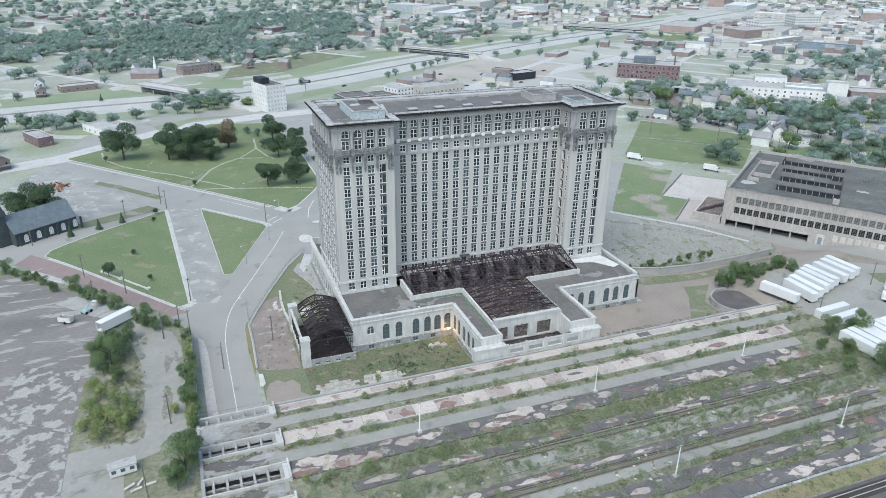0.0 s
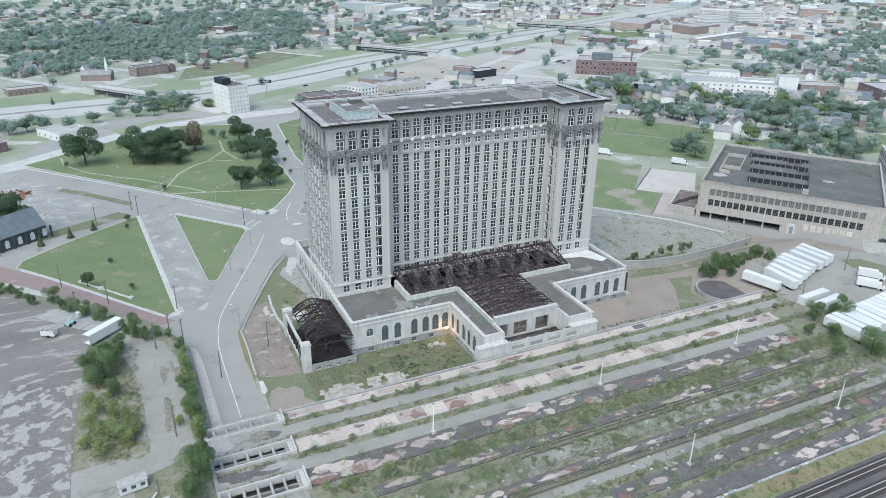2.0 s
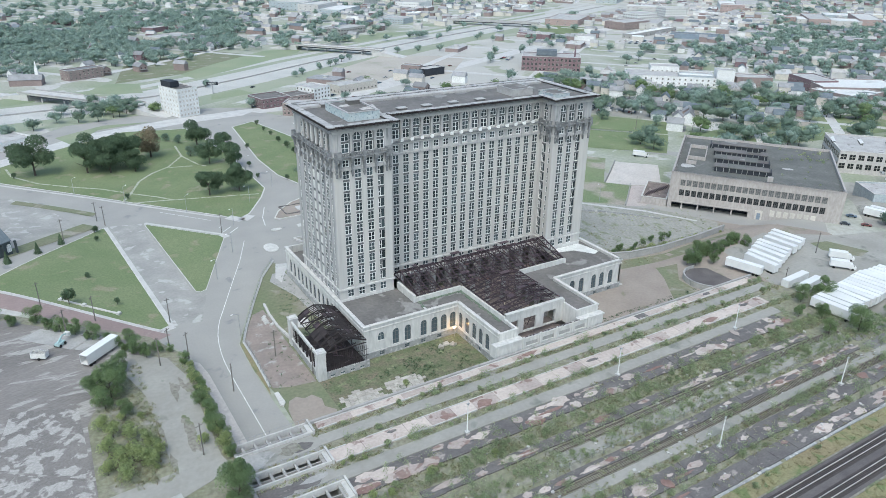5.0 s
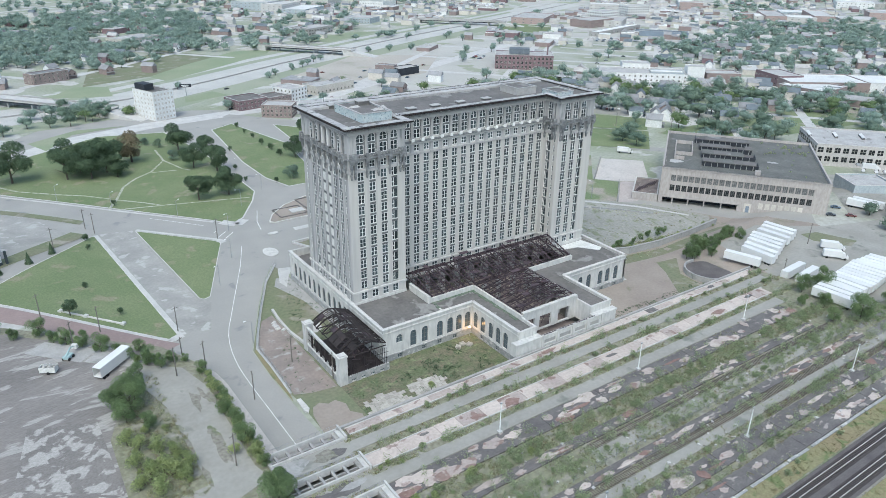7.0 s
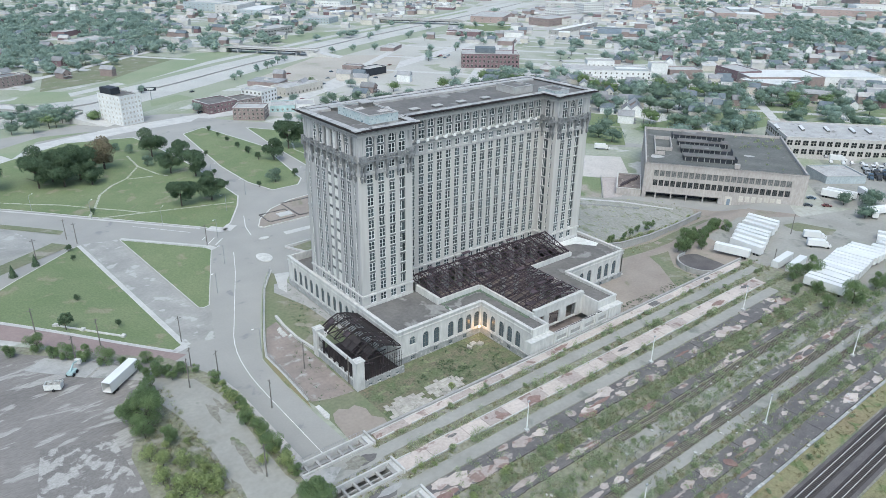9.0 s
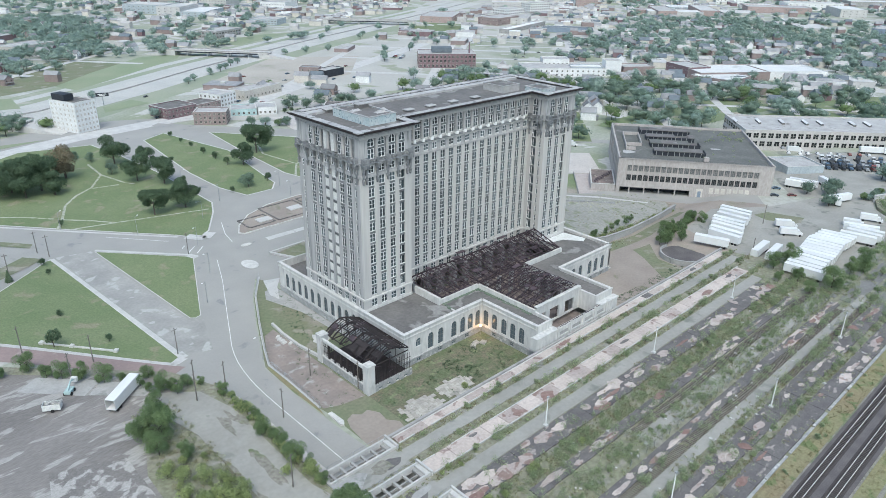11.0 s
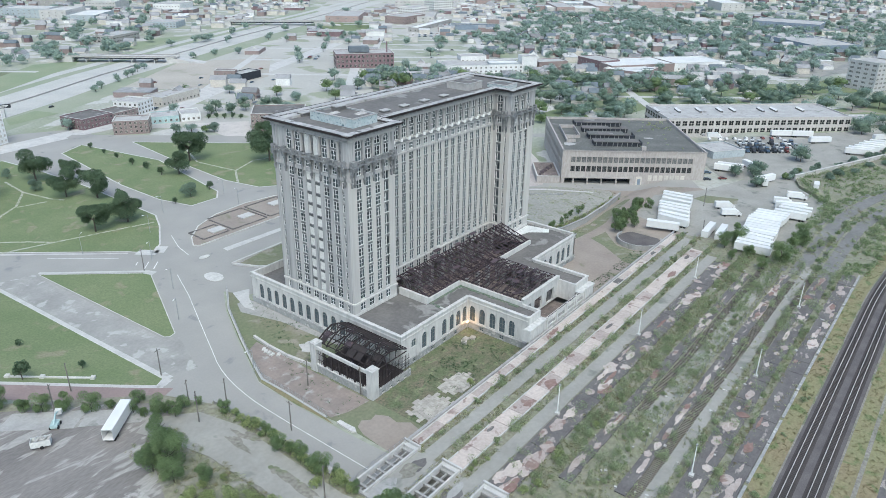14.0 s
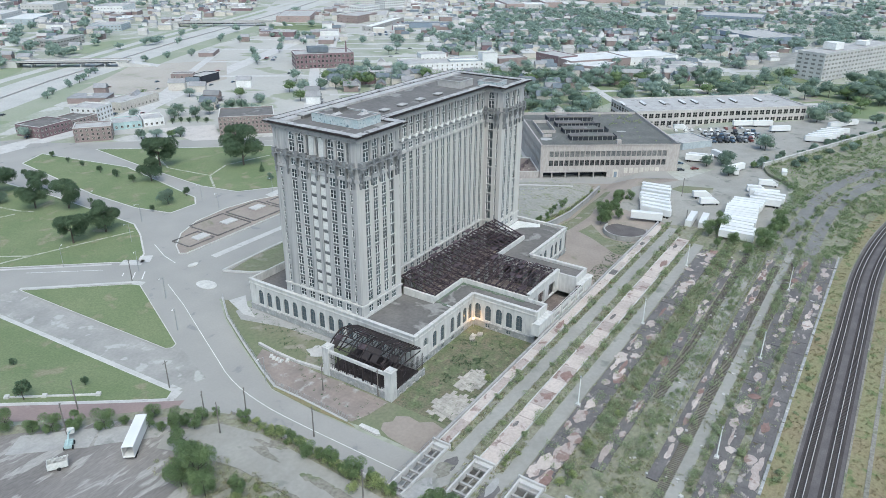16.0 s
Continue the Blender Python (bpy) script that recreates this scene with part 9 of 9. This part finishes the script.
def clear(x, y):
    for sx, sy, r in solid:
        dx, dy = x - sx, y - sy
        u, v = dx * math.cos(r) + dy * math.sin(r), -dx * math.sin(r) + dy * math.cos(r)
        if -8 < u < 95 and -8 < v < 55:
            return False
    return True


protos = [house(w, r, a, b, c, d) for w, r, a, b, c, d in ((WALL_WHITE, SHINGLE, 7, 11, 5.5, 3.4), (WALL_CREAM, SHINGLE_BLUE, 7, 12, 5.8, 3.2), (BRICK_BROWN, SHINGLE, 8, 12, 5.2, 3.0), (WALL_WHITE, SHINGLE_BLUE, 6.5, 10, 4.2, 2.8), (BRICK_RED, SHINGLE, 8, 11, 5.6, 3.2))]
hp = [[] for _ in protos]
woods_near, woods_far = [], []
for i in range(-30, 60):
    for j in range(-40, 40):
        x = 400 + AX[0] * i * 14 + AY[0] * j * 21 + rnd.uniform(-2, 2)
        y = 400 + AX[1] * i * 14 + AY[1] * j * 21 + rnd.uniform(-2, 2)
        if i % 6 == 0 or not clear(x, y):
            continue
        dist = math.hypot(x, y)
        e, nw = inside((x, y), EAST), inside((x, y), NORTHWEST)
        if not (e or nw) or dist > 1250:
            continue
        if rnd.random() < (0.34 if e else 0.2) * (1.0 if dist < 900 else 0.6) and sum(map(len, hp)) < 190:
            hp[(0, 1, 3, 0, 2, 3, 1, 4)[rnd.randrange(8)]].append((x, y, 0.0, (39 if rnd.random() < 0.7 else -51) + (180 if j % 2 else 0)))
        for _ in range(2 if e else 3):
            if rnd.random() < (0.4 if e else 0.72) and noise.noise((x * 0.012, y * 0.012, 3)) > (-0.38 if e else -0.22):
                woods_near.append((x + rnd.uniform(-8, 8), y + rnd.uniform(-8, 8), rnd.uniform(5.2, 9.4), rnd.uniform(8, 13.5)))
hp[0] += [(353, 346, 0.1, 40), (392, 402, 0, 40), (370, 359, 0.1, 130), (444, 334, 0, 40), (399, 382, 0, 40), (455, 364, 0, 40), (300, 470, 0, 40), (315, 485, 0, 40), (-110, 690, 0, 0)]
hp[1] += [(429, 463, 0, 40), (399, 461, 0, 40), (368, 506, 0, 40), (240, 520, 0, 30)]
hp[2] += [(-100, 445, 0, 30), (352, 476, 0, 40), (38, 742, 0, 20), (70, 745, 0, 20), (-105, 655, 0, 10), (260, 540, 0, 30)]
for p, places in zip(protos, hp):
    put(p, places)
for k in range(3600):  # beyond the neighbourhoods
    ang = radians(rnd.uniform(-16, 88))
    dist = rnd.uniform(850, 2300)
    x, y = dist * math.sin(ang), dist * math.cos(ang)
    if not inside((x, y), [(225, 590), (460, 600), (1100, 760), (1400, 1300), (900, 1300), (300, 820)]) or rnd.random() < 0.1:
        if (ang < 0.26 or noise.noise((x * 0.006, y * 0.006, 9)) > -0.2) and clear(x, y):
            woods_far.append((x, y, rnd.uniform(6, 11), rnd.uniform(8, 13)))
HIGHWAY_TREES = [(105, 640, 4, 8), (225, 680, 4, 8), (200, 662, 4, 7), (190, 652, 4, 6), (240, 690, 4, 8), (250, 700, 4, 8), (262, 712, 4, 8), (275, 722, 4, 7), (345, 745, 5, 8), (372, 745, 5, 8), (395, 735, 6, 10), (400, 640, 7, 12), (408, 650, 6, 11), (440, 690, 6, 11), (470, 680, 6, 11), (490, 800, 5, 8), (505, 815, 5, 8)]
woods_near += HIGHWAY_TREES
TOWN_EDGE_TREES = [(374, 474, 9, 14), (445, 489, 11, 15), (357, 544, 7, 13), (311, 430, 5, 9), (344, 410, 8, 12), (361, 395, 8, 13), (393, 355, 9, 14), (420, 347, 9, 15), (443, 386, 9, 14), (438, 400, 8, 13), (351, 361, 5, 9), (421, 497, 6, 10), (480, 363, 9, 13), (528, 570, 8, 13), (556, 580, 8, 13)]
TOWN_BIG_TREES = [(364, 333, 8, 13), (410, 331, 9, 15), (371, 303, 7, 12), (411, 300, 9, 14), (518, 325, 9, 13), (501, 304, 9, 13), (593, 332, 7, 12), (490, 352, 9, 13), (393, 278, 8, 12), (442, 269, 10, 14), (481, 260, 10, 14), (522, 249, 9, 13), (571, 235, 8, 12), (509, 202, 10, 14), (398, 287, 9, 12), (435, 380, 9, 14), (329, 393, 6, 10)]
woods_near += TOWN_BIG_TREES
woods_near += TOWN_EDGE_TREES
YARD_EDGE_TREES = [(444, 131, 9, 12), (442, 115, 8, 11), (539, 114, 11, 15), (531, 99, 11, 15), (509, 197, 9, 13), (480, 175, 7, 13), (500, 165, 8, 14), (520, 150, 8, 14), (540, 135, 8, 14), (470, 130, 6, 10), (450, 160, 6, 10), (300, 160, 5, 8), (294, 168, 4, 7), (350, 150, 6, 9), (560, 120, 8, 13), (590, 100, 8, 13), (620, 80, 8, 13), (510, 110, 7, 11), (462, 96, 5, 8), (347, 147, 6, 9), (306, 160, 5, 8), (283, 153.5, 4, 6)]
woods_near += YARD_EDGE_TREES
YARD_EDGE_TREES_MORE = [(464, 133, 7, 10), (472, 114, 7, 10), (455, 138, 6, 9), (478, 122, 6, 10)]
woods_near += YARD_EDGE_TREES_MORE
PARK_EDGE_TREES = [(25, 560, 6, 10), (35, 566, 6, 9), (10, 552, 5, 9), (-30, 545, 5, 9), (-15, 560, 5, 10), (-60, 530, 8, 12), (-70, 535, 8, 12), (-80, 530, 8, 12), (-100, 540, 8, 12), (-112, 534, 8, 12), (-90, 545, 8, 11), (-125, 528, 8, 12), (15, 572, 7, 10), (28, 578, 7, 10), (48, 560, 6, 9), (-45, 528, 5, 10), (-2, 555, 5, 9), (42, 575, 5, 8), (190, 540, 4, 7), (205, 515, 5, 9), (212, 520, 5, 9), (175, 470, 4, 7)]
woods_near += PARK_EDGE_TREES
PARK_EDGE_TREES_MORE = [(116, 545, 5, 9), (158, 487, 4, 6), (166, 482, 4, 6), (172, 474, 3, 5), (228, 505, 6, 11), (240, 470, 5, 10), (245, 490, 5, 10), (-90, 520, 6, 10), (-120, 640, 5, 8), (-140, 660, 5, 8), (-60, 700, 5, 8), (75, 760, 5, 9), (88, 770, 5, 9), (-130, 470, 6, 10), (-110, 480, 6, 10)]
woods_near += PARK_EDGE_TREES_MORE
UNDERPASS_TREES = [(11.8, 571, 8, 11), (22.4, 584, 8, 12), (20.7, 560, 6, 9), (13.6, 597, 7, 11), (3.2, 587, 7, 10), (31, 570, 7, 11), (36, 582, 7, 10), (-10, 585, 6, 9), (27, 594, 7, 10)]
woods_near += UNDERPASS_TREES
BEHIND_TOWER_TREES = [(215, 505, 5, 8), (245, 532, 5, 9), (243, 500, 6, 9), (278, 530, 6, 9), (276, 504, 5, 8), (318, 514, 7, 11), (299, 483, 6, 9), (340, 499, 7, 11), (352, 493, 8, 12), (325, 503, 7, 11), (382, 487, 8, 12), (426, 506, 8, 12), (375, 373, 9, 13), (366, 382, 8, 12), (304, 330, 8, 11), (302, 317, 7, 10), (316, 335, 8, 11)]
woods_near += BEHIND_TOWER_TREES
woods_near += [(rnd.uniform(525, 625), rnd.uniform(62, 128), rnd.uniform(7.5, 12), rnd.uniform(11, 16)) for _ in range(26)]
NEAR_EAST = [(345, 250), (396, 270), (486, 176), (560, 130), (640, 200), (570, 250), (470, 305), (400, 325), (340, 335), (310, 300)]
for k in range(170):
    x, y = rnd.uniform(310, 640), rnd.uniform(130, 335)
    if inside((x, y), NEAR_EAST) and noise.noise((x * 0.02, y * 0.02, 8)) > -0.25:
        woods_near.append((x, y, rnd.uniform(4.5, 8.5), rnd.uniform(7, 13)))
for k in range(130):  # trees along the truck yard wall and scattered over the lots by the highway
    u = rnd.random()
    if k < 60:
        woods_near.append((306 + 174 * u, 140.5 - 69 * u + rnd.choice((5, 6, -9)) + rnd.uniform(-2, 2), rnd.uniform(1.4, 2.6), rnd.uniform(2, 4)))
    else:
        x, y = rnd.uniform(230, 640), 0
        y = 560 + (x - 230) * 0.5 + rnd.uniform(-10, 120)
        if near_line(x, y, HWY) > 66 and not inside((x, y), [(205, 645), (322, 742), (520, 760), (480, 640), (328, 592), (250, 580)]):
            woods_near.append((x, y, rnd.uniform(3.5, 6.5), rnd.uniform(6, 11)))
for k in range(260):
    x, y = rnd.uniform(330, 900), rnd.uniform(190, 620)
    if inside((x, y), EAST) and clear(x, y) and noise.noise((x * 0.015, y * 0.015, 5)) > -0.1 and math.hypot(x, y) < 900:
        woods_near.append((x, y, rnd.uniform(5.5, 9.8), rnd.uniform(8, 14)))
rnd.shuffle(woods_near)


def foot(x, y):
    if x > 190 and y < 150 and (x < 250 and y < 120 or x >= 250 and y < 121 + max(0, min(19, (x - 279) * 0.75)) - max(0, x - 306) * 0.396):
        return 4.7
    return lift(x, y) if x > 2 else 0.0


def wood(name, trees, per, size, mat, seed, label):
    rng = np.random.default_rng(seed)
    tr = np.array(trees)
    n = len(tr) * per
    k = np.repeat(np.arange(len(tr)), per)
    lobe = rng.integers(0, 6, n)
    off = rng.normal(size=(len(tr), 6, 3))
    off /= np.linalg.norm(off, axis=2, keepdims=True)
    off *= rng.uniform(0.2, 0.55, (len(tr), 6, 1))
    d = rng.normal(size=(n, 3))
    d[:, 2] = np.abs(d[:, 2]) * rng.choice([1, 1, -0.7], n)
    d /= np.linalg.norm(d, axis=1, keepdims=True)
    base = np.array([foot(x, y) for x, y in tr[:, :2]])
    p = off[k, lobe] + d * rng.uniform(0.38, 0.62, (n, 1))
    c = np.stack([tr[k, 0] + p[:, 0] * tr[k, 2], tr[k, 1] + p[:, 1] * tr[k, 2], base[k] + tr[k, 3] * (0.53 + 0.46 * p[:, 2])], axis=1)
    bm = bmesh.new()
    bmesh.ops.create_icosphere(bm, subdivisions=1, radius=1.0)
    unit = np.array([v.co for v in bm.verts])
    tris = np.array([[v.index for v in f.verts] for f in bm.faces]).ravel()
    bm.free()
    lump = off[:, :, None, :] + unit * rng.uniform(0.24, 0.44, (len(tr), 6, len(unit), 1))  # dense inner boughs of each lobe
    q = np.stack([tr[:, None, None, 0] + lump[..., 0] * tr[:, None, None, 2], tr[:, None, None, 1] + lump[..., 1] * tr[:, None, None, 2], base[:, None, None] + tr[:, None, None, 3] * (0.53 + 0.46 * lump[..., 2])], axis=-1).reshape(-1, 3)
    idx = (np.arange(len(tr) * 6)[:, None] * len(unit) + tris[None, :]).ravel()
    me = leaf_mesh(name, c, rng.uniform(0.7, 1.4, n) * size, d + rng.normal(size=(n, 3)) * 0.45, mat, rng, 3, (q, idx))
    return tagged(new(name, me), label, "woods", "", "stuff")


near_half = [(x, y, r * 1.18, h * 1.08) for x, y, r, h in woods_near if math.hypot(x, y) < 640]
# Nearer trees get mildly hazed leaves; farther ones the paler hazed kind.
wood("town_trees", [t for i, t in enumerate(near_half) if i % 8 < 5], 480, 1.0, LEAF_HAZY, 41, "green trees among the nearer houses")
wood("pale_town_trees", [t for i, t in enumerate(near_half) if i % 8 in (5, 6)], 480, 1.0, LEAF_FAR_HAZE, 44, "pale green trees among the nearer houses")
wood("bright_town_trees", [t for i, t in enumerate(near_half) if i % 8 == 7], 480, 1.0, LEAF_BRIGHT, 45, "bright yellow-green trees among the nearer houses")
wood("hill_trees", [t for t in woods_near if math.hypot(t[0], t[1]) >= 640], 220, 1.4, LEAF_FAR_HAZE, 42, "haze-pale green trees among the farther houses")
wood("far_trees", woods_far, 80, 2.4, LEAF_FAR_HAZE, 43, "distant green trees with haze in their colour")
trunks = Geo()
for x, y, r, h in woods_near:
    trunks.tube((x, y, foot(x, y) - 0.2), (x, y, foot(x, y) + h * 0.55), 0.3, 0.15, 5)
setting("town_trunks", trunks, BARK, "trunks of the trees among the houses", "woods", kind="stuff")


# ---- the far town: small roofs, side streets and parked cars, past counting ----
rnd = random.Random(91)
LOW_TOWN = [(330, 690), (470, 640), (620, 600), (830, 690), (1050, 820), (1500, 1100), (1300, 1500), (900, 1280), (640, 1060), (430, 890)]
far_town = Geo()
far_roofs = [WALL_WHITE, WALL_CREAM, BRICK_BROWN, ROOF_PALE, SHINGLE, SHINGLE_BLUE, CONCRETE, BRICK_RED]
placed = 0
for k in range(9000):
    ang = radians(rnd.uniform(-14, 86))
    dist = 620 + 1900 * rnd.random() ** 1.3
    x, y = dist * math.sin(ang), dist * math.cos(ang)
    low = inside((x, y), LOW_TOWN)
    if dist < 1000 and not inside((x, y), EAST) and rnd.random() < (0.95 if dist < 860 else 0.75):
        continue
    if (low and dist < 900 and rnd.random() < 0.85) or not low and (rnd.random() < 0.45 or (ang < 0.24 and rnd.random() < 0.8)):
        continue
    if near_line(x, y, HWY) < 72 or not clear(x, y) or inside((x, y), [(592, 816), (640, 758), (715, 840), (668, 902)]):
        continue
    if inside((x, y), EAST) and rnd.random() < 0.5:
        continue
    u = round(((x - 400) * AX[0] + (y - 400) * AX[1]) / 14)
    if u % 6 == 0:
        continue
    r = radians(39 if rnd.random() < 0.75 else -51)
    c, s = math.cos(r), math.sin(r)
    flat = rnd.random() < (0.6 if low else 0.22)
    w, d = (rnd.uniform(10, 34), rnd.uniform(8, 22)) if flat else (rnd.uniform(6, 9), rnd.uniform(9, 14))
    h = rnd.choice((4, 4, 5, 6)) if flat else rnd.uniform(4.5, 6.5)

    def at(a, b, z):
        return (x + a * c - b * s, y + a * s + b * c, z)

    mi = rnd.choice((0, 1, 1, 2, 2, 6, 7))
    w2, d2 = w / 2, d / 2
    far_town.hexa([at(-w2, -d2, -0.5), at(w2, -d2, -0.5), at(w2, d2, -0.5), at(-w2, d2, -0.5), at(-w2, -d2, h), at(w2, -d2, h), at(w2, d2, h), at(-w2, d2, h)], mi)
    if flat:
        t2 = rnd.choice((0, 3, 3, 4, 6, 4, 3))
        far_town.hexa([at(-w2 - 0.2, -d2 - 0.2, h), at(w2 + 0.2, -d2 - 0.2, h), at(w2 + 0.2, d2 + 0.2, h), at(-w2 - 0.2, d2 + 0.2, h), at(-w2 - 0.2, -d2 - 0.2, h + 0.4), at(w2 + 0.2, -d2 - 0.2, h + 0.4), at(w2 + 0.2, d2 + 0.2, h + 0.4), at(-w2 - 0.2, d2 + 0.2, h + 0.4)], t2)
        if w > 18:
            far_town.hexa([at(-2, -2, h), at(2, -2, h), at(2, 2, h), at(-2, 2, h), at(-2, -2, h + 2), at(2, -2, h + 2), at(2, 2, h + 2), at(-2, 2, h + 2)], 6)
    else:
        far_town.hexa([at(-w2 - 0.4, -d2 - 0.4, h), at(w2 + 0.4, -d2 - 0.4, h), at(w2 + 0.4, d2 + 0.4, h), at(-w2 - 0.4, d2 + 0.4, h), at(-0.1, -d2 - 0.4, h + 3.2), at(0.1, -d2 - 0.4, h + 3.2), at(0.1, d2 + 0.4, h + 3.2), at(-0.1, d2 + 0.4, h + 3.2)], rnd.choice((4, 4, 5, 3)))
    placed += 1
setting("distant_town", far_town, far_roofs, "countless small roofs of the distant town", "houses", kind="stuff")

g = Geo()
for line in range(-14, 26):
    for seg in range(-30, 60):
        for kind in (0, 1):
            if kind:
                p = [400 + AX[i] * 84 * line + AY[i] * 60 * seg for i in (0, 1)]
                q = [p[i] + AY[i] * 60 for i in (0, 1)]
            else:
                p = [400 + AX[i] * 60 * seg + AY[i] * (126 * line + 10) for i in (0, 1)]
                q = [p[i] + AX[i] * 60 for i in (0, 1)]
            x, y = (p[0] + q[0]) / 2, (p[1] + q[1]) / 2
            if y < 120 or not 640 < math.hypot(x, y) < 2300 or abs(math.atan2(x, y) - 0.6) > 0.9 or near_line(x, y, HWY) < 85 or not clear(x, y):
                continue
            z = 0.27 + 0.012 * kind
            o = (AX if kind else AY)
            g.poly([(p[0] - o[0] * 4, p[1] - o[1] * 4, z), (q[0] - o[0] * 4, q[1] - o[1] * 4, z), (q[0] + o[0] * 4, q[1] + o[1] * 4, z), (p[0] + o[0] * 4, p[1] + o[1] * 4, z)])
setting("far_streets", g, CONCRETE, "pale streets of the distant town", "street")

g = Geo()
for cx, cy, nu, nv in ( (560, 690, 10, 4), (640, 690, 12, 5), (760, 730, 14, 6), (900, 800, 16, 6), (700, 610, 10, 4), (860, 900, 12, 6), (1050, 900, 18, 8), (420, 650, 8, 2), (690, 160, 18, 5), (850, 330, 12, 4), (230, 585, 6, 1)):
    for i in range(nu):
        for j in range(nv):
            if rnd.random() < 0.4:
                continue
            x, y = cx + AX[0] * i * 3.2 + AY[0] * j * 8, cy + AX[1] * i * 3.2 + AY[1] * j * 8
            mi = rnd.choice((0, 0, 1, 1, 2, 3, 4))
            for w2, d2, z0, z1 in ((0.9, 2.2, 0.5, 1.0), (0.75, 1.2, 1.0, 1.6)):
                q = [(x + a * AX[0] + b * AY[0], y + a * AX[1] + b * AY[1]) for a, b in ((-w2, d2), (-w2, -d2), (w2, -d2), (w2, d2))]
                g.prism(q, z0, z1, mi)
setting("distant_cars", g, CAR_PAINTS, "many small parked cars on distant lots", "cars", kind="stuff")
